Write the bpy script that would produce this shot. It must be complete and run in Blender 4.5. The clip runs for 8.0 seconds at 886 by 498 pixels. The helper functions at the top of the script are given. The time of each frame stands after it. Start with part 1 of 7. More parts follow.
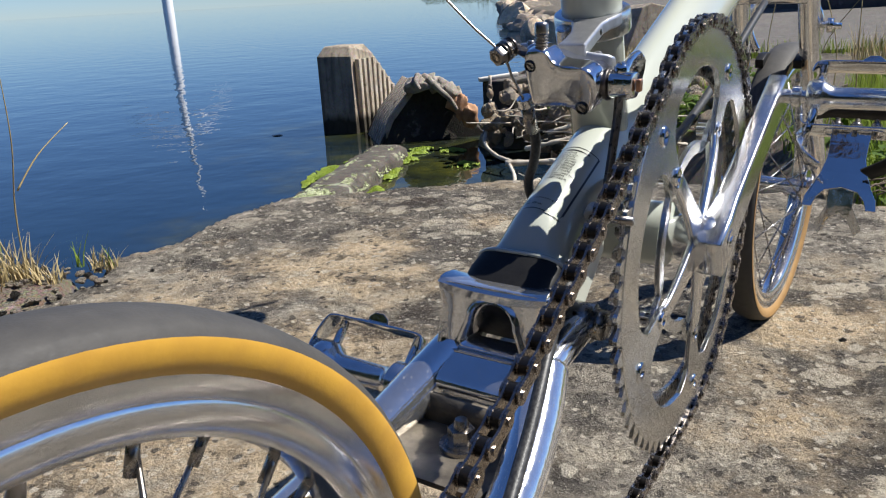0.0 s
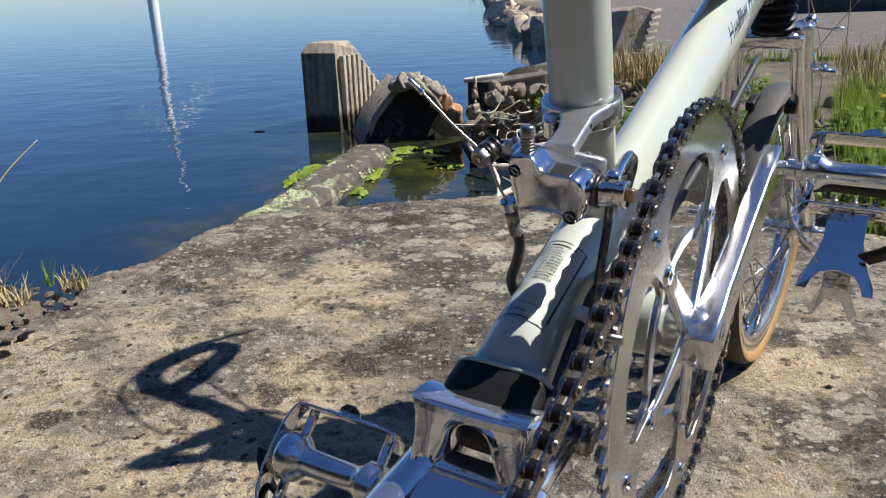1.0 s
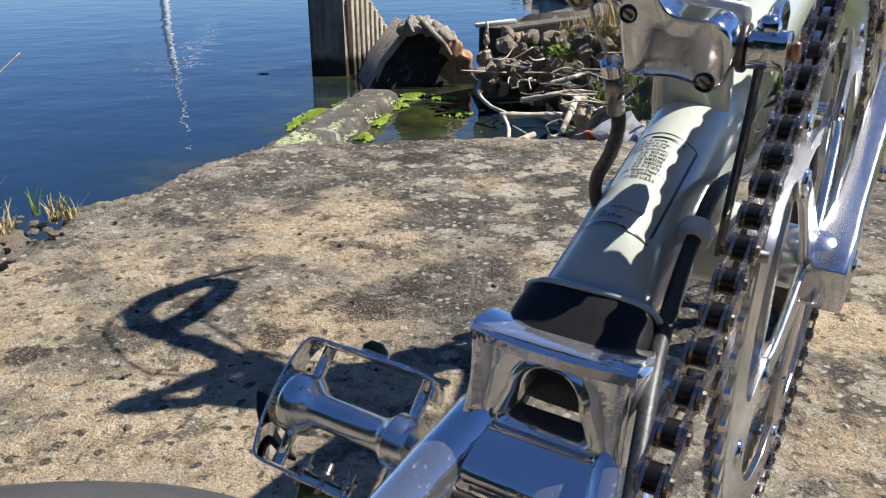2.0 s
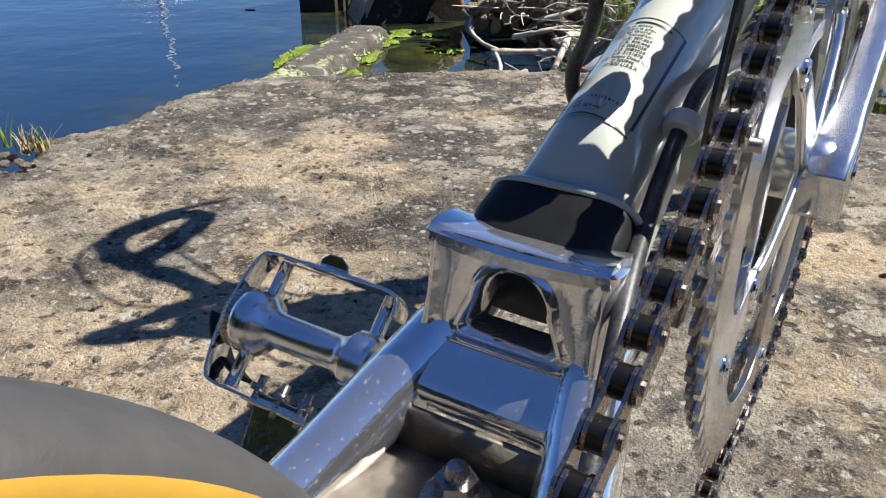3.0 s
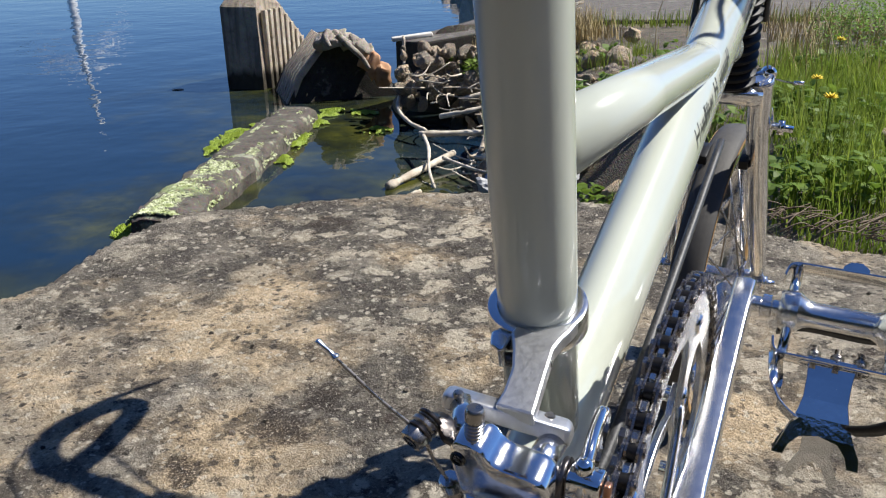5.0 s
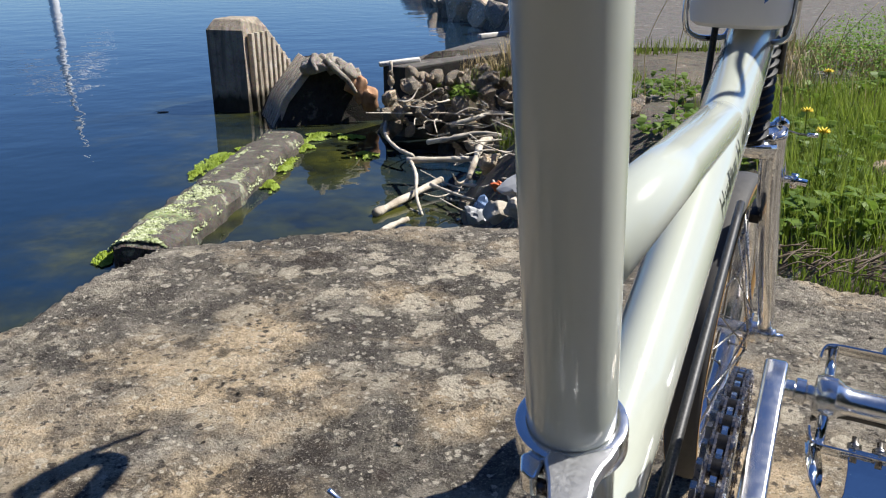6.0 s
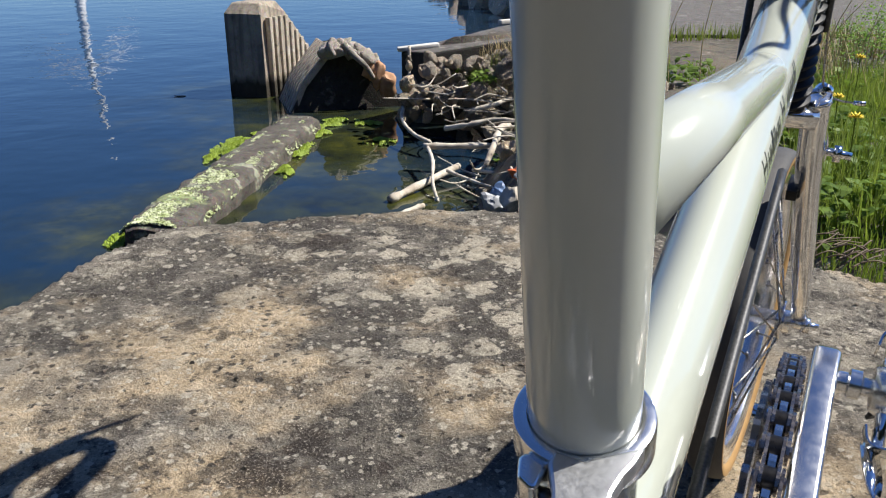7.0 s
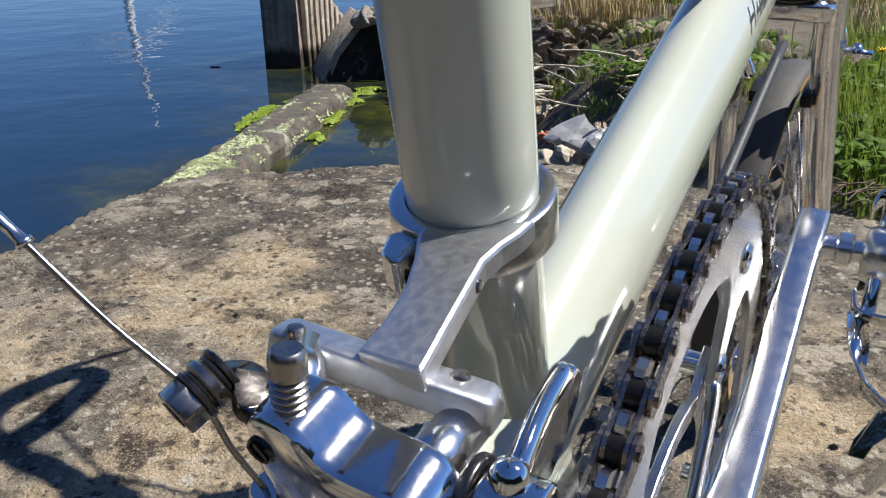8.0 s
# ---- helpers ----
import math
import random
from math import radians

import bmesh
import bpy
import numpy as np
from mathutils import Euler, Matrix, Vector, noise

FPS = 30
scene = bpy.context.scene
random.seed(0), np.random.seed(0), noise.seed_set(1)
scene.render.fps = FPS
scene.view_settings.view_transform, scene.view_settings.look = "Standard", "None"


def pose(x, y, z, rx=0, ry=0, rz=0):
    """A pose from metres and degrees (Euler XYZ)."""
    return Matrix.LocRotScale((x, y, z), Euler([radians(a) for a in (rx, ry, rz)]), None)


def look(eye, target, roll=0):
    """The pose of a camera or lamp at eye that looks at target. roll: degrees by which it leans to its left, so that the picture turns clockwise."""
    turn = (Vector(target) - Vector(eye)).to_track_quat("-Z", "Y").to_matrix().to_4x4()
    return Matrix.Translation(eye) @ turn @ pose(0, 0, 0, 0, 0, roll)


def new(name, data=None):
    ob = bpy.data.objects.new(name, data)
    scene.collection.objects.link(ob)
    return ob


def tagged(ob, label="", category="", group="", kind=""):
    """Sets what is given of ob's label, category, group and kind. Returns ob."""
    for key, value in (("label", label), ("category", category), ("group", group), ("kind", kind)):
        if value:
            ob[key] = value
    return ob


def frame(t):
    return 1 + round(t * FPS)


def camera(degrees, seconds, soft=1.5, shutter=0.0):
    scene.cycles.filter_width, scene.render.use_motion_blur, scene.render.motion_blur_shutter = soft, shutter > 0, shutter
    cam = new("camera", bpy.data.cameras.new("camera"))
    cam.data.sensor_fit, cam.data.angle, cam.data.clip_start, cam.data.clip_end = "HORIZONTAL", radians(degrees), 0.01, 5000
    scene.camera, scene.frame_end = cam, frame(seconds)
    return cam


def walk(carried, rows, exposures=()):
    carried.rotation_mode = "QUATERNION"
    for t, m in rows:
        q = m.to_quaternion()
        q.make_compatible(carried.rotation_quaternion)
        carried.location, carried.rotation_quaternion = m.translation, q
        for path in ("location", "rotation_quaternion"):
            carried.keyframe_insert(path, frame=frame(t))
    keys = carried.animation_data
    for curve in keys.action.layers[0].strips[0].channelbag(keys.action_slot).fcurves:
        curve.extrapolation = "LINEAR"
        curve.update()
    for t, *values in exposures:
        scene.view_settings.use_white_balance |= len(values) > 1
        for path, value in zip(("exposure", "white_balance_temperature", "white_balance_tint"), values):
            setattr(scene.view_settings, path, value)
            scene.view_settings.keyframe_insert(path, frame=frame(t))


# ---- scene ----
cam = camera(57.9, 8.0, soft=1.2)
PATH = [
    (0, (0.0310, 0.0254, 0.4006), (-0.0080, 1.9319, -0.2024), -3.23),
    (0.5, (0.0440, 0.0212, 0.4387), (0.0310, 1.9274, -0.1665), -2.81),
    (0.7, (0.0452, 0.0292, 0.4516), (0.0401, 1.9353, -0.1541), -2.50),
    (1, (0.0360, 0.0693, 0.4446), (0.0390, 1.9701, -0.1774), -2.00),
    (1.2, (0.0260, 0.0970, 0.4291), (0.0350, 1.9929, -0.2077), -1.59),
    (2.3, (0.0110, 0.1650, 0.3806), (0.0060, 2.0096, -0.3923), -0.10),
    (2.5, (0.0130, 0.1689, 0.3745), (0.0100, 2.0009, -0.4278), -0.00),
    (3, (0.0230, 0.1777, 0.3644), (0.0380, 1.9834, -0.4953), -0.19),
    (3.5, (0.0370, 0.1817, 0.3663), (0.0840, 1.9777, -0.5125), -0.57),
    (3.8, (0.0463, 0.1894, 0.3850), (0.1143, 1.9899, -0.4830), -0.78),
    (4, (0.0500, 0.1935, 0.4060), (0.1390, 2.0003, -0.4471), -0.84),
    (4.3, (0.0507, 0.1977, 0.4412), (0.1623, 2.0161, -0.3840), -1.01),
    (4.5, (0.0490, 0.1999, 0.4729), (0.1780, 2.0256, -0.3335), -1.01),
    (4.7, (0.0485, 0.1990, 0.5015), (0.1922, 2.0320, -0.2858), -1.06),
    (5, (0.0450, 0.1922, 0.5351), (0.2140, 2.0370, -0.2188), -0.98),
    (5.2, (0.0440, 0.1955, 0.5490), (0.2260, 2.0447, -0.1909), -1.07),
    (6.3, (0.0340, 0.2578, 0.5521), (0.2487, 2.1177, -0.1511), -0.12),
    (6.5, (0.0370, 0.2684, 0.5447), (0.2411, 2.1276, -0.1638), 0.01),
    (7, (0.0523, 0.2910, 0.5183), (0.2167, 2.1462, -0.2107), 0.02),
    (7.5, (0.0762, 0.2947, 0.4788), (0.2005, 2.1425, -0.2764), -0.05),
    (8, (0.0972, 0.3006, 0.4519), (0.1625, 2.1426, -0.3244), -0.73),
]
EXPOSURE = [(0, 0.38), (1, 0.40), (2.5, 0.64), (3, 0.68), (3.5, 0.66), (4, 0.54), (5, 0.43), (6.5, 0.44), (8, 0.40)]
walk(cam, [(t, look(eye, target, roll)) for t, eye, target, roll in PATH], EXPOSURE)

# ---- light ----
SUN_AZ, SUN_EL = 88.0, 52.4          # degrees: azimuth from +y towards +x, elevation
world_data = bpy.data.worlds.new("sky")
scene.world = world_data
world_data.use_nodes = True
wn = world_data.node_tree
wn.nodes.clear()
sky = wn.nodes.new("ShaderNodeTexSky")
sky.sky_type = "NISHITA"
sky.sun_disc = False
sky.sun_elevation = radians(SUN_EL)
sky.sun_rotation = radians(SUN_AZ)
sky.air_density, sky.dust_density, sky.ozone_density = 1.0, 0.0, 4.5
sky.altitude = 1200
back = wn.nodes.new("ShaderNodeBackground")
back.inputs["Strength"].default_value = 0.067
wout = wn.nodes.new("ShaderNodeOutputWorld")
cool = wn.nodes.new("ShaderNodeMix")
cool.data_type, cool.blend_type = "RGBA", "MULTIPLY"
cool.inputs[0].default_value = 1.0
cool.inputs[7].default_value = (0.76, 0.96, 1.30, 1)
wn.links.new(sky.outputs[0], cool.inputs[6])
wn.links.new(cool.outputs[2], back.inputs[0])
wn.links.new(back.outputs[0], wout.inputs[0])
sun = new("sun", bpy.data.lights.new("sun", "SUN"))
sun.data.energy, sun.data.angle, sun.data.color = 5.9, radians(0.53), (1.0, 0.965, 0.90)
sa, se = radians(SUN_AZ), radians(SUN_EL)
sun.matrix_world = look((math.sin(sa) * math.cos(se) * 20, math.cos(sa) * math.cos(se) * 20, math.sin(se) * 20), (0, 0, 0))


# ---- materials ----
def mat(name, color, rough=0.5, metal=0.0, coat=0.0, second=None, scale=30.0, amount=0.5, bump=0.0, bump_scale=200.0, rough_var=0.1, spec=0.5, space="Object"):
    """A noise-varied surface: two colours mixed by noise, roughness that wanders, fine relief."""
    m = bpy.data.materials.new(name)
    m.use_nodes = True
    nt = m.node_tree
    b = nt.nodes["Principled BSDF"]
    tc = nt.nodes.new("ShaderNodeTexCoord")
    b.inputs["Metallic"].default_value = metal
    b.inputs["Coat Weight"].default_value = coat
    b.inputs["Coat Roughness"].default_value = 0.03
    b.inputs["Specular IOR Level"].default_value = spec
    n1 = nt.nodes.new("ShaderNodeTexNoise")
    n1.inputs["Scale"].default_value = scale
    n1.inputs["Detail"].default_value = 6
    nt.links.new(tc.outputs[space], n1.inputs["Vector"])
    ramp = nt.nodes.new("ShaderNodeValToRGB")
    ramp.color_ramp.elements[0].position = 0.5 - 0.5 * (1 - amount) - 0.0
    ramp.color_ramp.elements[1].position = 0.5 + 0.5 * (1 - amount)
    ramp.color_ramp.elements[0].color = (*color, 1)
    ramp.color_ramp.elements[1].color = (*(second or tuple(min(1, c * 1.12) for c in color)), 1)
    nt.links.new(n1.outputs["Fac"], ramp.inputs["Fac"])
    nt.links.new(ramp.outputs["Color"], b.inputs["Base Color"])
    n2 = nt.nodes.new("ShaderNodeTexNoise")
    n2.inputs["Scale"].default_value = scale * 3.3
    n2.inputs["Detail"].default_value = 4
    nt.links.new(tc.outputs[space], n2.inputs["Vector"])
    mr = nt.nodes.new("ShaderNodeMapRange")
    mr.inputs["To Min"].default_value = max(0.0, rough - rough_var)
    mr.inputs["To Max"].default_value = min(1.0, rough + rough_var)
    nt.links.new(n2.outputs["Fac"], mr.inputs["Value"])
    nt.links.new(mr.outputs["Result"], b.inputs["Roughness"])
    if bump:
        n3 = nt.nodes.new("ShaderNodeTexNoise")
        n3.inputs["Scale"].default_value = bump_scale
        n3.inputs["Detail"].default_value = 5
        nt.links.new(tc.outputs[space], n3.inputs["Vector"])
        bp = nt.nodes.new("ShaderNodeBump")
        bp.inputs["Strength"].default_value = bump
        bp.inputs["Distance"].default_value = 0.3 / bump_scale
        nt.links.new(n3.outputs["Fac"], bp.inputs["Height"])
        nt.links.new(bp.outputs["Normal"], b.inputs["Normal"])
    return m


M_CREAM = mat("cream_paint", (0.455, 0.48, 0.42), 0.17, coat=0.6, second=(0.485, 0.51, 0.447), scale=14, rough_var=0.05, spec=0.4)
M_CHROME = mat("chrome", (0.80, 0.80, 0.80), 0.07, metal=1.0, second=(0.70, 0.70, 0.69), scale=60, bump=0.10, bump_scale=180, rough_var=0.06)
M_FORK = mat("hazy_old_chrome", (0.86, 0.86, 0.87), 0.09, metal=0.90, second=(0.70, 0.70, 0.70), scale=45, bump=0.14, bump_scale=160, rough_var=0.08)
nt = M_FORK.node_tree
dust, dust_tc, dust_ramp = nt.nodes.new("ShaderNodeTexNoise"), nt.nodes.new("ShaderNodeTexCoord"), nt.nodes.new("ShaderNodeMapRange")
dust.inputs["Scale"].default_value, dust.inputs["Detail"].default_value = 420, 3
nt.links.new(dust_tc.outputs["Object"], dust.inputs["Vector"])
nt.links.new(dust.outputs["Fac"], dust_ramp.inputs["Value"])
for key, val in (("From Min", 0.62), ("From Max", 0.80), ("To Min", 0.92), ("To Max", 0.66)):
    dust_ramp.inputs[key].default_value = val
nt.links.new(dust_ramp.outputs["Result"], nt.nodes["Principled BSDF"].inputs["Metallic"])
M_ALU = mat("polished_aluminium", (0.80, 0.80, 0.81), 0.21, metal=1.0, second=(0.70, 0.70, 0.70), scale=70, bump=0.04, bump_scale=500, rough_var=0.08)
M_BRUSHED = mat("brushed_aluminium", (0.74, 0.74, 0.73), 0.23, metal=1.0, second=(0.64, 0.64, 0.63), scale=50, bump=0.06, bump_scale=700, rough_var=0.08)
M_STEEL = mat("steel", (0.42, 0.40, 0.38), 0.28, metal=1.0, second=(0.30, 0.27, 0.24), scale=90, bump=0.1, bump_scale=600, rough_var=0.12)
M_CHAIN = mat("oiled_chain_steel", (0.36, 0.325, 0.30), 0.27, metal=1.0, second=(0.17, 0.14, 0.12), scale=160, bump=0.1, bump_scale=900, rough_var=0.12)
M_ROLLER = mat("oily_roller_steel", (0.045, 0.042, 0.04), 0.3, metal=0.8, second=(0.02, 0.018, 0.016), scale=160, rough_var=0.1)
M_RUBBER = mat("black_rubber", (0.008, 0.008, 0.009), 0.50, second=(0.014, 0.014, 0.014), scale=80, bump=0.15, bump_scale=500, spec=0.22)
M_TYRE = mat("dusty_tyre_rubber", (0.040, 0.038, 0.036), 0.7, second=(0.062, 0.058, 0.053), scale=120, amount=0.4, bump=0.35, bump_scale=700)
M_AMBER = mat("amber_sidewall", (0.62, 0.345, 0.045), 0.5, second=(0.50, 0.27, 0.04), scale=60, amount=0.6, bump=0.15, bump_scale=400)
M_TANWALL = mat("dull_tan_sidewall", (0.36, 0.21, 0.07), 0.6, second=(0.28, 0.16, 0.06), scale=60, amount=0.6, bump=0.15, bump_scale=400)
M_HOUSING = mat("cable_housing_braid", (0.016, 0.016, 0.017), 0.45, second=(0.045, 0.045, 0.045), scale=700, amount=0.8, bump=0.4, bump_scale=900)
M_WHITEPLASTIC = mat("white_plastic", (0.60, 0.60, 0.57), 0.4, scale=60)
M_DECAL = mat("black_decal_ink", (0.014, 0.014, 0.016), 0.35, second=(0.02, 0.02, 0.02), scale=60)
M_BLACKPAINT = mat("black_enamel", (0.012, 0.012, 0.012), 0.2, coat=0.4, scale=40)
M_LEATHER = mat("dark_leather", (0.05, 0.03, 0.02), 0.5, second=(0.07, 0.045, 0.03), scale=40, bump=0.3, bump_scale=300)


def brushed_round(m, amount):
    """Turned marks round the middle of a disc."""
    nt = m.node_tree
    b = nt.nodes["Principled BSDF"]
    t = nt.nodes.new("ShaderNodeTangent")
    t.direction_type, t.axis = "RADIAL", "Y"
    b.inputs["Anisotropic"].default_value = amount
    nt.links.new(t.outputs["Tangent"], b.inputs["Tangent"])


brushed_round(M_BRUSHED, 0.75)


# ---- mesh helpers ----
def V(s, o, z):
    """A place on the bicycle: along it, to its right, up."""
    return Vector((s, -o, z))


def part(name, bm, material, parent=None, label="", smooth=True, bevel=0.0):
    me = bpy.data.meshes.new(name)
    if smooth:
        for f in bm.faces:
            f.smooth = True
        sharp = radians(38)
        for e in bm.edges:
            if len(e.link_faces) == 2 and e.calc_face_angle(0) > sharp:
                e.smooth = False
    bm.normal_update()
    bm.to_mesh(me)
    bm.free()
    me.materials.append(material)
    ob = new(name, me)
    if parent:
        ob.parent = parent
    if bevel:
        mod = ob.modifiers.new("edge", "BEVEL")
        mod.width, mod.segments, mod.limit_method, mod.angle_limit = bevel, 2, "ANGLE", radians(40)
        mod.harden_normals = False
    if label:
        ob["label"] = label
    return ob


def circle(r, k=16, squash=1.0, power=1.0):
    out = []
    for i in range(k):
        a = 2 * math.pi * i / k
        c, s = math.cos(a), math.sin(a)
        out.append((r * math.copysign(abs(c) ** power, c), r * squash * math.copysign(abs(s) ** power, s)))
    return out


def rect(w, h):
    return [(-w / 2, -h / 2), (w / 2, -h / 2), (w / 2, h / 2), (-w / 2, h / 2)]


def sweep(bm, pts, sec, scales=None, up=Vector((0, 0, 1)), closed=False, caps=True):
    """Sweeps the section (a across, b along the upward side) along the points."""
    n = len(pts)
    rings = []
    for i, p in enumerate(pts):
        if closed:
            tan = pts[(i + 1) % n] - pts[i - 1]
        else:
            tan = pts[min(i + 1, n - 1)] - pts[max(i - 1, 0)]
        tan = tan.normalized()
        side = tan.cross(up)
        if side.length < 1e-4:
            side = tan.cross(Vector((1, 0, 0)))
        side.normalize()
        top = side.cross(tan)
        k = scales[i] if scales else 1.0
        ka, kb = k if isinstance(k, tuple) else (k, k)
        rings.append([bm.verts.new(p + side * a * ka + top * b * kb) for a, b in sec])
    m = len(sec)
    for i in range(n if closed else n - 1):
        r0, r1 = rings[i], rings[(i + 1) % n]
        for j in range(m):
            bm.faces.new((r0[j], r0[(j + 1) % m], r1[(j + 1) % m], r1[j]))
    if caps and not closed:
        bm.faces.new(list(reversed(rings[0])))
        bm.faces.new(rings[-1])
    return bm


def smoothed(pts, k=6):
    """A soft curve through the points."""
    out = []
    n = len(pts)
    for i in range(n - 1):
        p0, p1, p2, p3 = pts[max(i - 1, 0)], pts[i], pts[i + 1], pts[min(i + 2, n - 1)]
        for j in range(k):
            t = j / k
            out.append(0.5 * ((2 * p1) + (p2 - p0) * t + (2 * p0 - 5 * p1 + 4 * p2 - p3) * t * t + (3 * p1 - p0 - 3 * p2 + p3) * t ** 3))
    out.append(pts[-1].copy())
    return out


def lathe(bm, profile, centre, axis, k=48, closed_profile=True, a0=0.0, a1=2 * math.pi):
    """Turns a profile of (radius, along the axis) about the axis through centre."""
    axis = axis.normalized()
    e1 = axis.orthogonal().normalized()
    e2 = axis.cross(e1)
    full = a1 - a0 > 2 * math.pi - 1e-6
    steps = k if full else k + 1
    rings = []
    for i in range(steps):
        a = a0 + (a1 - a0) * i / k
        w = e1 * math.cos(a) + e2 * math.sin(a)
        rings.append([bm.verts.new(centre + w * r + axis * h) for r, h in profile])
    m = len(profile)
    for i in range(k):
        r0, r1 = rings[i], rings[(i + 1) % steps]
        for j in range(m if closed_profile else m - 1):
            bm.faces.new((r0[j], r1[j], r1[(j + 1) % m], r0[(j + 1) % m]))
    if not closed_profile:
        if profile[0][0] > 1e-6:
            bm.faces.new([r[0] for r in rings])
        if profile[-1][0] > 1e-6:
            bm.faces.new([r[-1] for r in reversed(rings)])
    bmesh.ops.recalc_face_normals(bm, faces=bm.faces)
    return bm


def rod(bm, a, b, r, k=14, r2=None):
    return sweep(bm, [a, b], circle(1.0, k), scales=[r, r if r2 is None else r2], up=Vector((0.13, 0.31, 0.94)))


def plate(bm, outline, place, thick):
    """A flat plate: outline of 2D points set by place(u, v, w), thickness along w about 0."""
    lo = [bm.verts.new(place(u, v, -thick / 2)) for u, v in outline]
    hi = [bm.verts.new(place(u, v, thick / 2)) for u, v in outline]
    n = len(outline)
    bm.faces.new(list(reversed(lo)))
    bm.faces.new(hi)
    for i in range(n):
        bm.faces.new((lo[i], lo[(i + 1) % n], hi[(i + 1) % n], hi[i]))
    bmesh.ops.recalc_face_normals(bm, faces=bm.faces)
    return bm


def box(bm, lo, hi):
    x0, y0, z0 = (min(a, b) for a, b in zip(lo, hi))
    x1, y1, z1 = (max(a, b) for a, b in zip(lo, hi))
    v = [bm.verts.new(c) for c in ((x0, y0, z0), (x1, y0, z0), (x1, y1, z0), (x0, y1, z0), (x0, y0, z1), (x1, y0, z1), (x1, y1, z1), (x0, y1, z1))]
    for f in ((0, 3, 2, 1), (4, 5, 6, 7), (0, 1, 5, 4), (1, 2, 6, 5), (2, 3, 7, 6), (3, 0, 4, 7)):
        bm.faces.new([v[i] for i in f])
    return bm


def hexnut(bm, centre, axis, r, h):
    return sweep(bm, [centre - axis.normalized() * h / 2, centre + axis.normalized() * h / 2], circle(r, 6), up=Vector((0.2, 0.1, 0.97)))


def empty(name, matrix, label, category, group=""):
    ob = new(name)
    ob.empty_display_size = 0.05
    ob.matrix_world = matrix
    return tagged(ob, label, category, group)


# ================= the bicycle =================
BD, BN, BU, BO = Vector((0.5329, 0.8460, -0.0177)), Vector((0.8457, -0.5332, -0.0237)), Vector((0.0295, 0.0023, 0.9996)), Vector((-0.1464, 0.0922, -0.0019))
BIKE = Matrix.Translation(BO) @ Matrix((( BD.x, -BN.x, BU.x, 0), (BD.y, -BN.y, BU.y, 0), (BD.z, -BN.z, BU.z, 0), (0, 0, 0, 1)))
bicycle = empty("bicycle", BIKE, "cream-painted small-wheel bicycle with chrome parts standing on concrete", "bicycle")
SIDE = V(0, 1, 0)                     # towards its right

BB = (0.5130, 0.2616)                 # crank axle
REAR = V(0.104, -0.006, 0.1640)            # wheel centres
FRONT = V(1.088, -0.003, 0.1726)


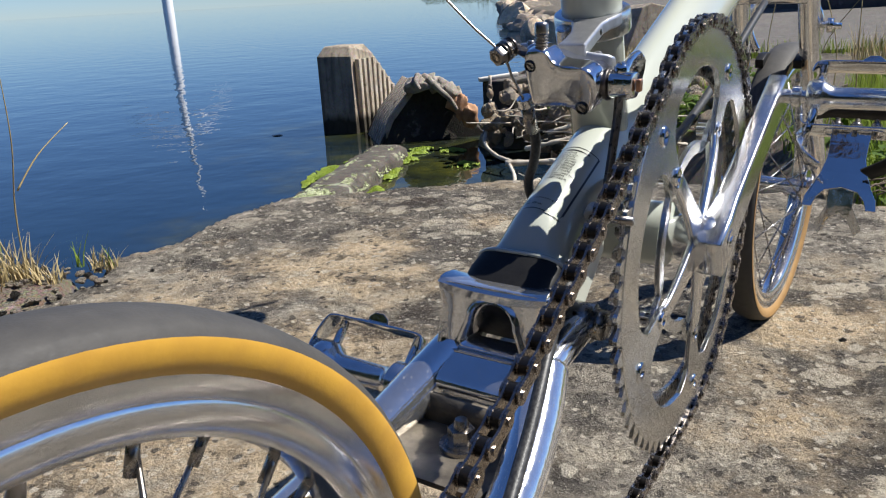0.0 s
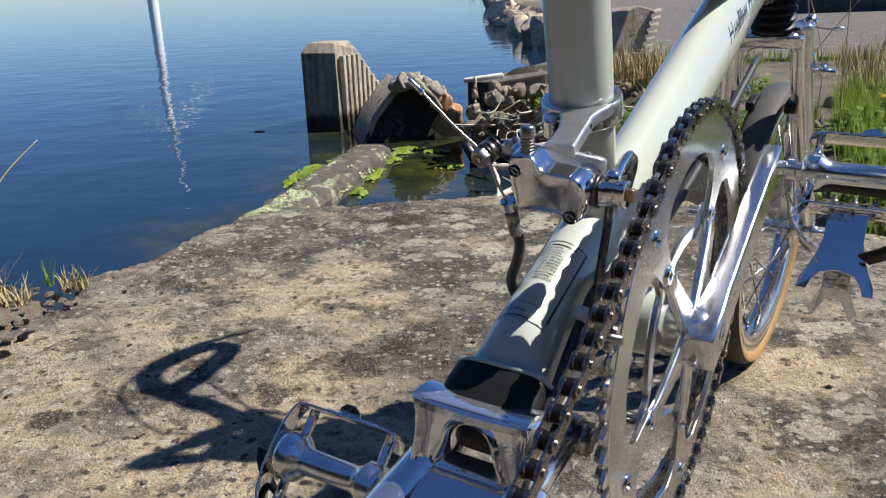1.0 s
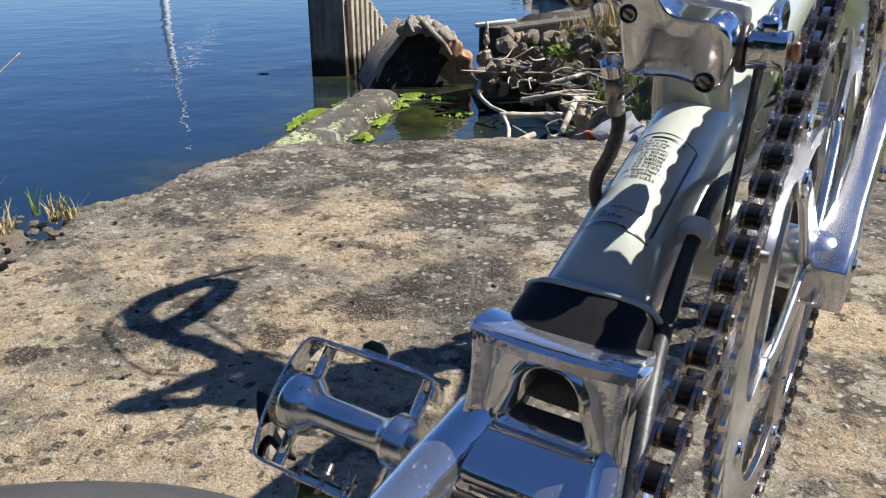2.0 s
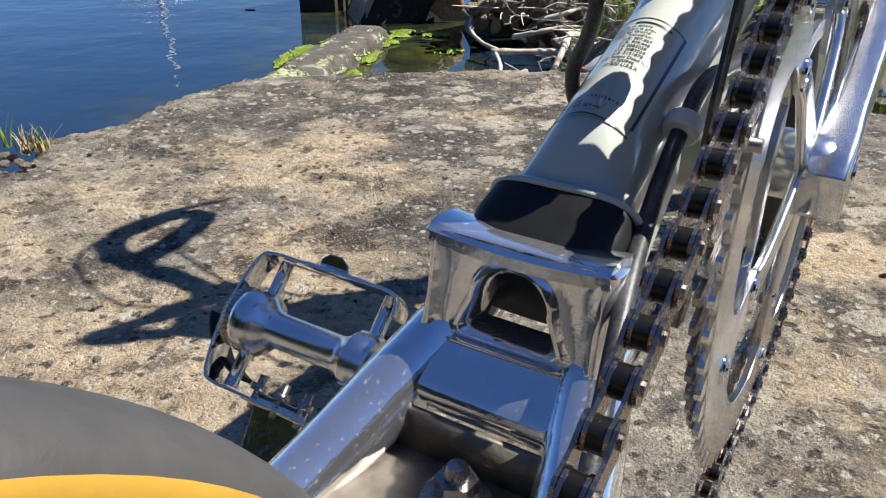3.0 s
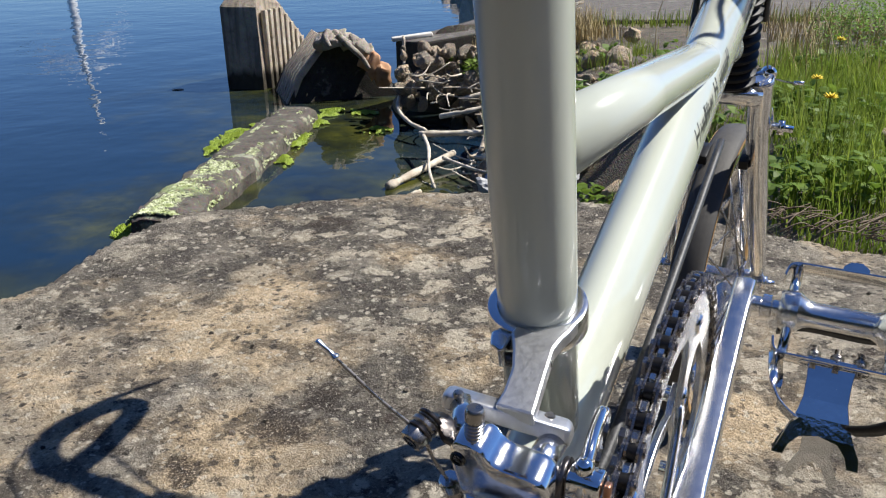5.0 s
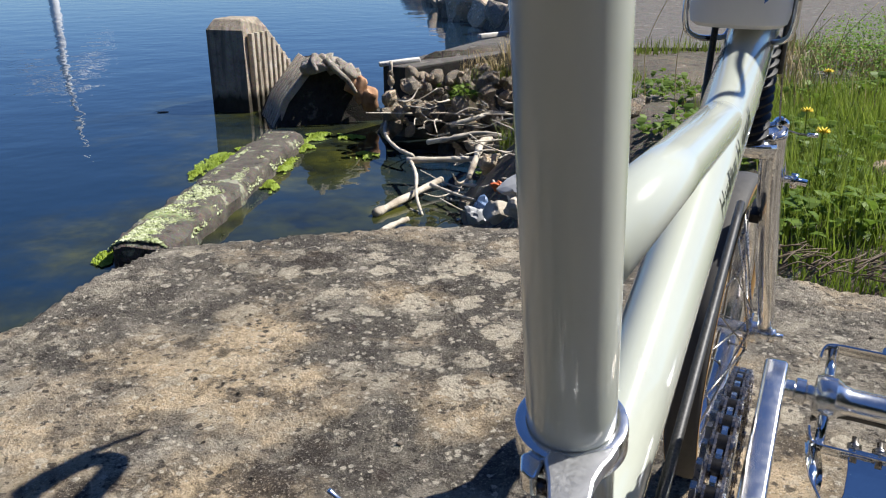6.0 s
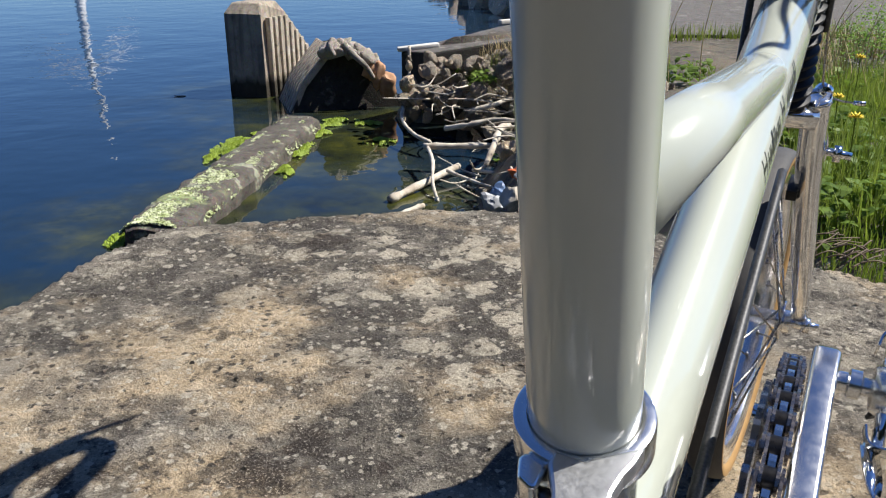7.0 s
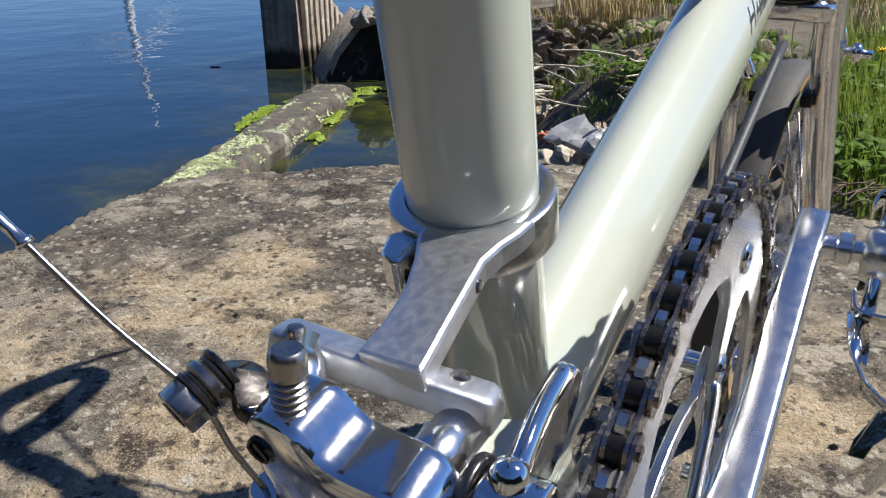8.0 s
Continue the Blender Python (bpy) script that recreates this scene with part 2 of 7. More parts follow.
def wheel(name, c, hub_w, tread_label, size=1.0, turn=0.0):
    size_label = name.split("_")[0]
    centre, c = c, Vector((0, 0, 0))
    w = new(name)
    w.parent = bicycle
    w.matrix_local = Matrix.Translation(centre) @ Matrix.Rotation(radians(turn), 4, "Z") @ Matrix.Diagonal((size, 1, size, 1))
    w["label"] = tread_label
    bm = bmesh.new()
    prof = [(0.1600, 0.0150), (0.1645, 0.0161), (0.1668, 0.0150), (0.1686, 0.0124), (0.1699, 0.0084), (0.1706, 0.0040), (0.1708, 0), (0.1706, -0.0040), (0.1699, -0.0084), (0.1686, -0.0124), (0.1668, -0.0150), (0.1645, -0.0161), (0.1600, -0.0150), (0.1590, 0)]
    part("tyre", lathe(bm, prof, c, SIDE, 120), M_TYRE, w, "grey dusty tyre tread")
    for sgn in (1, -1):
        bm = bmesh.new()
        prof = [(0.1535, 0.0125), (0.1550, 0.0142), (0.1588, 0.0160), (0.1632, 0.0169), (0.1650, 0.0166), (0.1630, 0.0140), (0.1560, 0.0110)]
        part("sidewall", lathe(bm, [(r, h * sgn) for r, h in prof], c, SIDE, 120), M_AMBER if size_label == "rear" else M_TANWALL, w, "amber tyre sidewall")
    bm = bmesh.new()
    prof = [(0.1555, 0.0120), (0.1550, 0.0130), (0.1475, 0.0126), (0.1462, 0.0116), (0.1450, 0.0124), (0.1385, 0.0120), (0.1352, 0.0095), (0.1342, 0.0050), (0.1340, 0), (0.1342, -0.0050), (0.1352, -0.0095), (0.1385, -0.0120), (0.1450, -0.0124), (0.1462, -0.0116), (0.1475, -0.0126), (0.1550, -0.0130), (0.1555, -0.0120), (0.1555, 0)]
    part("rim", lathe(bm, prof, c, SIDE, 120), M_ALU, w, "polished alloy rim")
    bm = bmesh.new()
    h = hub_w / 2
    prof = [(0.0, h + 0.012), (0.005, h + 0.012), (0.005, h), (0.012, h - 0.004), (0.012, h - 0.010), (0.021, h - 0.011), (0.021, h - 0.014), (0.009, h - 0.018), (0.008, 0), (0.009, -h + 0.018), (0.021, -h + 0.014), (0.021, -h + 0.011), (0.012, -h + 0.010), (0.012, -h + 0.004), (0.005, -h), (0.005, -h - 0.012), (0.0, -h - 0.012)]
    part("hub", lathe(bm, prof, c, SIDE, 24, closed_profile=False), M_ALU, w)
    for i in range(28):
        a = 2 * math.pi * (i + 0.5) / 28
        side = 1 if i % 2 else -1
        tw = 1.0 if (i // 2) % 2 else -1.0
        ah = a + tw * 1.15
        bm = bmesh.new()
        rod(bm, c + V(0.020 * math.cos(ah), side * (h - 0.0125), 0.020 * math.sin(ah)), c + V(0.1345 * math.cos(a), side * 0.002, 0.1345 * math.sin(a)), 0.0010, 6)
        rod(bm, c + V(0.1235 * math.cos(a), side * 0.003, 0.1235 * math.sin(a)), c + V(0.1350 * math.cos(a), side * 0.002, 0.1350 * math.sin(a)), 0.0021, 6)
        part("spoke", bm, M_STEEL, w)
    return w


wheel("rear_wheel", REAR, 0.105, "rear wheel with amber sidewall tyre", 1.018)
wheel("front_wheel", FRONT, 0.092, "front wheel with amber sidewall tyre", 1.018, -2.5)

# main beam: straight oval tube, flared at its rear end
B0, B1 = V(0.362, 0, 0.2592), V(0.950, 0, 0.5130)
bax = (B1 - B0).normalized()
btop = SIDE.cross(bax) * -1
if btop.z < 0:
    btop = -btop


def on_beam(t, o=0.0, h=0.0):
    return B0 + bax * t + SIDE * o + btop * h


frame_part = new("frame")
frame_part.parent = bicycle
frame_part["label"] = "cream-painted frame of one straight beam"
BR, BS = 0.0188, 1.56                # half width of the beam, its height over its width
bm = bmesh.new()
FLANGE, fn = V(0.3818, 0, 0.2690), Vector((0.85, 0, 0.53)).normalized()   # plate at the beam's tail
tail = []
for d, wd_, ht in ((0.0004, 0.0252, 0.0172), (0.0018, 0.0252, 0.0178), (0.0030, 0.0240, 0.0184), (0.0048, 0.0222, 0.0196), (0.0075, 0.0208, 0.0212), (0.0110, 0.0199, 0.0232), (0.0160, 0.0193, 0.0255), (0.0210, 0.0190, 0.0274)):
    lean = min(1.0, d / 0.021)
    tail.append((FLANGE + (fn * (1 - 0.5 * lean) + bax * 0.5 * lean).normalized() * d + Vector((0, 0, -0.0012 * lean)), (wd_ / BR, ht / (BR * BS))))
tail += [(on_beam(t_), (1.0, 1.0)) for t_ in (0.055, 0.075, 0.10, 0.2, 0.4, 0.655)]
sweep(bm, [p for p, _ in tail], circle(BR, 128, BS), scales=[k for _, k in tail], up=btop)
part("main_beam", bm, M_CREAM, frame_part)
bm = bmesh.new()
sweep(bm, [FLANGE - fn * 0.0004, FLANGE, FLANGE + fn * 0.0008, FLANGE + fn * 0.0016, FLANGE + fn * 0.0024, FLANGE + fn * 0.0032], circle(0.0270, 56, 0.69, 0.62), scales=[0.965, 0.99, 1.0, 0.985, 0.95, 0.88], up=Vector((-0.53, 0, 0.85)))
part("tail_flange", bm, M_CREAM, frame_part)
# seat tube
ST0, ST1 = V(0.4866, -0.0020, 0.315), V(0.4375, -0.0025, 0.503)
sax = (ST1 - ST0).normalized()
bm = bmesh.new()
sweep(bm, [ST0, ST0 + sax * 0.10, ST0 + sax * 0.30, ST0 + sax * 0.40], circle(0.0166, 48), up=SIDE)
part("seat_tube", bm, M_CREAM, frame_part)
# bracing tube from the seat tube to the beam
bm = bmesh.new()
sweep(bm, [V(0.455, 0, 0.4665), V(0.60, 0, 0.4620), V(0.80, 0, 0.4550), V(0.875, 0, 0.4523), V(0.905, 0, 0.4510)], circle(0.0150, 32), up=SIDE)
part("bracing_tube", bm, M_CREAM, frame_part)
# bracket below the beam with the crank shell
bm = bmesh.new()
sweep(bm, [V(0.487, 0, 0.318), V(0.507, 0, 0.285), V(*((BB[0],) + (0,) + (BB[1],)))], circle(0.018, 28), up=SIDE)
lathe(bm, [(0.0, 0.036), (0.0175, 0.036), (0.0205, 0.034), (0.0205, -0.034), (0.0175, -0.036), (0.0, -0.036)], V(BB[0], 0, BB[1]), SIDE, 28, closed_profile=False)
part("bracket_shell", bm, M_CREAM, frame_part)
# pivot lugs under the beam
for sgn in (1, -1):
    bm = bmesh.new()
    o = 0.0158 * sgn
    plate(bm, [(0.384, 0.279), (0.380, 0.258), (0.386, 0.238), (0.393, 0.228), (0.406, 0.228), (0.415, 0.240), (0.445, 0.268), (0.445, 0.290)], lambda a, b, w: V(a, o + w, b), 0.004)
    part("pivot_lug", bm, M_CREAM, frame_part, bevel=0.0012)
    bm = bmesh.new()
    rod(bm, V(0.399, 0.0165 * sgn, 0.2425), V(0.399, 0.031 * sgn, 0.2425), 0.0105, 24)
    hexnut(bm, V(0.399, 0.0345 * sgn, 0.2425), SIDE, 0.0085, 0.007)
    part("pivot_bolt", bm, M_STEEL, frame_part, "steel pivot bolt with washer")

# lettering on the beam and the patent panel
def wrapped(t, ang, lift=0.0):
    """A point on the beam's skin: along it, by the angle from its top towards its right."""
    return on_beam(t, (BR + lift) * math.sin(ang), (BR * BS + lift) * math.cos(ang))


def skin_text(name, body, size, t, ang, spacing=1.0, align="LEFT", tall=1.0):
    """Ink letters laid round the beam; lines run across it, read from behind."""
    cu = bpy.data.curves.new(name, "FONT")
    cu.body, cu.size, cu.align_x, cu.space_character = body, size, align, spacing
    cu.resolution_u = 3
    cu.offset = size * 0.018
    ob = bpy.data.objects.new(name, cu)
    scene.collection.objects.link(ob)
    me = bpy.data.meshes.new_from_object(ob.evaluated_get(bpy.context.evaluated_depsgraph_get()))
    bpy.data.objects.remove(ob)
    me.name = name
    for v in me.vertices:
        v.co = wrapped(t + v.co.y * tall, ang + v.co.x / (BR * 1.05), 0.00014)
    me.materials.append(M_DECAL)
    letters = new(name, me)
    letters.parent = frame_part
    letters["label"] = "fine black lettering"
    return letters


def skin_strip(bm, t0, a0, t1, a1, half, k=24, lift=0.00012):
    """An ink line on the beam's skin."""
    rows = []
    for i in range(k + 1):
        f = i / k
        t, a = t0 + (t1 - t0) * f, a0 + (a1 - a0) * f
        if abs(t1 - t0) > abs(a1 - a0) * BR:
            rows.append((bm.verts.new(wrapped(t, a - half / BR, lift)), bm.verts.new(wrapped(t, a + half / BR, lift))))
        else:
            rows.append((bm.verts.new(wrapped(t - half, a, lift)), bm.verts.new(wrapped(t + half, a, lift))))
    for p, q in zip(rows, rows[1:]):
        bm.faces.new((p[0], p[1], q[1], q[0]))


PT0, PT1, PA0, PA1 = 0.0438, 0.1006, radians(-42), radians(42)
bm = bmesh.new()
skin_strip(bm, PT0, PA0, PT1, PA0, 0.00035)
skin_strip(bm, PT0, PA1, PT1, PA1, 0.00050)
skin_strip(bm, PT0, PA0, PT0, PA1, 0.00035)
skin_strip(bm, PT1, PA0, PT1, PA1, 0.00035)
part("panel_border", bm, M_DECAL, frame_part, "black printed border")
lines = ["bicycle in whole", "and in part is pro-", "tected by World", "patents, including:-"]
skin_text("lettering", "The", 0.0021, PT1 - 0.0036, PA0 + 0.12, 1.5)
bm = bmesh.new()
skin_strip(bm, PT1 - 0.0029, PA0 + 0.50, PT1 - 0.0029, PA1 - 0.25, 0.0006)
part("printed_bar", bm, M_DECAL, frame_part, "black printed bar")
for i, ln in enumerate(lines):
    skin_text("lettering", ln, 0.0021, PT1 - 0.0058 - 0.0020 * i, PA0 + 0.12, 1.08, "LEFT", 1.05)
for i, ln in enumerate(["U.K. 907,467", "U.K. 909,448", "US 3083038", "U.S. 3083039", "U.S. 3151878", "U.S. Patent Deed No.", "D.200946", "171820 U.S.S.R."]):
    skin_text("lettering", ln, 0.0021, PT1 - 0.0142 - 0.00228 * i, 0.0, 1.0, "CENTER", 1.12)
for i, (ln, gap) in enumerate((("Also  registered", 1.45), ("designs", 1.12), ("U.K. 897, 929 etc", 1.0))):
    skin_text("lettering", ln, 0.0021, PT0 + 0.0085 - 0.0026 * i, PA0 + 0.12, gap, "LEFT", 1.2)
# maker's name along the beam's right side, as plain marks
for k, (t0, wd_, hh) in enumerate(((0.335, 0.012, 1.0), (0.350, 0.007, 0.7), (0.359, 0.006, 0.7), (0.367, 0.003, 1.0), (0.373, 0.004, 0.9), (0.379, 0.007, 0.7), (0.388, 0.006, 0.7), (0.404, 0.010, 1.0), (0.424, 0.006, 0.7), (0.432, 0.006, 0.7), (0.440, 0.006, 0.7), (0.448, 0.006, 0.7), (0.456, 0.006, 1.0))):
    bm = bmesh.new()
    a = radians(64)
    t0, wd_, hh = 0.374 + (t0 - 0.335) * 0.82, wd_ * 0.82, hh * 0.74
    for f in (0.0, 1.0):
        skin_strip(bm, t0 + f * wd_ * 0.8, a + radians(16), t0 + f * wd_ * 0.8 + 0.003, a + radians(16) - hh * 0.62, 0.0007)
    skin_strip(bm, t0, a + radians(16) - hh * 0.31, t0 + wd_ * 0.8, a + radians(16) - hh * 0.31, 0.0008, 4)
    part("printed_mark", bm, M_DECAL, frame_part, "black printed mark")

# rubber spring between the beam's end and the yoke
bm = bmesh.new()
sweep(bm, [FLANGE + fn * 0.0004, FLANGE - fn * 0.0006, FLANGE - fn * 0.0016, FLANGE - fn * 0.0100, FLANGE - fn * 0.0200, FLANGE - fn * 0.0270, FLANGE - fn * 0.0295], circle(0.0256, 48, 0.71, 0.46), scales=[0.93, 0.955, 0.96, 1.0, 0.99, 0.95, 0.86], up=Vector((-0.53, 0, 0.85)))
part("rubber_spring", bm, M_RUBBER, bicycle, "black rubber suspension block")

# ---- chrome rear fork: yoke with an arched hole, bridge and two stays ----
swing = new("rear_fork")
swing.parent = bicycle
swing["label"] = "chrome-plated rear fork with an arched yoke"
YB, YT = V(0.3440, 0, 0.2425), V(0.3468, 0, 0.2760)
yv = (YT - YB).normalized()
yh = (YT - YB).length
yn = SIDE.cross(yv)                  # out of the plate's face
if yn.x > 0:
    yn = -yn


def on_yoke(o, v, w=0.0):
    return YB + SIDE * o + yv * v + yn * w


def loop_round(w, h0, h1, r, k):
    pts = []
    for cx, cy, a in ((w - r, h0 + r, -90), (w - r, h1 - r, 0), (-w + r, h1 - r, 90), (-w + r, h0 + r, 180)):
        for i in range(k):
            b = radians(a + 90 * i / (k - 1))
            pts.append((cx + r * math.cos(b), cy + r * math.sin(b)))
    return pts


bm = bmesh.new()
outer = [(x * (1.0 - 0.06 * math.sin(math.pi * min(1.0, max(0.0, y / yh)))), y) for x, y in loop_round(0.0285, -0.004, yh, 0.005, 9)]
hole = []
for cx, cy, a, r_ in ((0.0112, 0.0040, -90, 0.0024), (0.0010, 0.0120, 0, 0.0092), (-0.0010, 0.0120, 90, 0.0092), (-0.0112, 0.0040, 180, 0.0024)):
    for i in range(9):
        b_ = radians(a + 90 * i / 8)
        hole.append((cx + r_ * math.cos(b_), cy + r_ * math.sin(b_)))
layers = []
for w, out_k, w_in, in_k in ((-0.0105, 0.97, -0.0090, 1.0), (-0.0060, 0.99, -0.0045, 1.0), (-0.0020, 1.0, -0.0005, 1.03), (0.0010, 0.995, 0.0026, 1.11), (0.0020, 0.985, 0.0042, 1.22), (0.0027, 0.97, 0.0040, 1.34), (0.0030, 0.95, 0.0022, 1.50)):
    dip = []
    for (x, y), (hx, hy) in zip(outer, hole):
        sag = 0.004 * (1 - min(1, abs(x) / 0.03) ** 2) if y > yh * 0.7 else 0.0
        dip.append(bm.verts.new(on_yoke(x * out_k, yh / 2 + (y - sag - yh / 2) * out_k, w - 0.0035 * (1 - abs(x) / 0.033) * (y > 0))))
    inn = [bm.verts.new(on_yoke(hx * in_k, 0.011 + (hy - 0.011) * in_k, w_in - 0.0035 * (1 - abs(hx) / 0.033))) for hx, hy in hole]
    layers.append((dip, inn))
n = len(outer)
web_rows = [layers[-1][0]]
for f in (0.2, 0.4, 0.6, 0.8):
    web_rows.append([bm.verts.new(p.co.lerp(q.co, f) - yn * 0.0064 * f * (1 - f)) for p, q in zip(*layers[-1])])
web_rows.append(layers[-1][1])
for i in range(n):
    j = (i + 1) % n
    for p, q in zip(web_rows, web_rows[1:]):
        bm.faces.new((p[i], p[j], q[j], q[i]))
    bm.faces.new((layers[0][0][j], layers[0][0][i], layers[0][1][i], layers[0][1][j]))
    for a, b_ in zip(layers, layers[1:]):
        bm.faces.new((a[0][i], a[0][j], b_[0][j], b_[0][i]))
        bm.faces.new((b_[1][i], b_[1][j], a[1][j], a[1][i]))
for _ in range(8):
    bmesh.ops.smooth_vert(bm, verts=[v for row in web_rows[1:-1] for v in row], factor=0.5, use_axis_x=True, use_axis_y=True, use_axis_z=True)
bmesh.ops.recalc_face_normals(bm, faces=bm.faces)
part("yoke_plate", bm, M_FORK, swing, "chrome yoke plate with an arched hole")
# rolled lip along the top, running forward under the rubber
bm = bmesh.new()
secs = []
for i in range(15):
    x = -0.0288 + 0.0582 * i / 14
    sag = 0.0035 * (1 - (x / 0.034) ** 2)
    ends = 0.0006 * (abs(x) / 0.0335) ** 4
    secs.append([bm.verts.new(on_yoke(x, yh - sag + a, b_ - 0.002 * (1 - (x / 0.034) ** 2))) for a, b_ in ((-0.006, 0.0028), (-0.002, 0.0036 + ends), (0.0005, 0.0020), (0.0014, -0.002), (0.0012, -0.009), (0.0002, -0.014), (-0.0020, -0.014), (-0.0012, -0.004), (-0.005, 0.000))])
for p, q in zip(secs, secs[1:]):
    for j in range(len(p)):
        bm.faces.new((p[j], p[(j + 1) % len(p)], q[(j + 1) % len(p)], q[j]))
bm.faces.new(secs[0])
bm.faces.new(list(reversed(secs[-1])))
bmesh.ops.recalc_face_normals(bm, faces=bm.faces)
part("yoke_lip", bm, M_FORK, swing)
for sgn in (1, -1):
    bm = bmesh.new()
    pts = [on_yoke(0.0285 * sgn, -0.004, -0.003), on_yoke(0.0275 * sgn, 0.010, -0.005), on_yoke(0.0278 * sgn, 0.024, -0.005), on_yoke(0.0292 * sgn, yh - 0.002, -0.004)]
    sweep(bm, smoothed(pts), circle(0.0026, 14, 2.6), scales=None, up=yn)
    part("yoke_cheek", bm, M_FORK, swing)
# bridge
bm = bmesh.new()
pts = [V(0.3388, -0.0330, 0.2272), V(0.3392, -0.028, 0.2283), V(0.3393, -0.022, 0.2286), V(0.3393, 0, 0.2286), V(0.3393, 0.022, 0.2286), V(0.3392, 0.028, 0.2283), V(0.3388, 0.0335, 0.2272)]
tilt = Vector((-0.564, 0, 0.826))
sweep(bm, pts, circle(0.0124, 36, 0.62, 0.50), up=tilt)
part("bridge", bm, M_FORK, swing, bevel=0.001)
for sgn in (1, -1):
    bm = bmesh.new()
    pts = [V(0.352, 0.0250 * sgn, 0.2345), V(0.338, 0.0295 * sgn, 0.2265), V(0.318, 0.0350 * sgn, 0.2160), V(0.285, 0.0415 * sgn, 0.2030), V(0.22, 0.0480 * sgn, 0.1880), V(0.16, 0.0520 * sgn, 0.1790), V(0.100, 0.0540 * sgn, 0.1735)]
    sweep(bm, smoothed(pts), circle(0.0122, 24), scales=[1.0] * 10 + [1.0 - 0.25 * (i / 26) for i in range(27)], up=Vector((0, 0, 1)))
    part("stay", bm, M_FORK, swing, "chrome tubular stay")
    bm = bmesh.new()
    plate(bm, [(0.118, 0.186), (0.092, 0.188), (0.082, 0.172), (0.094, 0.158), (0.118, 0.166)], lambda a, b_, w: V(a, 0.0560 * sgn + w, b_), 0.004)
    part("dropout", bm, M_FORK, swing, bevel=0.001)
    # arm down to the pivot under the beam
    bm = bmesh.new()
    sweep(bm, smoothed([V(0.342, 0.022 * sgn, 0.2250), V(0.366, 0.0240 * sgn, 0.2350), V(0.399, 0.0255 * sgn, 0.2420)]), circle(0.0085, 16), up=Vector((0, 0, 1)))
    part("pivot_arm", bm, M_FORK, swing)
M_DUSTY = mat("dusty_plated_steel", (0.30, 0.26, 0.20), 0.5, metal=0.7, second=(0.10, 0.085, 0.07), scale=70, amount=0.6, bump=0.4, bump_scale=400)
bm = bmesh.new()
plate(bm, [(-0.031, 0.278), (-0.031, 0.3250), (0.031, 0.3250), (0.031, 0.278)], lambda a, b_, w: V(b_, a, 0.2070 + w), 0.0025)
box(bm, tuple(V(0.3225, -0.029, 0.2060)), tuple(V(0.3250, 0.029, 0.2230)))
part("pocket_plate", bm, M_DUSTY, swing, "dusty plated bridge plate")
bm = bmesh.new()
rod(bm, V(0.309, 0.004, 0.2080), V(0.309, 0.004, 0.2105), 0.0105, 28)
rod(bm, V(0.309, 0.004, 0.2105), V(0.309, 0.004, 0.2118), 0.0082, 28)
hexnut(bm, V(0.309, 0.004, 0.2150), Vector((0, 0, 1)), 0.0064, 0.0066)
lathe(bm, [(0.0, 0.0042), (0.0028, 0.0038), (0.0036, 0.002), (0.0036, -0.004), (0, -0.004)], V(0.309, 0.004, 0.2190), Vector((0, 0, 1)), 18, closed_profile=False)
part("bridge_nut", bm, M_STEEL, swing, "steel nut on washers")

# ---- cranks, spider, guard disc, toothed ring ----
RING_O, DISC_O, TEETH = 0.0495, 0.0495, 64
PITCH = 0.0127
RP = PITCH / (2 * math.sin(math.pi / TEETH))
crankset = new("crankset")
crankset.parent = bicycle
crankset["label"] = "polished aluminium crankset with two toothed rings"


def polar(r, deg, o):
    a = radians(deg)
    return V(BB[0] + r * math.cos(a), o, BB[1] + r * math.sin(a))


ARMS = [135.8 - 72 * i for i in range(5)]
BOLT_IN, BOLT_OUT = 0.0696, 0.1075


def web(bm, inner, outer, k, o, thick):
    """A flat web between two closed curves of (radius by angle)."""
    rings = []
    for w in (-thick / 2, thick / 2):
        rings.append(([bm.verts.new(polar(inner(360 * i / k), 360 * i / k, o + w)) for i in range(k)], [bm.verts.new(polar(outer(360 * i / k), 360 * i / k, o + w)) for i in range(k)]))
    (i0, o0), (i1, o1) = rings
    for i in range(k):
        j = (i + 1) % k
        bm.faces.new((i0[i], o0[i], o0[j], i0[j]))
        bm.faces.new((i1[i], i1[j], o1[j], o1[i]))
        bm.faces.new((o0[i], o1[i], o1[j], o0[j]))
        bm.faces.new((i0[i], i0[j], i1[j], i1[i]))
    bmesh.ops.recalc_face_normals(bm, faces=bm.faces)


def near_arm(deg):
    return min(abs((deg - a + 180) % 360 - 180) for a in ARMS)


def ease(a, b, x):
    t = min(1.0, max(0.0, (x - a) / (b - a)))
    return t * t * (3 - 2 * t)


def disc_inner(deg):
    """The outer ring's inner edge: five arms with rounded eyes, wide fillets at their roots."""
    q = near_arm(deg)
    if q < 5.2:
        return 0.0625 + 0.0016 * (q / 5.2) ** 2
    if q < 6.6:
        return 0.0641 + (0.0860 - 0.0641) * (q - 5.2) / 1.4
    return 0.0860 + 0.0165 * math.sqrt(min(1.0, (q - 6.6) / 9.0)) + 0.0030 * ease(14, 36, q)


def band_out(deg):
    return 0.0600 + 0.0165 * max(0.0, 1 - near_arm(deg) / 7.0) ** 0.6


def band_in(deg):
    return 0.0525 + 0.0100 * max(0.0, 1 - near_arm(deg) / 14.0) ** 1.3


tk = TEETH * 10


def tooth(deg):
    f = (deg / 360 * TEETH) % 1.0
    d = abs(f - 0.5) * 2                 # 1 in the valley, 0 at the tip
    return 0.1258 + 0.0078 * max(0.0, min(1.0, (0.86 - d) / 0.55))


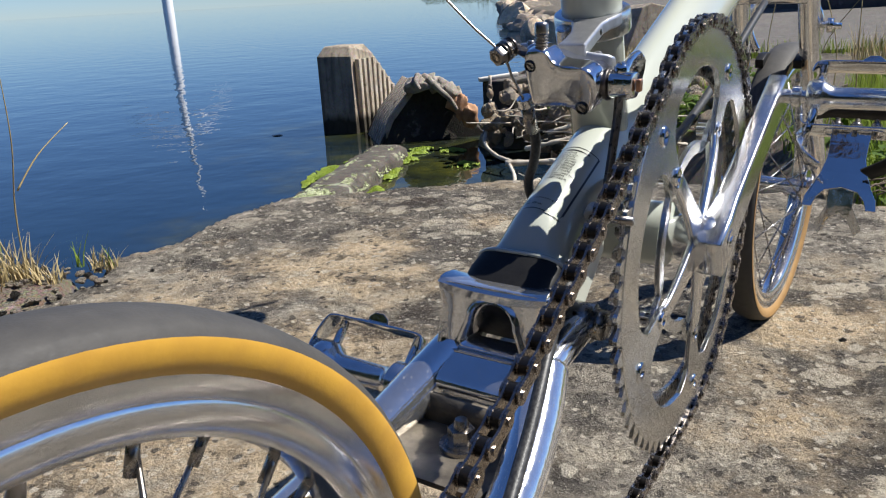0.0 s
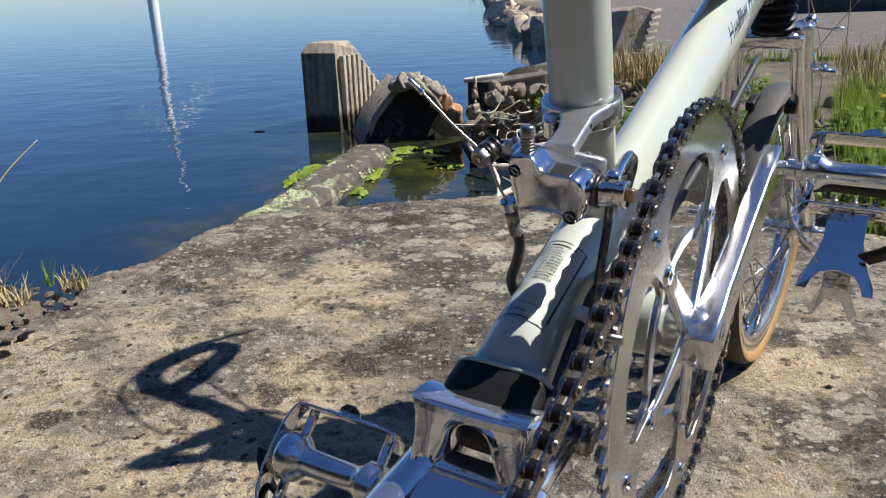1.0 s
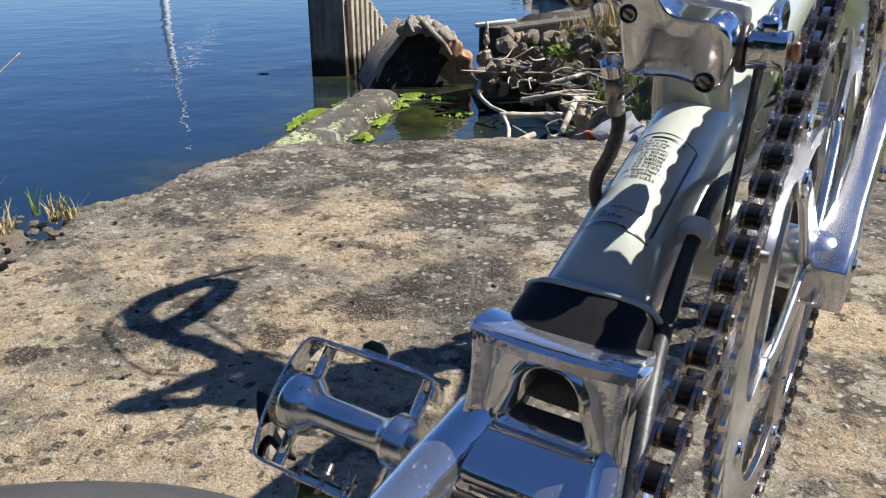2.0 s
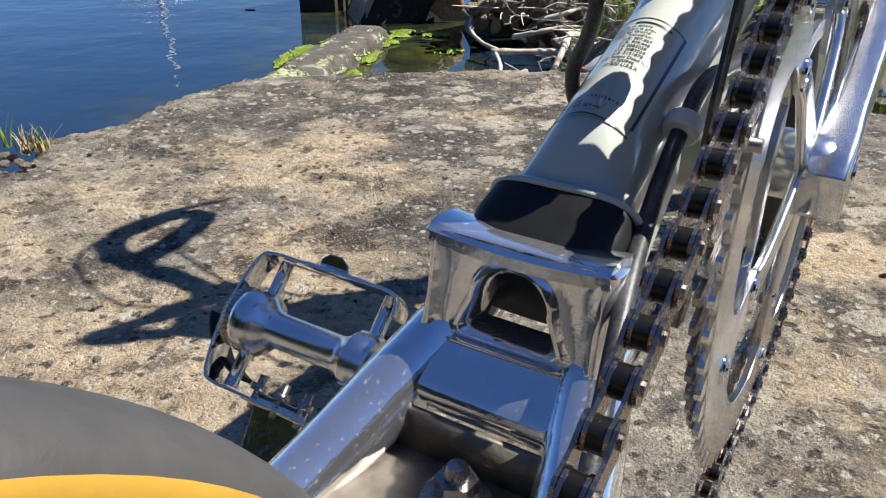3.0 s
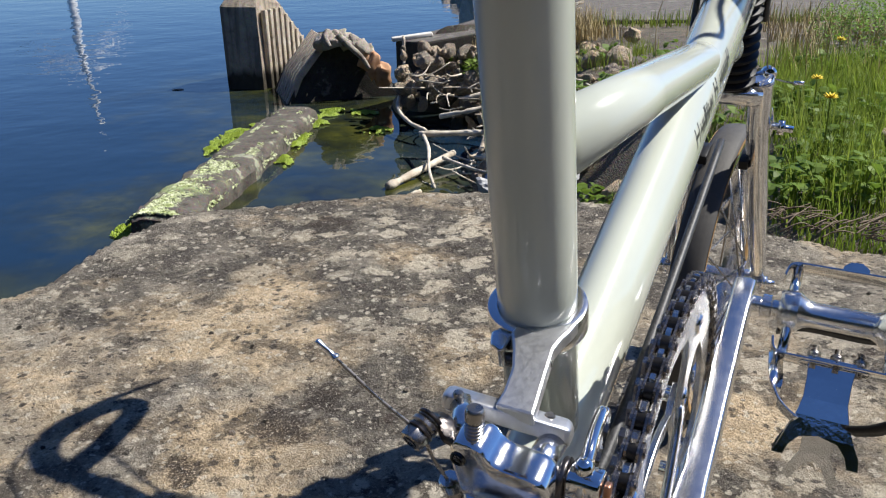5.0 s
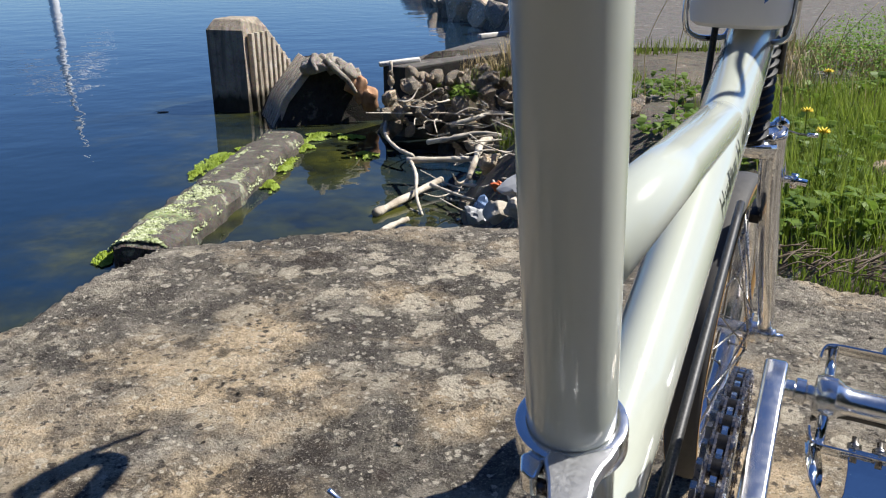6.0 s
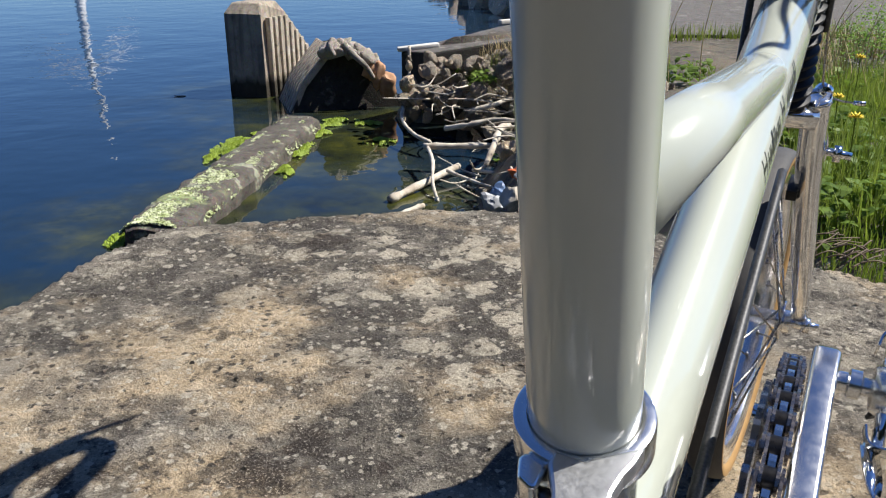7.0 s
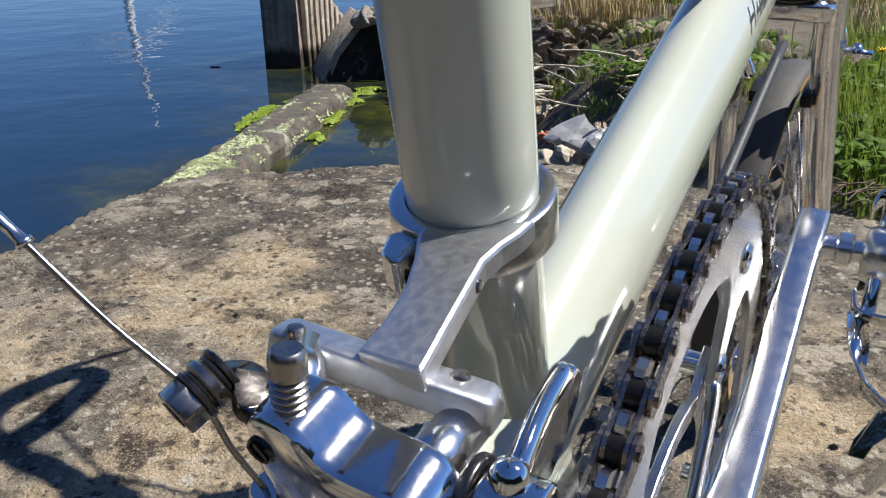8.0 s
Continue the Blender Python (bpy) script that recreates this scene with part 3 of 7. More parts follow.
bm = bmesh.new()
web(bm, lambda a: 0.122, tooth, tk, RING_O, 0.0022)
part("tooth_rim", bm, M_BRUSHED, crankset, "toothed aluminium rim", smooth=False)
bm = bmesh.new()
web(bm, lambda a: 0.098, lambda a: tooth(a + 2.0) - 0.0118, tk, RING_O - 0.0068, 0.0022)
part("inner_chainring", bm, M_STEEL, crankset, "second toothed ring behind the first", smooth=False)
bm = bmesh.new()
web(bm, disc_inner, lambda a: 0.1268, 720, DISC_O, 0.0032)
part("outer_disc", bm, M_BRUSHED, crankset, "brushed aluminium ring with five arms and large openings", smooth=False, bevel=0.0004)
bm = bmesh.new()
web(bm, band_in, band_out, 360, DISC_O - 0.0032, 0.0032)
part("inner_band", bm, M_BRUSHED, crankset, "scalloped inner carrier ring", smooth=False, bevel=0.0004)
for a in ARMS:
    for r in (BOLT_IN, BOLT_OUT):
        bm = bmesh.new()
        prof = [(0.0, 0.0022), (0.0026, 0.0022), (0.0030, 0.0030), (0.0048, 0.0030), (0.0055, 0.0022), (0.0055, 0.0), (0.0042, -0.001), (0.0042, -0.0105), (0.0, -0.0105)]
        lathe(bm, prof, polar(r, a, DISC_O), SIDE, 20, closed_profile=False)
        part("ring_bolt", bm, M_CHROME, crankset, "chromed chainring bolt")
    # tapered arm of the spider, with a rounded back
    bm = bmesh.new()
    pts = [polar(r_, a, o_) for r_, o_ in ((0.010, 0.0528), (0.022, 0.0526), (0.036, 0.0522), (0.052, 0.0516), (0.060, 0.0512), (0.0640, 0.0506), (0.0665, 0.0500))]
    sweep(bm, smoothed(pts, 4), circle(0.0066, 24, 0.34, 0.45), scales=[(1.55 - 0.65 * min(1.0, i / 12), 1.15 - 0.25 * min(1.0, i / 16)) for i in range(22)] + [(0.82, 0.80), (0.72, 0.66), (0.5, 0.5)], up=SIDE)
    part("spider_arm", bm, M_ALU, crankset, "polished spider arm")
bm = bmesh.new()
prof = [(0.0, 0.0650), (0.0105, 0.0650), (0.0135, 0.0635), (0.0146, 0.0610), (0.0152, 0.0560), (0.0152, 0.0420), (0.0120, 0.0360), (0.0, 0.0360)]
lathe(bm, prof, V(BB[0], 0, BB[1]), SIDE, 36, closed_profile=False)
part("crank_boss", bm, M_ALU, crankset)
bm = bmesh.new()
lathe(bm, [(0.0, 0.0728), (0.0040, 0.0728), (0.0044, 0.0723), (0.0085, 0.0721), (0.0088, 0.0710), (0.0088, 0.0680)], V(BB[0], 0, BB[1]), SIDE, 24, closed_profile=False)
part("dust_cap", bm, M_CHROME, crankset, "chrome dust cap")


def crank_arm(eye, sgn):
    e0 = V(BB[0], (0.0630 if sgn > 0 else 0.0420) * sgn, BB[1])
    e1 = V(eye[0], (0.0632 if sgn > 0 else 0.0475) * sgn, eye[1])
    along = (e1 - e0).normalized()
    pts = [e0 - along * 0.0172, e0 - along * 0.0162, e0 + along * 0.008, e0 + along * 0.026, e0 + along * 0.09, e1 - along * 0.020, e1 + along * 0.008, e1 + along * 0.0105]
    sc = [(1.06, 1.06), (1.14, 1.17), (1.15, 1.20), (1.15, 1.05), (1.10, 0.95), (1.04, 0.88), (1.06, 0.90), (0.92, 0.74)]
    bm = bmesh.new()
    sweep(bm, pts, circle(0.0118, 36, 0.62, 0.27), scales=sc, up=SIDE)
    return part("crank_arm", bm, M_ALU, crankset, "polished aluminium crank arm")


EYE_R, EYE_L = (0.6555, 0.3335), (0.3690, 0.1945)
crank_arm(EYE_R, 1)
crank_arm(EYE_L, -1)

# ---- chain ----
COG = (REAR.x, REAR.z)
RC = 0.0286
chain = new("chain")
chain.parent = bicycle
chain["label"] = "dark oiled roller chain"
dx, dz = COG[0] - BB[0], COG[1] - BB[1]
dist = math.hypot(dx, dz)
base_a = math.atan2(dz, dx)
off_a = math.acos((RP - RC) / dist)
a_low, a_up = base_a + off_a, base_a - off_a     # where the runs touch the ring
if math.sin(a_up) < math.sin(a_low):
    a_up, a_low = a_low, a_up


def at(c, r, a, o):
    return V(c[0] + r * math.cos(a), o, c[1] + r * math.sin(a))


loop = []
COG_O = 0.0535
a = a_up % (2 * math.pi)
b_ = a_low % (2 * math.pi)
if b_ > a:
    b_ -= 2 * math.pi
for i in range(241):                    # over the top, round the front, to the underside
    loop.append(at(BB, RP, a + (b_ - a) * i / 240, RING_O))
p0, p1 = at(BB, RP, a_low, RING_O), at(COG, RC, a_low, COG_O)
for i in range(1, 200):
    f = i / 200
    q = p0.lerp(p1, f)
    q.z -= 0.006 * 4 * f * (1 - f)
    loop.append(q)
c0, c1 = b_, a - 2 * math.pi
for i in range(81):
    loop.append(at(COG, RC, c0 + (c1 - c0) * i / 80, COG_O))
p0, p1 = at(COG, RC, a_up, COG_O), at(BB, RP, a_up, RING_O)
for i in range(1, 200):
    f = i / 200
    q = p0.lerp(p1, f)
    q.z -= 0.015 * 4 * f * (1 - f)
    loop.append(q)
seg = [0.0]
for p, q in zip(loop, loop[1:] + loop[:1]):
    seg.append(seg[-1] + (q - p).length)
LINKS = 2 * round(seg[-1] / PITCH / 2)


def along_chain(d):
    d %= seg[-1]
    lo, hi = 0, len(seg) - 1
    while hi - lo > 1:
        mid = (lo + hi) // 2
        if seg[mid] <= d:
            lo = mid
        else:
            hi = mid
    return loop[lo].lerp(loop[(lo + 1) % len(loop)], (d - seg[lo]) / max(1e-9, seg[lo + 1] - seg[lo]))


def link_mesh(outer_link):
    bm = bmesh.new()
    half = PITCH / 2
    outline = []
    r, waist = 0.0043, 0.0030
    for cx, a0 in ((half, -120), (-half, 60)):
        for i in range(9):
            t = radians(a0 + 240 * i / 8)
            outline.append((cx + r * math.cos(t), r * math.sin(t)))
        outline.append((0.0, waist if cx > 0 else -waist))
    ys_ = (0.0035, -0.0035) if outer_link else (0.0023, -0.0023)
    for y in ys_:
        plate(bm, outline, lambda u_, v_, w: Vector((u_, y + w, v_)), 0.0010)
    if outer_link:
        for cx in (half, -half):
            rod(bm, Vector((cx, -0.0047, 0)), Vector((cx, 0.0047, 0)), 0.0018, 10)
    first = len(bm.faces)
    if not outer_link:
        for cx in (half, -half):
            rod(bm, Vector((cx, -0.0018, 0)), Vector((cx, 0.0018, 0)), 0.0039, 20)
    bm.faces.ensure_lookup_table()
    for f in bm.faces:
        f.smooth = False
    for i, f in enumerate(bm.faces):
        f.material_index = 1 if i >= first else 0
        f.smooth = i >= first and len(f.verts) == 4
    for e in bm.edges:
        if len(e.link_faces) == 2 and e.calc_face_angle(0) > 0.8:
            e.smooth = False
    me = bpy.data.meshes.new("link")
    bm.to_mesh(me)
    bm.free()
    me.materials.append(M_CHAIN)
    me.materials.append(M_ROLLER)
    return me


LINK_OUT, LINK_IN = link_mesh(True), link_mesh(False)
step = seg[-1] / LINKS
for i in range(LINKS):
    p, q = along_chain(i * step), along_chain((i + 1) * step)
    xv = (q - p).normalized()
    yv_ = (Vector((0, 1, 0)) - xv * xv.y).normalized()
    zv = xv.cross(yv_)
    c = (p + q) / 2
    lk = new("link", LINK_OUT if i % 2 else LINK_IN)
    lk.parent = chain
    lk.matrix_local = Matrix(((xv.x, yv_.x, zv.x, c.x), (xv.y, yv_.y, zv.y, c.y), (xv.z, yv_.z, zv.z, c.z), (0, 0, 0, 1)))
# rear sprocket
bm = bmesh.new()
rings = []
for w in (-0.001, 0.001):
    rings.append([bm.verts.new(REAR + V((0.0252 + 0.006 * max(0, math.cos(14 * t_) * 0.8)) * math.cos(t_), COG_O + w, (0.0252 + 0.006 * max(0, math.cos(14 * t_) * 0.8)) * math.sin(t_))) for t_ in [2 * math.pi * i / 140 for i in range(140)]])
bm.faces.new(rings[0])
bm.faces.new(list(reversed(rings[1])))
for i in range(140):
    bm.faces.new((rings[0][i], rings[1][i], rings[1][(i + 1) % 140], rings[0][(i + 1) % 140]))
bmesh.ops.recalc_face_normals(bm, faces=bm.faces)
part("sprocket", bm, M_STEEL, bicycle, "steel rear sprocket", smooth=False)


# ---- pedals ----
def pedal(name, eye, sgn, lean):
    """Rat-trap pedal: the plate with the tab leans up and forward by lean, the clip hangs below."""
    pd = new(name)
    pd.parent = bicycle
    pd["label"] = "chromed rat-trap pedal with a hanging toe clip"
    c = V(eye[0], 0, eye[1])
    ca, sn = math.cos(radians(lean)), math.sin(radians(lean))
    fw = Vector((ca, 0, sn))               # across the pedal, towards the tab
    nm = Vector((-sn, 0, ca))

    shift = -0.0040 if sgn > 0 else -0.0215
    c = c + SIDE * (shift * sgn)

    def pt(o, f, h=0.0):
        return c + SIDE * (o * sgn) + fw * f + nm * h

    bm = bmesh.new()
    prof = [(0.0, 0.066), (0.0032, 0.066), (0.0050, 0.068), (0.0050, 0.078), (0.0072, 0.079), (0.0072, 0.084), (0.0045, 0.085), (0.0045, 0.088), (0.0110, 0.089), (0.0125, 0.092), (0.0125, 0.099), (0.0090, 0.103), (0.0076, 0.107), (0.0076, 0.139), (0.0090, 0.142), (0.0118, 0.1445), (0.0142, 0.148), (0.0146, 0.153), (0.0140, 0.1555), (0.0116, 0.1575), (0.0112, 0.1600), (0.0090, 0.1625), (0.0050, 0.1640), (0.0, 0.1645)]
    lathe(bm, [(r, h * sgn) for r, h in prof], c, SIDE, 28, closed_profile=False)
    part("barrel", bm, M_ALU, pd, "polished pedal barrel")
    bm = bmesh.new()
    knurl = []
    for i in range(120):
        t, r_ = 2 * math.pi * i / 120, 0.0136 if i % 3 < 2 else 0.0128
        knurl.append((r_ * math.cos(t), r_ * math.sin(t)))
    sweep(bm, [pt(0.1545, 0), pt(0.1605, 0)], knurl, up=nm)
    part("knurled_cap", bm, M_STEEL, pd)
    for o in (0.0950, 0.1500):
        bm = bmesh.new()
        sweep(bm, [pt(o, -0.0285), pt(o, -0.0120, 0.0), pt(o, 0.0120, 0.0), pt(o, 0.0285)], circle(0.0030, 12), up=SIDE)
        part("cross_rod", bm, M_CHROME, pd)
    for f in (0.0290, -0.0290):
        bm = bmesh.new()
        pts = [pt(0.0885, f * 0.70, 0.0), pt(0.0900, f * 0.93, 0.0), pt(0.0945, f * 1.02, 0.0), pt(0.110, f * 1.03, 0.0), pt(0.140, f * 1.03, 0.0), pt(0.1560, f * 1.02, 0.0), pt(0.1610, f * 0.93, 0.0), pt(0.1640, f * 0.60, 0.0), pt(0.1655, f * 0.15, 0.0)]
        sweep(bm, smoothed(pts, 5), rect(0.0013, 0.0120), up=nm)
        part("cage_plate", bm, M_CHROME, pd, "chromed cage plate", bevel=0.0003)
        bm = bmesh.new()
        for o in (0.106, 0.126):
            ring = smoothed([pt(o, f * 1.06, 0.0032), pt(o + 0.014, f * 1.06, 0.0032), pt(o + 0.014, f * 1.06, -0.0032), pt(o, f * 1.06, -0.0032), pt(o, f * 1.06, 0.0032)], 4)
            sweep(bm, ring[:-1], circle(0.0007, 6), up=fw, closed=True)
        part("cage_rim", bm, M_CHROME, pd)
    bm = bmesh.new()
    plate(bm, [(0.118, 0.0), (0.119, 0.007), (0.123, 0.0105), (0.129, 0.0105), (0.133, 0.007), (0.134, 0.0)], lambda u_, v_, w: pt(u_, 0.0295 + v_ * 0.75, v_ * 0.3 + w), 0.0016)
    part("tab", bm, M_CHROME, pd, bevel=0.0004)
    for o in (0.112, 0.124, 0.136):
        bm = bmesh.new()
        rod(bm, pt(o, -0.0335), pt(o, -0.0190), 0.0018, 10)
        hexnut(bm, pt(o, -0.0245), fw, 0.0036, 0.0030)
        part("clip_bolt", bm, M_STEEL, pd)
    # toe clip
    clip = new("toe_clip")
    clip.parent = pd
    clip["label"] = "chromed spring-steel toe clip"
    dn = (Vector((-0.60, 0, -0.80))).normalized()
    base = pt(0.0, -0.0320)
    nrm = dn.cross(SIDE)

    def cp(o, d, w=0.0):
        return base + SIDE * (o * sgn) + dn * d + nrm * (w - 2.5 * d * d)

    bm = bmesh.new()
    half = [(0.0130, -0.006), (0.0118, 0.006), (0.0118, 0.018), (0.0140, 0.028), (0.0180, 0.038), (0.0215, 0.045), (0.0225, 0.052), (0.0165, 0.052), (0.0145, 0.046), (0.0100, 0.0405), (0.0, 0.0380)]
    outline = [(0.122 + x, y) for x, y in half] + [(0.122 - x, y) for x, y in reversed(half[:-1])]
    plate(bm, outline, cp, 0.0012)
    part("clip_plate", bm, M_CHROME, clip, bevel=0.0003, smooth=False)
    bm = bmesh.new()
    pr = [(0.0080, 0.036), (0.0080, 0.047), (0.0150, 0.060), (0.0110, 0.064), (0.0050, 0.054), (0.0, 0.051)]
    outline = [(0.122 + x, y) for x, y in pr] + [(0.122 - x, y) for x, y in reversed(pr[:-1])]
    plate(bm, outline, lambda u_, v_, w: cp(u_, v_, w - 0.004 - (v_ - 0.035) * 0.35), 0.0012)
    part("clip_prong", bm, M_CHROME, clip, smooth=False, bevel=0.0003)
    bm = bmesh.new()
    pts = [pt(0.092, -0.027, -0.004), cp(0.094, 0.010, 0.012), cp(0.098, 0.026, 0.020), cp(0.108, 0.034, 0.020)]
    sweep(bm, smoothed(pts), rect(0.0080, 0.0012), up=fw)
    part("clip_side", bm, M_CHROME, clip)
    bm = bmesh.new()
    pts = [cp(0.136, 0.032, 0.010), cp(0.150, 0.028, 0.020), cp(0.163, 0.016, 0.022), pt(0.168, -0.020, -0.004), pt(0.166, 0.0, -0.009), pt(0.140, -0.004, -0.010), pt(0.105, -0.004, -0.010), pt(0.090, -0.010, -0.009)]
    if sgn < 0:
        pts = [pt(0.150, -0.024, -0.006), pt(0.166, -0.018, -0.008), pt(0.176, -0.010, -0.010), pt(0.182, -0.002, -0.012)]
    sweep(bm, smoothed(pts), rect(0.0105, 0.0018), up=fw)
    part("strap", bm, M_RUBBER, clip, "black leather strap")
    return pd


pedal("right_pedal", EYE_R, 1, 41)
pedal("left_pedal", EYE_L, -1, 46)

# ---- front derailleur ----
mech = new("front_derailleur")
mech.parent = bicycle
mech["label"] = "polished front derailleur clamped to the seat tube"
MS = V(0.0055, -0.0022, -0.0067)
mech.matrix_local = Matrix.Translation(MS)
SC = ST0 + sax * ((0.3925 - ST0.z) / sax.z) - MS
back = -(Vector((1, 0, 0)) - sax * sax.x).normalized()
M_DARKSTEEL = mat("dark_plated_steel", (0.17, 0.155, 0.15), 0.3, metal=1.0, second=(0.10, 0.09, 0.085), scale=120, bump=0.15, bump_scale=700, rough_var=0.12)
M_SATIN = mat("scratched_cast_aluminium", (0.74, 0.74, 0.75), 0.40, metal=1.0, second=(0.56, 0.56, 0.57), scale=160, amount=0.5, bump=0.12, bump_scale=900, rough_var=0.10)


def fd(bk, o, up_):
    """From the clamp's middle: backwards, to the right, up the seat tube."""
    return SC + back * bk + SIDE * o + sax * up_


def round_bar(bm, pts, w, h, up, soft=0.35):
    """A bar of rounded rectangular section with softened ends."""
    a, b_ = pts[0], pts[-1]
    d0, d1 = (pts[1] - a).normalized(), (b_ - pts[-2]).normalized()
    r_ = min(w, h) * 0.4
    line = [a - d0 * r_, a - d0 * r_ * 0.7, a] + list(pts[1:-1]) + [b_, b_ + d1 * r_ * 0.7, b_ + d1 * r_]
    k_ = [0.55, 0.85, 1.0] + [1.0] * (len(pts) - 2) + [1.0, 0.85, 0.55]
    sweep(bm, line, circle(w / 2, 28, h / w, soft), scales=k_, up=up)


bm = bmesh.new()
lathe(bm, [(0.0168, 0.0066), (0.0198, 0.0066), (0.0207, 0.0060), (0.0210, 0.0048), (0.0210, -0.0048), (0.0204, -0.0060), (0.0196, -0.0066), (0.0168, -0.0066)], SC, sax, 72)
part("clamp", bm, M_ALU, mech, "polished clamp band")
# flat arm with its top level with the band
bm = bmesh.new()
outline = [(0.0060, 0.0200), (0.0130, 0.0190), (0.0185, 0.0172), (0.0250, 0.0162), (0.0400, 0.0182), (0.0560, 0.0205), (0.0600, 0.0210), (0.0600, 0.0060), (0.0520, 0.0062), (0.0400, 0.0046), (0.0290, 0.0006), (0.0215, -0.0030), (0.0172, -0.0030), (0.0172, 0.0060)]
plate(bm, outline, lambda u_, v_, w: fd(u_, v_, 0.0036 + w), 0.0064)
part("clamp_arm", bm, M_SATIN, mech, "scratched flat clamp arm", bevel=0.0011, smooth=False)
bm = bmesh.new()
plate(bm, [(0.0180, -0.0105), (0.0205, -0.0125), (0.0275, -0.0100), (0.0295, -0.0058), (0.0290, -0.0036), (0.0215, -0.0036), (0.0175, -0.0048)], lambda u_, v_, w: fd(u_, v_, -0.0012 + w), 0.0105)
part("clamp_ear", bm, M_ALU, mech, "polished clamp ear", bevel=0.0012)
bm = bmesh.new()
rod(bm, fd(0.0245, -0.0095, -0.0055), fd(0.0245, 0.0010, -0.0055), 0.0030, 16)
part("clamp_screw", bm, M_DARKSTEEL, mech)
bm = bmesh.new()
hexnut(bm, fd(0.0300, 0.0166, 0.0035), SIDE, 0.0017, 0.0010)
part("clamp_bolt", bm, M_BLACKPAINT, mech)
# cross bar at the arm's end
X0, X1 = V(0.4025, -0.0120, 0.3874), V(0.4095, 0.0300, 0.3818)
xb = (X1 - X0).normalized()
bm = bmesh.new()
round_bar(bm, [X0, X0.lerp(X1, 0.3), X0.lerp(X1, 0.7), X1], 0.0100, 0.0068, Vector((0.15, 0, 1)))
part("cross_bar", bm, M_SATIN, mech, "scratched cross bar")
bm = bmesh.new()
round_bar(bm, [X1 + Vector((0.0, 0, 0.0)), X1 + Vector((0.0005, 0, -0.0030))], 0.0070, 0.0060, SIDE)
part("bar_boss", bm, M_SATIN, mech)
for pz, pl in ((X1 + V(-0.0060, -0.0020, -0.0055), V(-1, 0, -0.1)), (X1 + V(0.001, -0.006, 0.0036), V(0, 0, 1)), (X0 + V(-0.002, 0.004, 0.0036), V(0, 0, 1))):
    bm = bmesh.new()
    lathe(bm, [(0.0, 0.0014), (0.0016, 0.0012), (0.0021, 0.0005), (0.0021, -0.0030), (0.0, -0.0030)], pz, pl, 18, closed_profile=False)
    part("pivot_pin", bm, M_STEEL, mech)
# the swinging body: a thin-edged polished shell with a raised corner and a hollowed top edge
back_face = [(0.0010, 0.3868), (0.0030, 0.3888), (0.0070, 0.3896), (0.0108, 0.3892), (0.0132, 0.3878), (0.0150, 0.3850), (0.0172, 0.3829), (0.0205, 0.3819), (0.0250, 0.3816), (0.0290, 0.3814), (0.0322, 0.3806), (0.0345, 0.3788), (0.0358, 0.3762), (0.0364, 0.3725), (0.0362, 0.3690), (0.0352, 0.3648), (0.0338, 0.3614), (0.0318, 0.3596), (0.0292, 0.3590), (0.0262, 0.3601), (0.0230, 0.3614), (0.0190, 0.3622), (0.0140, 0.3622), (0.0090, 0.3617), (0.0050, 0.3617), (0.0026, 0.3622), (0.0014, 0.3640), (0.0012, 0.3690), (0.0006, 0.3760), (0.0004, 0.3820)]
fo, fz = 0.0175, 0.3735


def shell(o, z, k_, deep):
    oo, zz = fo + (o - fo) * k_, fz + (z - fz) * k_
    return V(0.3752 + (0.3890 - zz) * 0.30 + deep * 0.97, oo - 0.0010, zz + deep * 0.24)


bm = bmesh.new()
rows = []
for k_, deep in ((0.30, -0.0006), (0.62, -0.0005), (0.86, 0.0), (0.945, 0.0003), (0.982, 0.0010), (1.0, 0.0024), (1.0, 0.0115), (0.985, 0.0130), (0.94, 0.0137), (0.5, 0.0138)):
    rows.append([bm.verts.new(shell(o, z, k_, deep)) for o, z in back_face])
n = len(back_face)
for p, q in zip(rows, rows[1:]):
    for j in range(n):
        bm.faces.new((p[j], p[(j + 1) % n], q[(j + 1) % n], q[j]))
bm.faces.new(list(reversed(rows[0])))
bm.faces.new(rows[-1])
bmesh.ops.recalc_face_normals(bm, faces=bm.faces)
part("swing_body", bm, mat("polished_cast_shell", (0.78, 0.78, 0.79), 0.12, metal=1.0, second=(0.70, 0.70, 0.71), scale=120, bump=0.05, bump_scale=400, rough_var=0.06), mech, "mirror-polished derailleur body")
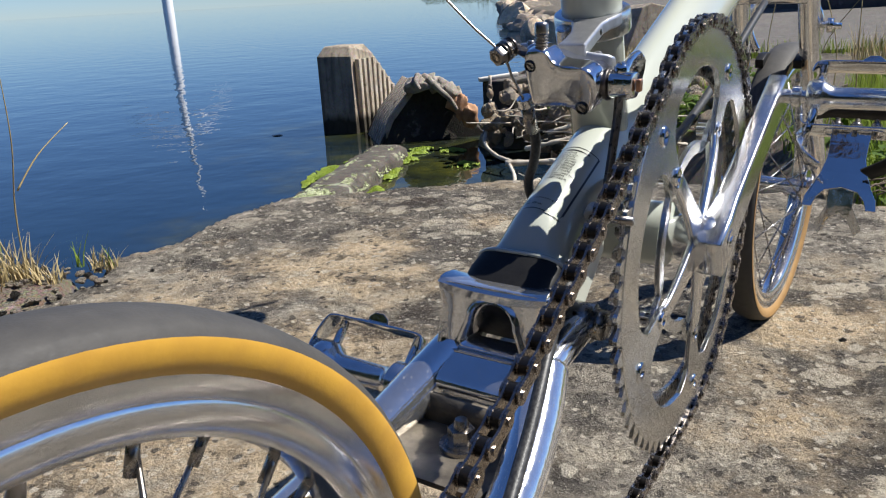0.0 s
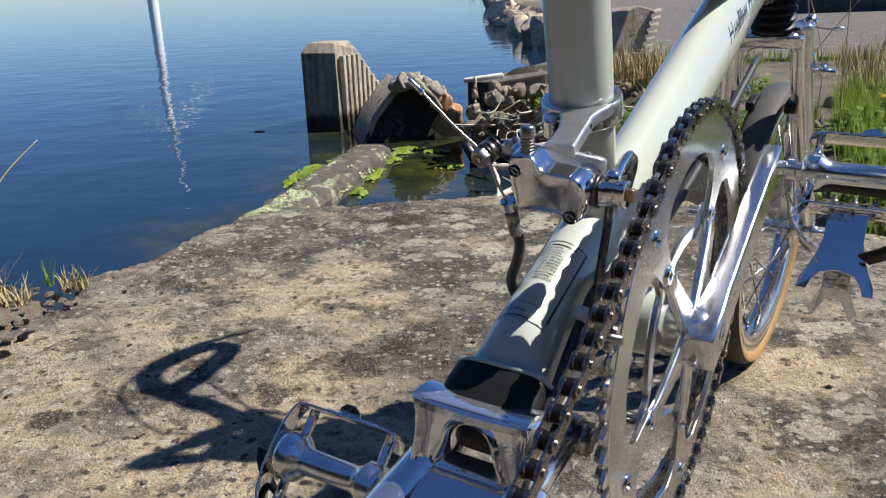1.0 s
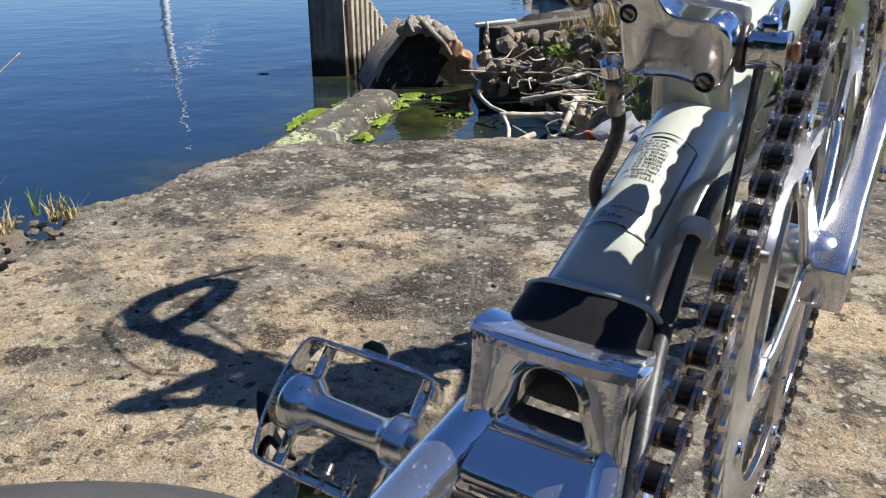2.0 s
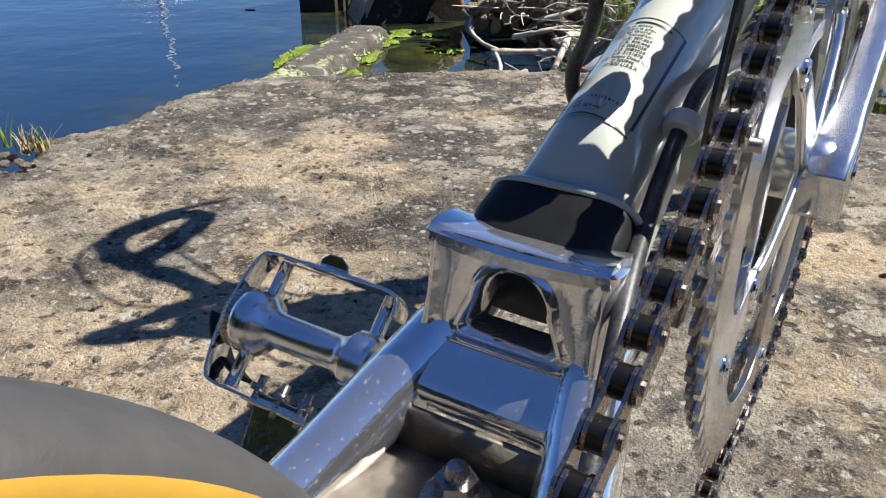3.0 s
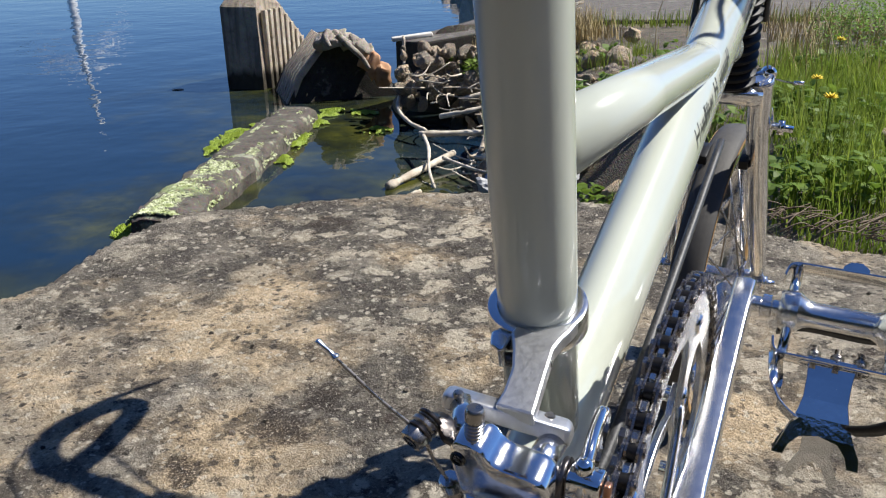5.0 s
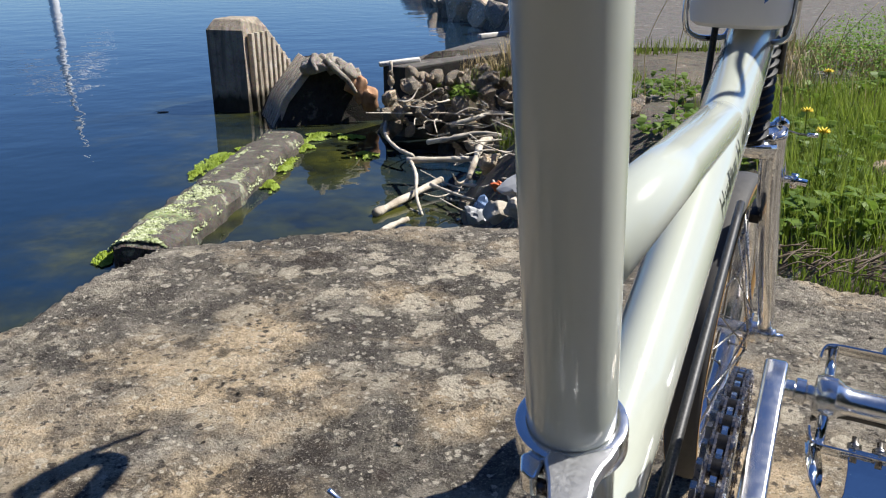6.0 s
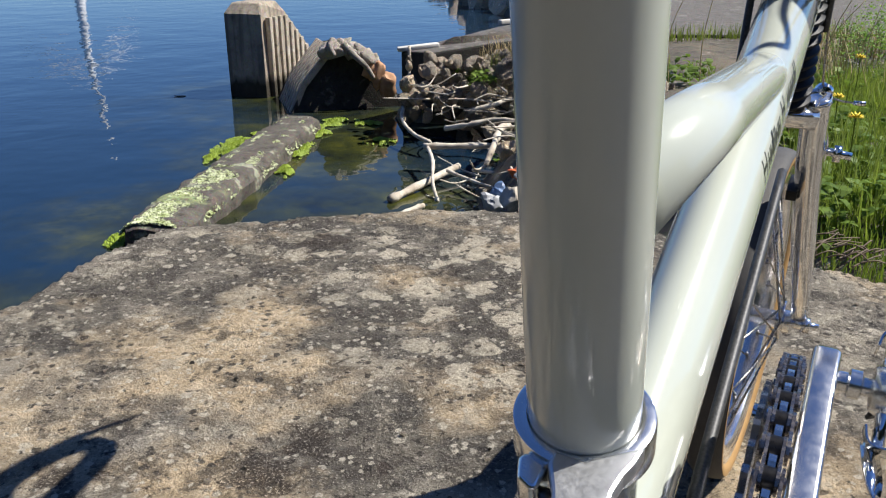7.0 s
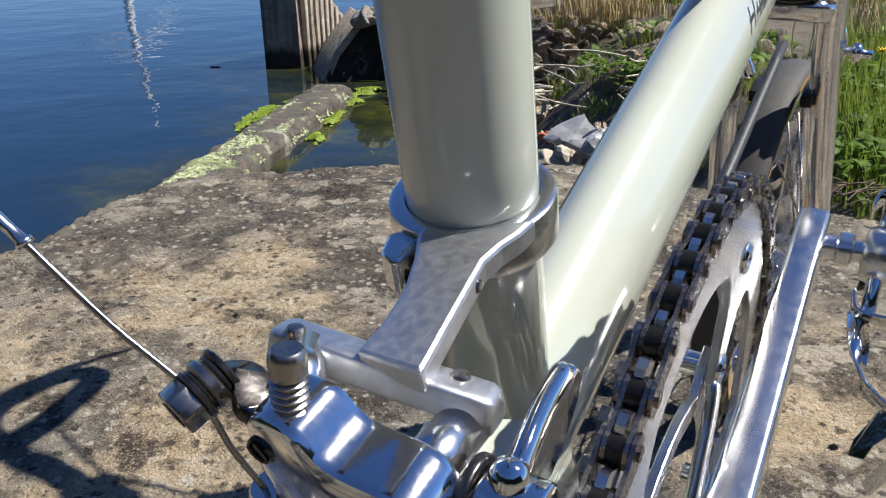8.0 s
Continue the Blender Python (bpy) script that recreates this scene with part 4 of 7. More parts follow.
# links from the body to the cross bar
bm = bmesh.new()
rod(bm, V(0.3870, 0.0262, 0.3752), V(0.4085, 0.0272, 0.3785), 0.0053, 24)
part("body_link", bm, M_ALU, mech)
bm = bmesh.new()
rod(bm, V(0.3870, 0.0020, 0.3865), V(0.4020, -0.0070, 0.3860), 0.0050, 24)
part("body_link", bm, M_ALU, mech)
for (o, z), rr_ in (((0.0042, 0.3818), 0.0026), ((0.0288, 0.3624), 0.0029)):
    c_ = shell(o, z, 1, -0.0002)
    ax_ = Vector((-0.95, 0, -0.3)).normalized()
    bm = bmesh.new()
    lathe(bm, [(rr_ * 0.86, 0.0006), (rr_, 0.0009), (rr_ * 1.16, 0.0004), (rr_ * 1.16, -0.0010), (rr_ * 0.86, -0.0010)], c_, ax_, 24)
    part("screw_hole", bm, M_BLACKPAINT, mech)
    bm = bmesh.new()
    lathe(bm, [(0.0, 0.0002), (rr_ * 0.7, 0.0002), (rr_ * 0.86, -0.0004), (rr_ * 0.86, -0.0010), (0.0, -0.0010)], c_, ax_, 20, closed_profile=False)
    screw = part("pivot_screw", bm, M_STEEL, mech)
    bm = bmesh.new()
    box(bm, (-0.0003, -rr_ * 0.7, -0.00035), (0.0003, rr_ * 0.7, 0.00035))
    bmesh.ops.transform(bm, matrix=Matrix.Translation(c_ + ax_ * 0.0003) @ Matrix.Rotation(0.7, 4, "X"), verts=bm.verts)
    part("screw_slot", bm, M_BLACKPAINT, screw)
# limit screw standing on the raised corner
st, sb = V(0.3802, 0.0076, 0.4018), V(0.3808, 0.0072, 0.3880)
hgt = (st - sb).length
prof = [(0.0, 0.0)]
for i in range(6):
    z = i * hgt * 0.62 / 6
    prof += [(0.0027, z), (0.0034, z + hgt * 0.035), (0.0034, z + hgt * 0.05), (0.0027, z + hgt * 0.085)]
prof += [(0.0034, hgt * 0.64), (0.0034, hgt * 0.90), (0.0030, hgt * 0.97), (0.0026, hgt), (0.0, hgt * 0.99)]
bm = bmesh.new()
lathe(bm, prof, sb, st - sb, 24, closed_profile=False)
part("limit_screw", bm, M_STEEL, mech, "threaded limit screw")
# cable anchor: nut on washers at the end of a cranked arm
AN = V(0.3770, -0.0121, 0.3873)
ax_ = V(-0.80, -0.25, -0.40).normalized()
for r_, h0, h1, mm in ((0.0052, -0.0075, -0.0062, M_DARKSTEEL), (0.0048, -0.0060, -0.0050, M_BLACKPAINT), (0.0053, -0.0048, -0.0022, M_STEEL), (0.0047, -0.0022, -0.0014, M_BLACKPAINT), (0.0052, -0.0014, -0.0002, M_DARKSTEEL)):
    bm = bmesh.new()
    e = (h1 - h0) * 0.25
    lathe(bm, [(0.0, h0), (r_ - e, h0), (r_, h0 + e), (r_, h1 - e), (r_ - e, h1), (0.0, h1)], AN, ax_, 30, closed_profile=False)
    part("washer", bm, mm, mech)
bm = bmesh.new()
hexnut(bm, AN + ax_ * 0.0020, ax_, 0.0049, 0.0046)
part("anchor_nut", bm, M_STEEL, mech, "steel anchor nut", bevel=0.0005)
bm = bmesh.new()
lathe(bm, [(0.0018, 0.0046), (0.0029, 0.0046), (0.0029, 0.0030), (0.0018, 0.0030)], AN, ax_, 20)
rod(bm, AN + ax_ * 0.0030, AN + ax_ * 0.0040, 0.0019, 16)
part("bolt_end", bm, M_BLACKPAINT, mech)
bm = bmesh.new()
sweep(bm, smoothed([AN - ax_ * 0.0066, AN - ax_ * 0.0085 + V(0.001, 0.003, -0.001), shell(0.0, 0.3855, 1, 0.004), shell(0.004, 0.3845, 1, 0.006)]), rect(0.0062, 0.0024), up=Vector((0.4, 0, 1)))
part("anchor_arm", bm, M_DARKSTEEL, mech, bevel=0.0005)
# the wire: from the housing's barrel past the nut and up, with a crimped cap
RING_P = V(0.3678, -0.0391, 0.4147)
wd0 = (RING_P - AN).normalized()
TIP = RING_P + wd0 * 0.0085
bm = bmesh.new()
sweep(bm, smoothed([V(0.3850, -0.0035, 0.3640), V(0.3808, -0.0080, 0.3755), AN - ax_ * 0.0012 + V(0, -0.0005, -0.0010), AN.lerp(RING_P, 0.5) + V(0, 0, -0.0006), RING_P, TIP - wd0 * 0.002]), circle(0.00068, 8), up=SIDE)
part("wire", bm, M_STEEL, mech, "bare steel inner wire")
bm = bmesh.new()
sweep(bm, [RING_P - wd0 * 0.0008, RING_P - wd0 * 0.0006, RING_P + wd0 * 0.0002, RING_P + wd0 * 0.0006, RING_P + wd0 * 0.003, RING_P + wd0 * 0.005, TIP - wd0 * 0.0006, TIP], circle(0.0011, 14), scales=[(1.0, 1.0), (1.55, 1.45), (1.55, 1.45), (1.05, 1.0), (0.95, 1.05), (1.08, 0.95), (1.05, 1.0), (0.7, 0.7)], up=SIDE)
part("end_cap", bm, M_ALU, mech, "crimped wire end cap")
# barrel and housing of the gear cable
bm = bmesh.new()
lathe(bm, [(0.0, 0.0), (0.0030, 0.0), (0.0040, 0.0006), (0.0040, 0.0050), (0.0034, 0.0056), (0.0, 0.0056)], V(0.3870, -0.0033, 0.3610), V(-0.0028, -0.0004, 0.0062), 24, closed_profile=False)
part("barrel", bm, M_CHROME, mech)
bm = bmesh.new()
rod(bm, V(0.3870, -0.0033, 0.3610), V(0.3950, -0.0040, 0.3475), 0.0033, 20)
part("ferrule", bm, M_STEEL, mech, "steel cable ferrule")
bm = bmesh.new()
sweep(bm, smoothed([V(0.4005, -0.0056, 0.3412), V(0.4040, -0.0058, 0.3340), V(0.4110, -0.0105, 0.3225), V(0.4220, -0.0190, 0.3080), V(0.4360, -0.0215, 0.2920), V(0.4520, -0.0165, 0.2780), V(0.50, -0.0120, 0.2850), V(0.70, -0.0100, 0.3660)]), circle(0.0027, 12), up=SIDE)
part("gear_cable", bm, M_HOUSING, bicycle, "black braided cable housing")
# cage arm, pivot block, finger and plates round the chain
bm = bmesh.new()
sweep(bm, [V(0.3880, 0.0295, 0.3725), V(0.3960, 0.0380, 0.3725)], rect(0.0060, 0.0085), up=Vector((0, 0, 1)))
part("cage_arm", bm, M_DARKSTEEL, mech, "dark steel cage arm", bevel=0.0008)
bm = bmesh.new()
sweep(bm, [V(0.3960, 0.0370, 0.3725), V(0.3960, 0.0490, 0.3725)], circle(0.0062, 28, 1.0, 0.7), up=Vector((0, 0, 1)))
part("pivot_block", bm, M_CHROME, mech, "chrome cage pivot", bevel=0.0008)
bm = bmesh.new()
rod(bm, V(0.3960, 0.0343, 0.3725), V(0.3960, 0.0367, 0.3725), 0.0078, 28)
part("pivot_washer", bm, M_DARKSTEEL, mech, bevel=0.0006)
bm = bmesh.new()
lathe(bm, [(0.0, 0.0052), (0.0020, 0.0048), (0.0036, 0.0030), (0.0038, 0.0), (0.0, 0.0)], V(0.3960, 0.0420, 0.3780), Vector((-0.3, 0, 1)), 24, closed_profile=False)
part("pivot_knob", bm, M_CHROME, mech)
bm = bmesh.new()
box(bm, tuple(V(0.3940, 0.0495, 0.3695)), tuple(V(0.3980, 0.0520, 0.3755)))
part("pivot_nut", bm, mat("copper_washer", (0.42, 0.22, 0.14), 0.35, metal=1.0, scale=90), mech, bevel=0.0008)
bm = bmesh.new()
sweep(bm, smoothed([V(0.3965, 0.0420, 0.3760), V(0.4030, 0.0415, 0.3800), V(0.4120, 0.0405, 0.3825), V(0.4220, 0.0398, 0.3838), V(0.4255, 0.0397, 0.3832)]), circle(0.0030, 18), scales=[(1.0, 0.8)] * 22 + [(0.85, 0.7), (0.7, 0.6), (0.45, 0.4)], up=SIDE)
part("cage_finger", bm, M_CHROME, mech, "chrome cage finger")
bm = bmesh.new()
plate(bm, [(0.3960, 0.3740), (0.4030, 0.3790), (0.4120, 0.3822), (0.4220, 0.3842), (0.4285, 0.3846), (0.4318, 0.3815), (0.4306, 0.3760), (0.4255, 0.3690), (0.4178, 0.3639), (0.4078, 0.3637), (0.3980, 0.3670)], lambda u_, v_, w: V(u_, 0.0400 + w, v_), 0.0034)
part("cage_front", bm, M_CHROME, mech, "rounded front end of the cage", bevel=0.0012)
bm = bmesh.new()
plate(bm, [(0.3945, 0.3740), (0.4000, 0.3752), (0.4030, 0.3700), (0.4005, 0.3560), (0.3950, 0.3380), (0.3880, 0.3180), (0.3838, 0.3072), (0.3785, 0.3082), (0.3805, 0.3210), (0.3868, 0.3400), (0.3922, 0.3570)], lambda u_, v_, w: V(u_, 0.0405 + w, v_), 0.0016)
part("cage_plate", bm, M_DARKSTEEL, mech, "slim steel cage plate", bevel=0.0004, smooth=False)
bm = bmesh.new()
rod(bm, V(0.3815, 0.0398, 0.3105), V(0.3815, 0.0560, 0.3105), 0.0022, 12)
part("cage_spacer", bm, M_STEEL, mech)

# brake and rear gear housing along the beam's right side, through a white grommet
bm = bmesh.new()
pts = [V(0.80, 0.0205, 0.396), V(0.62, 0.0225, 0.3340), V(0.50, 0.0250, 0.3080), V(0.44, 0.0238, 0.3085), V(0.4178, 0.0232, 0.2965), V(0.4000, 0.0236, 0.2840), V(0.3800, 0.0262, 0.2745), V(0.3600, 0.0298, 0.2675), V(0.3400, 0.0342, 0.2580), V(0.3150, 0.0400, 0.2420), V(0.2900, 0.0450, 0.2260), V(0.24, 0.0540, 0.2020), V(0.17, 0.0620, 0.1850)]
sweep(bm, smoothed(pts), circle(0.0030, 12), up=SIDE)
part("rear_cable", bm, M_HOUSING, bicycle, "black braided cable housing")
bm = bmesh.new()
lathe(bm, [(0.0030, 0.0035), (0.0056, 0.0035), (0.0064, 0.0026), (0.0064, -0.0026), (0.0056, -0.0035), (0.0030, -0.0035)], V(0.4178, 0.0232, 0.2965), V(0.020, 0.001, 0.0125), 28)
part("grommet", bm, M_WHITEPLASTIC, bicycle, "white plastic cable guide")

# ---- front end ----
fork = new("front_fork")
fork.parent = bicycle
fork["label"] = "chrome front fork with a black rubber bellows"
bm = bmesh.new()
H0, H1 = V(0.972, 0, 0.4080), V(0.9020, 0, 0.6200)
hax = (H1 - H0).normalized()
prof = []
k = 11
for i in range(k):
    z = 0.004 + i * 0.0085
    prof += [(0.0180, z), (0.0222, z + 0.0030), (0.0222, z + 0.0048), (0.0180, z + 0.0078)]
lathe(bm, [(0.0, 0.003)] + prof + [(0.0, 0.004 + k * 0.0085)], H0, hax, 36, closed_profile=False)
part("bellows", bm, M_RUBBER, fork, "black ribbed rubber bellows")
bm = bmesh.new()
sweep(bm, [H0 + hax * 0.135, H0 + hax * 0.223], circle(0.0195, 32), up=SIDE)
part("head_tube", bm, M_CREAM, frame_part)
bm = bmesh.new()
sweep(bm, [V(0.980, -0.0430, 0.4020), V(0.976, -0.025, 0.4030), V(0.974, -0.005, 0.4030), V(0.976, 0.015, 0.4030), V(0.980, 0.0260, 0.4020)], circle(0.0145, 28, 0.62, 0.6), up=hax)
part("crown", bm, M_FORK, fork)
for sgn in (1, -1):
    bm = bmesh.new()
    pts = [V(0.9790, -0.008 + 0.0350 * sgn, 0.4150), V(0.9794, -0.008 + 0.0350 * sgn, 0.4142), V(0.9810, -0.008 + 0.0350 * sgn, 0.4100), V(1.000, -0.007 + 0.0362 * sgn, 0.3600), V(1.030, -0.005 + 0.0400 * sgn, 0.2900), V(1.060, -0.003 + 0.0440 * sgn, 0.2300), V(1.088, -0.003 + 0.0480 * sgn, 0.1860), V(1.0900, -0.003 + 0.0485 * sgn, 0.1780)]
    sweep(bm, smoothed(pts), circle(0.0110, 28), scales=[0.9] * 6 + [1.0] * 19 + [1.0 - 0.40 * i / 17 for i in range(18)], up=SIDE)
    part("fork_leg", bm, M_FORK, fork, "chrome fork leg")
    bm = bmesh.new()
    hexnut(bm, FRONT + V(0, 0.0560 * sgn, 0), SIDE, 0.0085, 0.0080)
    rod(bm, FRONT + V(0, 0.0500 * sgn, 0), FRONT + V(0, 0.0680 * sgn, 0), 0.0038, 14)
    part("axle_nut", bm, M_FORK, fork)
# front brake
brake = new("front_brake")
brake.parent = bicycle
brake["label"] = "chrome caliper brake with black blocks"
for sgn in (1, -1):
    bm = bmesh.new()
    sweep(bm, smoothed([V(1.000, 0.004 * sgn, 0.4000), V(1.004, 0.030 * sgn, 0.3900), V(1.012, 0.037 * sgn, 0.3650), V(1.018, 0.028 * sgn, 0.3400)]), circle(0.0048, 14, 0.7), up=Vector((1, 0, 0)))
    part("caliper_arm", bm, M_CHROME, brake)
    bm = bmesh.new()
    sweep(bm, [V(1.000, 0.0200 * sgn, 0.3270), V(1.018, 0.0200 * sgn, 0.3330), V(1.036, 0.0200 * sgn, 0.3330)], rect(0.0090, 0.0100), up=Vector((0, 0, 1)))
    part("brake_block", bm, M_RUBBER, brake, bevel=0.001)
bm = bmesh.new()
sweep(bm, smoothed([V(0.995, 0.002, 0.4080), V(1.000, 0.015, 0.4140), V(1.008, 0.0260, 0.4180)]), circle(0.0034, 14), up=Vector((1, 0, 0)))
lathe(bm, [(0.0, 0.0060), (0.0050, 0.0055), (0.0072, 0.003), (0.0072, -0.003), (0.0050, -0.0055), (0.0, -0.0060)], V(1.010, 0.0290, 0.4175), Vector((1, 0.3, 0)), 22, closed_profile=False)
part("brake_quadrant", bm, M_CHROME, brake)
bm = bmesh.new()
sweep(bm, smoothed([V(0.970, 0.0200, 0.5200), V(0.985, 0.0250, 0.4600), V(1.010, 0.0290, 0.4175), V(1.010, 0.0400, 0.4120), V(1.008, 0.0500, 0.4110), V(1.005, 0.0580, 0.4115)]), circle(0.0008, 6), up=Vector((1, 0, 0)))
part("brake_wire", bm, M_STEEL, brake)
bm = bmesh.new()
rod(bm, V(1.000, 0.0400, 0.3700), V(1.000, 0.0600, 0.3680), 0.0034, 12)
hexnut(bm, V(1.000, 0.0490, 0.3690), SIDE, 0.0080, 0.006)
part("brake_nut", bm, M_CHROME, brake)
bm = bmesh.new()
rod(bm, V(1.0055, 0.0530, 0.4113), V(1.0045, 0.0620, 0.4118), 0.0019, 12)
part("wire_cap", bm, M_ALU, brake)
# cables down to the fork
bm = bmesh.new()
sweep(bm, smoothed([V(0.880, -0.0250, 0.4500), V(0.905, -0.0270, 0.5100), V(0.925, -0.0250, 0.58), V(0.96, -0.05, 0.70), V(1.00, -0.12, 0.74)]), circle(0.0027, 8), up=SIDE)
part("brake_cable", bm, M_HOUSING, bicycle, "black cable housing")
bm = bmesh.new()
sweep(bm, smoothed([V(0.960, 0.0230, 0.4700), V(0.945, 0.0245, 0.5300), V(0.940, 0.0300, 0.60), V(0.97, 0.06, 0.70), V(1.00, 0.12, 0.74)]), circle(0.0027, 8), up=SIDE)
part("brake_cable", bm, M_HOUSING, bicycle, "black cable housing")

# stem and drop handlebar
bar = new("handlebar")
bar.parent = bicycle
bar["label"] = "drop handlebar with black tape"
bm = bmesh.new()
sweep(bm, smoothed([H0 + hax * 0.223, V(0.880, 0, 0.690), V(0.867, 0, 0.735), V(0.857, 0, 0.775), V(0.852, 0, 0.800)]), circle(0.0115, 16), up=SIDE)
part("quill", bm, M_CHROME, bar)
bm = bmesh.new()
sweep(bm, smoothed([V(0.846, 0, 0.806), V(0.862, 0, 0.804), V(0.895, 0, 0.790), V(0.930, 0, 0.766), V(0.955, 0, 0.746)]), circle(0.0120, 16), scales=[0.75] * 4 + [0.9] * 10 + [1.0 + 0.05 * i for i in range(11)], up=SIDE)
part("stem", bm, M_CHROME, bar)
bm = bmesh.new()
rod(bm, V(0.955, -0.024, 0.745), V(0.955, 0.024, 0.745), 0.0190, 24)
part("bar_clamp", bm, M_CHROME, bar)
for sgn in (1, -1):
    bm = bmesh.new()
    pts = [V(0.955, 0.0, 0.745), V(0.956, 0.09 * sgn, 0.748), V(0.957, 0.145 * sgn, 0.750), V(0.969, 0.172 * sgn, 0.760), V(1.003, 0.179 * sgn, 0.784), V(1.044, 0.180 * sgn, 0.795), V(1.073, 0.180 * sgn, 0.780), V(1.086, 0.180 * sgn, 0.747), V(1.062, 0.180 * sgn, 0.712), V(1.004, 0.182 * sgn, 0.683), V(0.959, 0.184 * sgn, 0.665), V(0.926, 0.185 * sgn, 0.660)]
    sweep(bm, smoothed(pts), circle(0.0145, 16), up=Vector((0.1, 0.2, 1)))
    part("bar_half", bm, M_LEATHER, bar)
    bm = bmesh.new()
    pts = [V(1.025, 0.180 * sgn, 0.806), V(1.058, 0.180 * sgn, 0.808), V(1.084, 0.180 * sgn, 0.800), V(1.106, 0.180 * sgn, 0.792), V(1.128, 0.180 * sgn, 0.780), V(1.158, 0.180 * sgn, 0.750)]
    sweep(bm, smoothed(pts), circle(0.0085, 12), scales=[1.5 - 1.15 * i / 30 for i in range(31)], up=Vector((0.1, 1, 0.2)))
    part("brake_lever", bm, M_CHROME, bar)
    bm = bmesh.new()
    sweep(bm, smoothed([V(1.030, 0.180 * sgn, 0.815), V(0.977, 0.178 * sgn, 0.797), V(0.938, 0.172 * sgn, 0.772), V(0.8966, 0.160 * sgn, 0.7234), V(0.8757, 0.120 * sgn, 0.709), V(0.8914, 0.060 * sgn, 0.737), V(0.916, 0.020 * sgn, 0.765)]), circle(0.0025, 8), up=Vector((0.2, 0.1, 1)))
    part("lever_cable", bm, M_HOUSING, bar)
# saddle on its post
seat = new("saddle")
seat.parent = bicycle
seat["label"] = "dark leather saddle"
bm = bmesh.new()
sweep(bm, [ST0 + sax * 0.40, ST0 + sax * 0.56], circle(0.0140, 20), up=SIDE)
part("seat_post", bm, M_CHROME, seat)
bm = bmesh.new()
sweep(bm, smoothed([V(0.255, 0, 0.875), V(0.275, 0, 0.880), V(0.33, 0, 0.872), V(0.40, 0, 0.866), V(0.48, 0, 0.868), V(0.515, 0, 0.865)]), circle(0.05, 20, 0.34), scales=[0.9, 1.1, 1.3, 1.42, 1.45, 1.4] + [1.3 - 0.06 * i for i in range(6)] + [0.9 - 0.06 * i for i in range(6)] + [0.5] * 6 + [0.42] * 6 + [0.3], up=Vector((0, 0, 1)))
part("saddle_top", bm, M_LEATHER, seat)

# ---- drinking bottle in a wire cage ----
bottle = empty("water_bottle", BIKE @ Matrix.Translation(V(0.880, -0.008, 0.512)), "white translucent plastic drinking bottle in a wire cage", "bottle")
M_BOTTLE = mat("white_bottle_plastic", (0.72, 0.72, 0.70), 0.35, second=(0.78, 0.78, 0.76), scale=20)
M_BLUE = mat("blue_print", (0.03, 0.13, 0.42), 0.4, scale=30)
bm = bmesh.new()
prof = [(0.0, 0.0), (0.031, 0.0), (0.0352, 0.003), (0.0368, 0.010), (0.0370, 0.10), (0.0350, 0.106), (0.0350, 0.116), (0.0370, 0.122), (0.0370, 0.150), (0.030, 0.165), (0.028, 0.168), (0.028, 0.180), (0.010, 0.184), (0.010, 0.200), (0.0, 0.200)]
lathe(bm, prof, Vector((0, 0, 0)), Vector((0, 0, 1)), 48, closed_profile=False)
part("bottle_body", bm, M_BOTTLE, bottle)
bm = bmesh.new()
for k_, (a0, z0, a1, z1) in enumerate(((-2.60, 0.020, -2.30, 0.034), (-2.34, 0.030, -2.30, 0.050), (-2.24, 0.030, -2.08, 0.032), (-2.08, 0.030, -2.04, 0.044))):
    rows = []
    for i in range(9):
        f = i / 8
        a_ = a0 + (a1 - a0) * f
        z_ = z0 + (z1 - z0) * f
        hw = 0.0016 + 0.0016 * math.sin(math.pi * f)
        d_ = Vector((math.cos(a_), math.sin(a_), 0)) * 0.0373
        rows.append((bm.verts.new(d_ + Vector((0, 0, z_ - hw))), bm.verts.new(d_ + Vector((0, 0, z_ + hw)))))
    for p, q in zip(rows, rows[1:]):
        bm.faces.new((p[0], q[0], q[1], p[1]))
part("bottle_print", bm, M_BLUE, bottle, "blue printed mark")
cage = new("bottle_cage")
cage.parent = bicycle
cage["label"] = "chromed wire bottle cage"
for sgn in (1, -1):
    bm = bmesh.new()
    bc = V(0.880, -0.008, 0.512)
    pts = [bc + V(0.030, 0.012 * sgn, 0.130), bc + V(0.015, 0.038 * sgn, 0.125), bc + V(0.004, 0.0405 * sgn, 0.100), bc + V(0.002, 0.0405 * sgn, 0.030), bc + V(0.004, 0.0395 * sgn, 0.000), bc + V(0.010, 0.033 * sgn, -0.010), bc + V(0.028, 0.020 * sgn, -0.012), bc + V(0.044, 0.010 * sgn, -0.004), bc + V(0.046, 0.008 * sgn, 0.06)]
    sweep(bm, smoothed(pts), circle(0.0024, 10), up=Vector((0.3, 0.2, 1)))
    part("cage_wire", bm, M_CHROME, cage)


# ================= the place =================
SLOPE = -0.0209                      # the slab falls gently towards the water
WATER = -0.60


def nz(x, y, z=0.0, f=1.0):
    return noise.noise(Vector((x * f, y * f, z)))


def inside(x, y, poly):
    c = False
    j = len(poly) - 1
    for i in range(len(poly)):
        xi, yi = poly[i]
        xj, yj = poly[j]
        if (yi > y) != (yj > y) and x < (xj - xi) * (y - yi) / (yj - yi) + xi:
            c = not c
        j = i
    return c


def node_chain(m):
    nt = m.node_tree
    return nt, nt.nodes["Principled BSDF"], nt.nodes.new("ShaderNodeTexCoord")


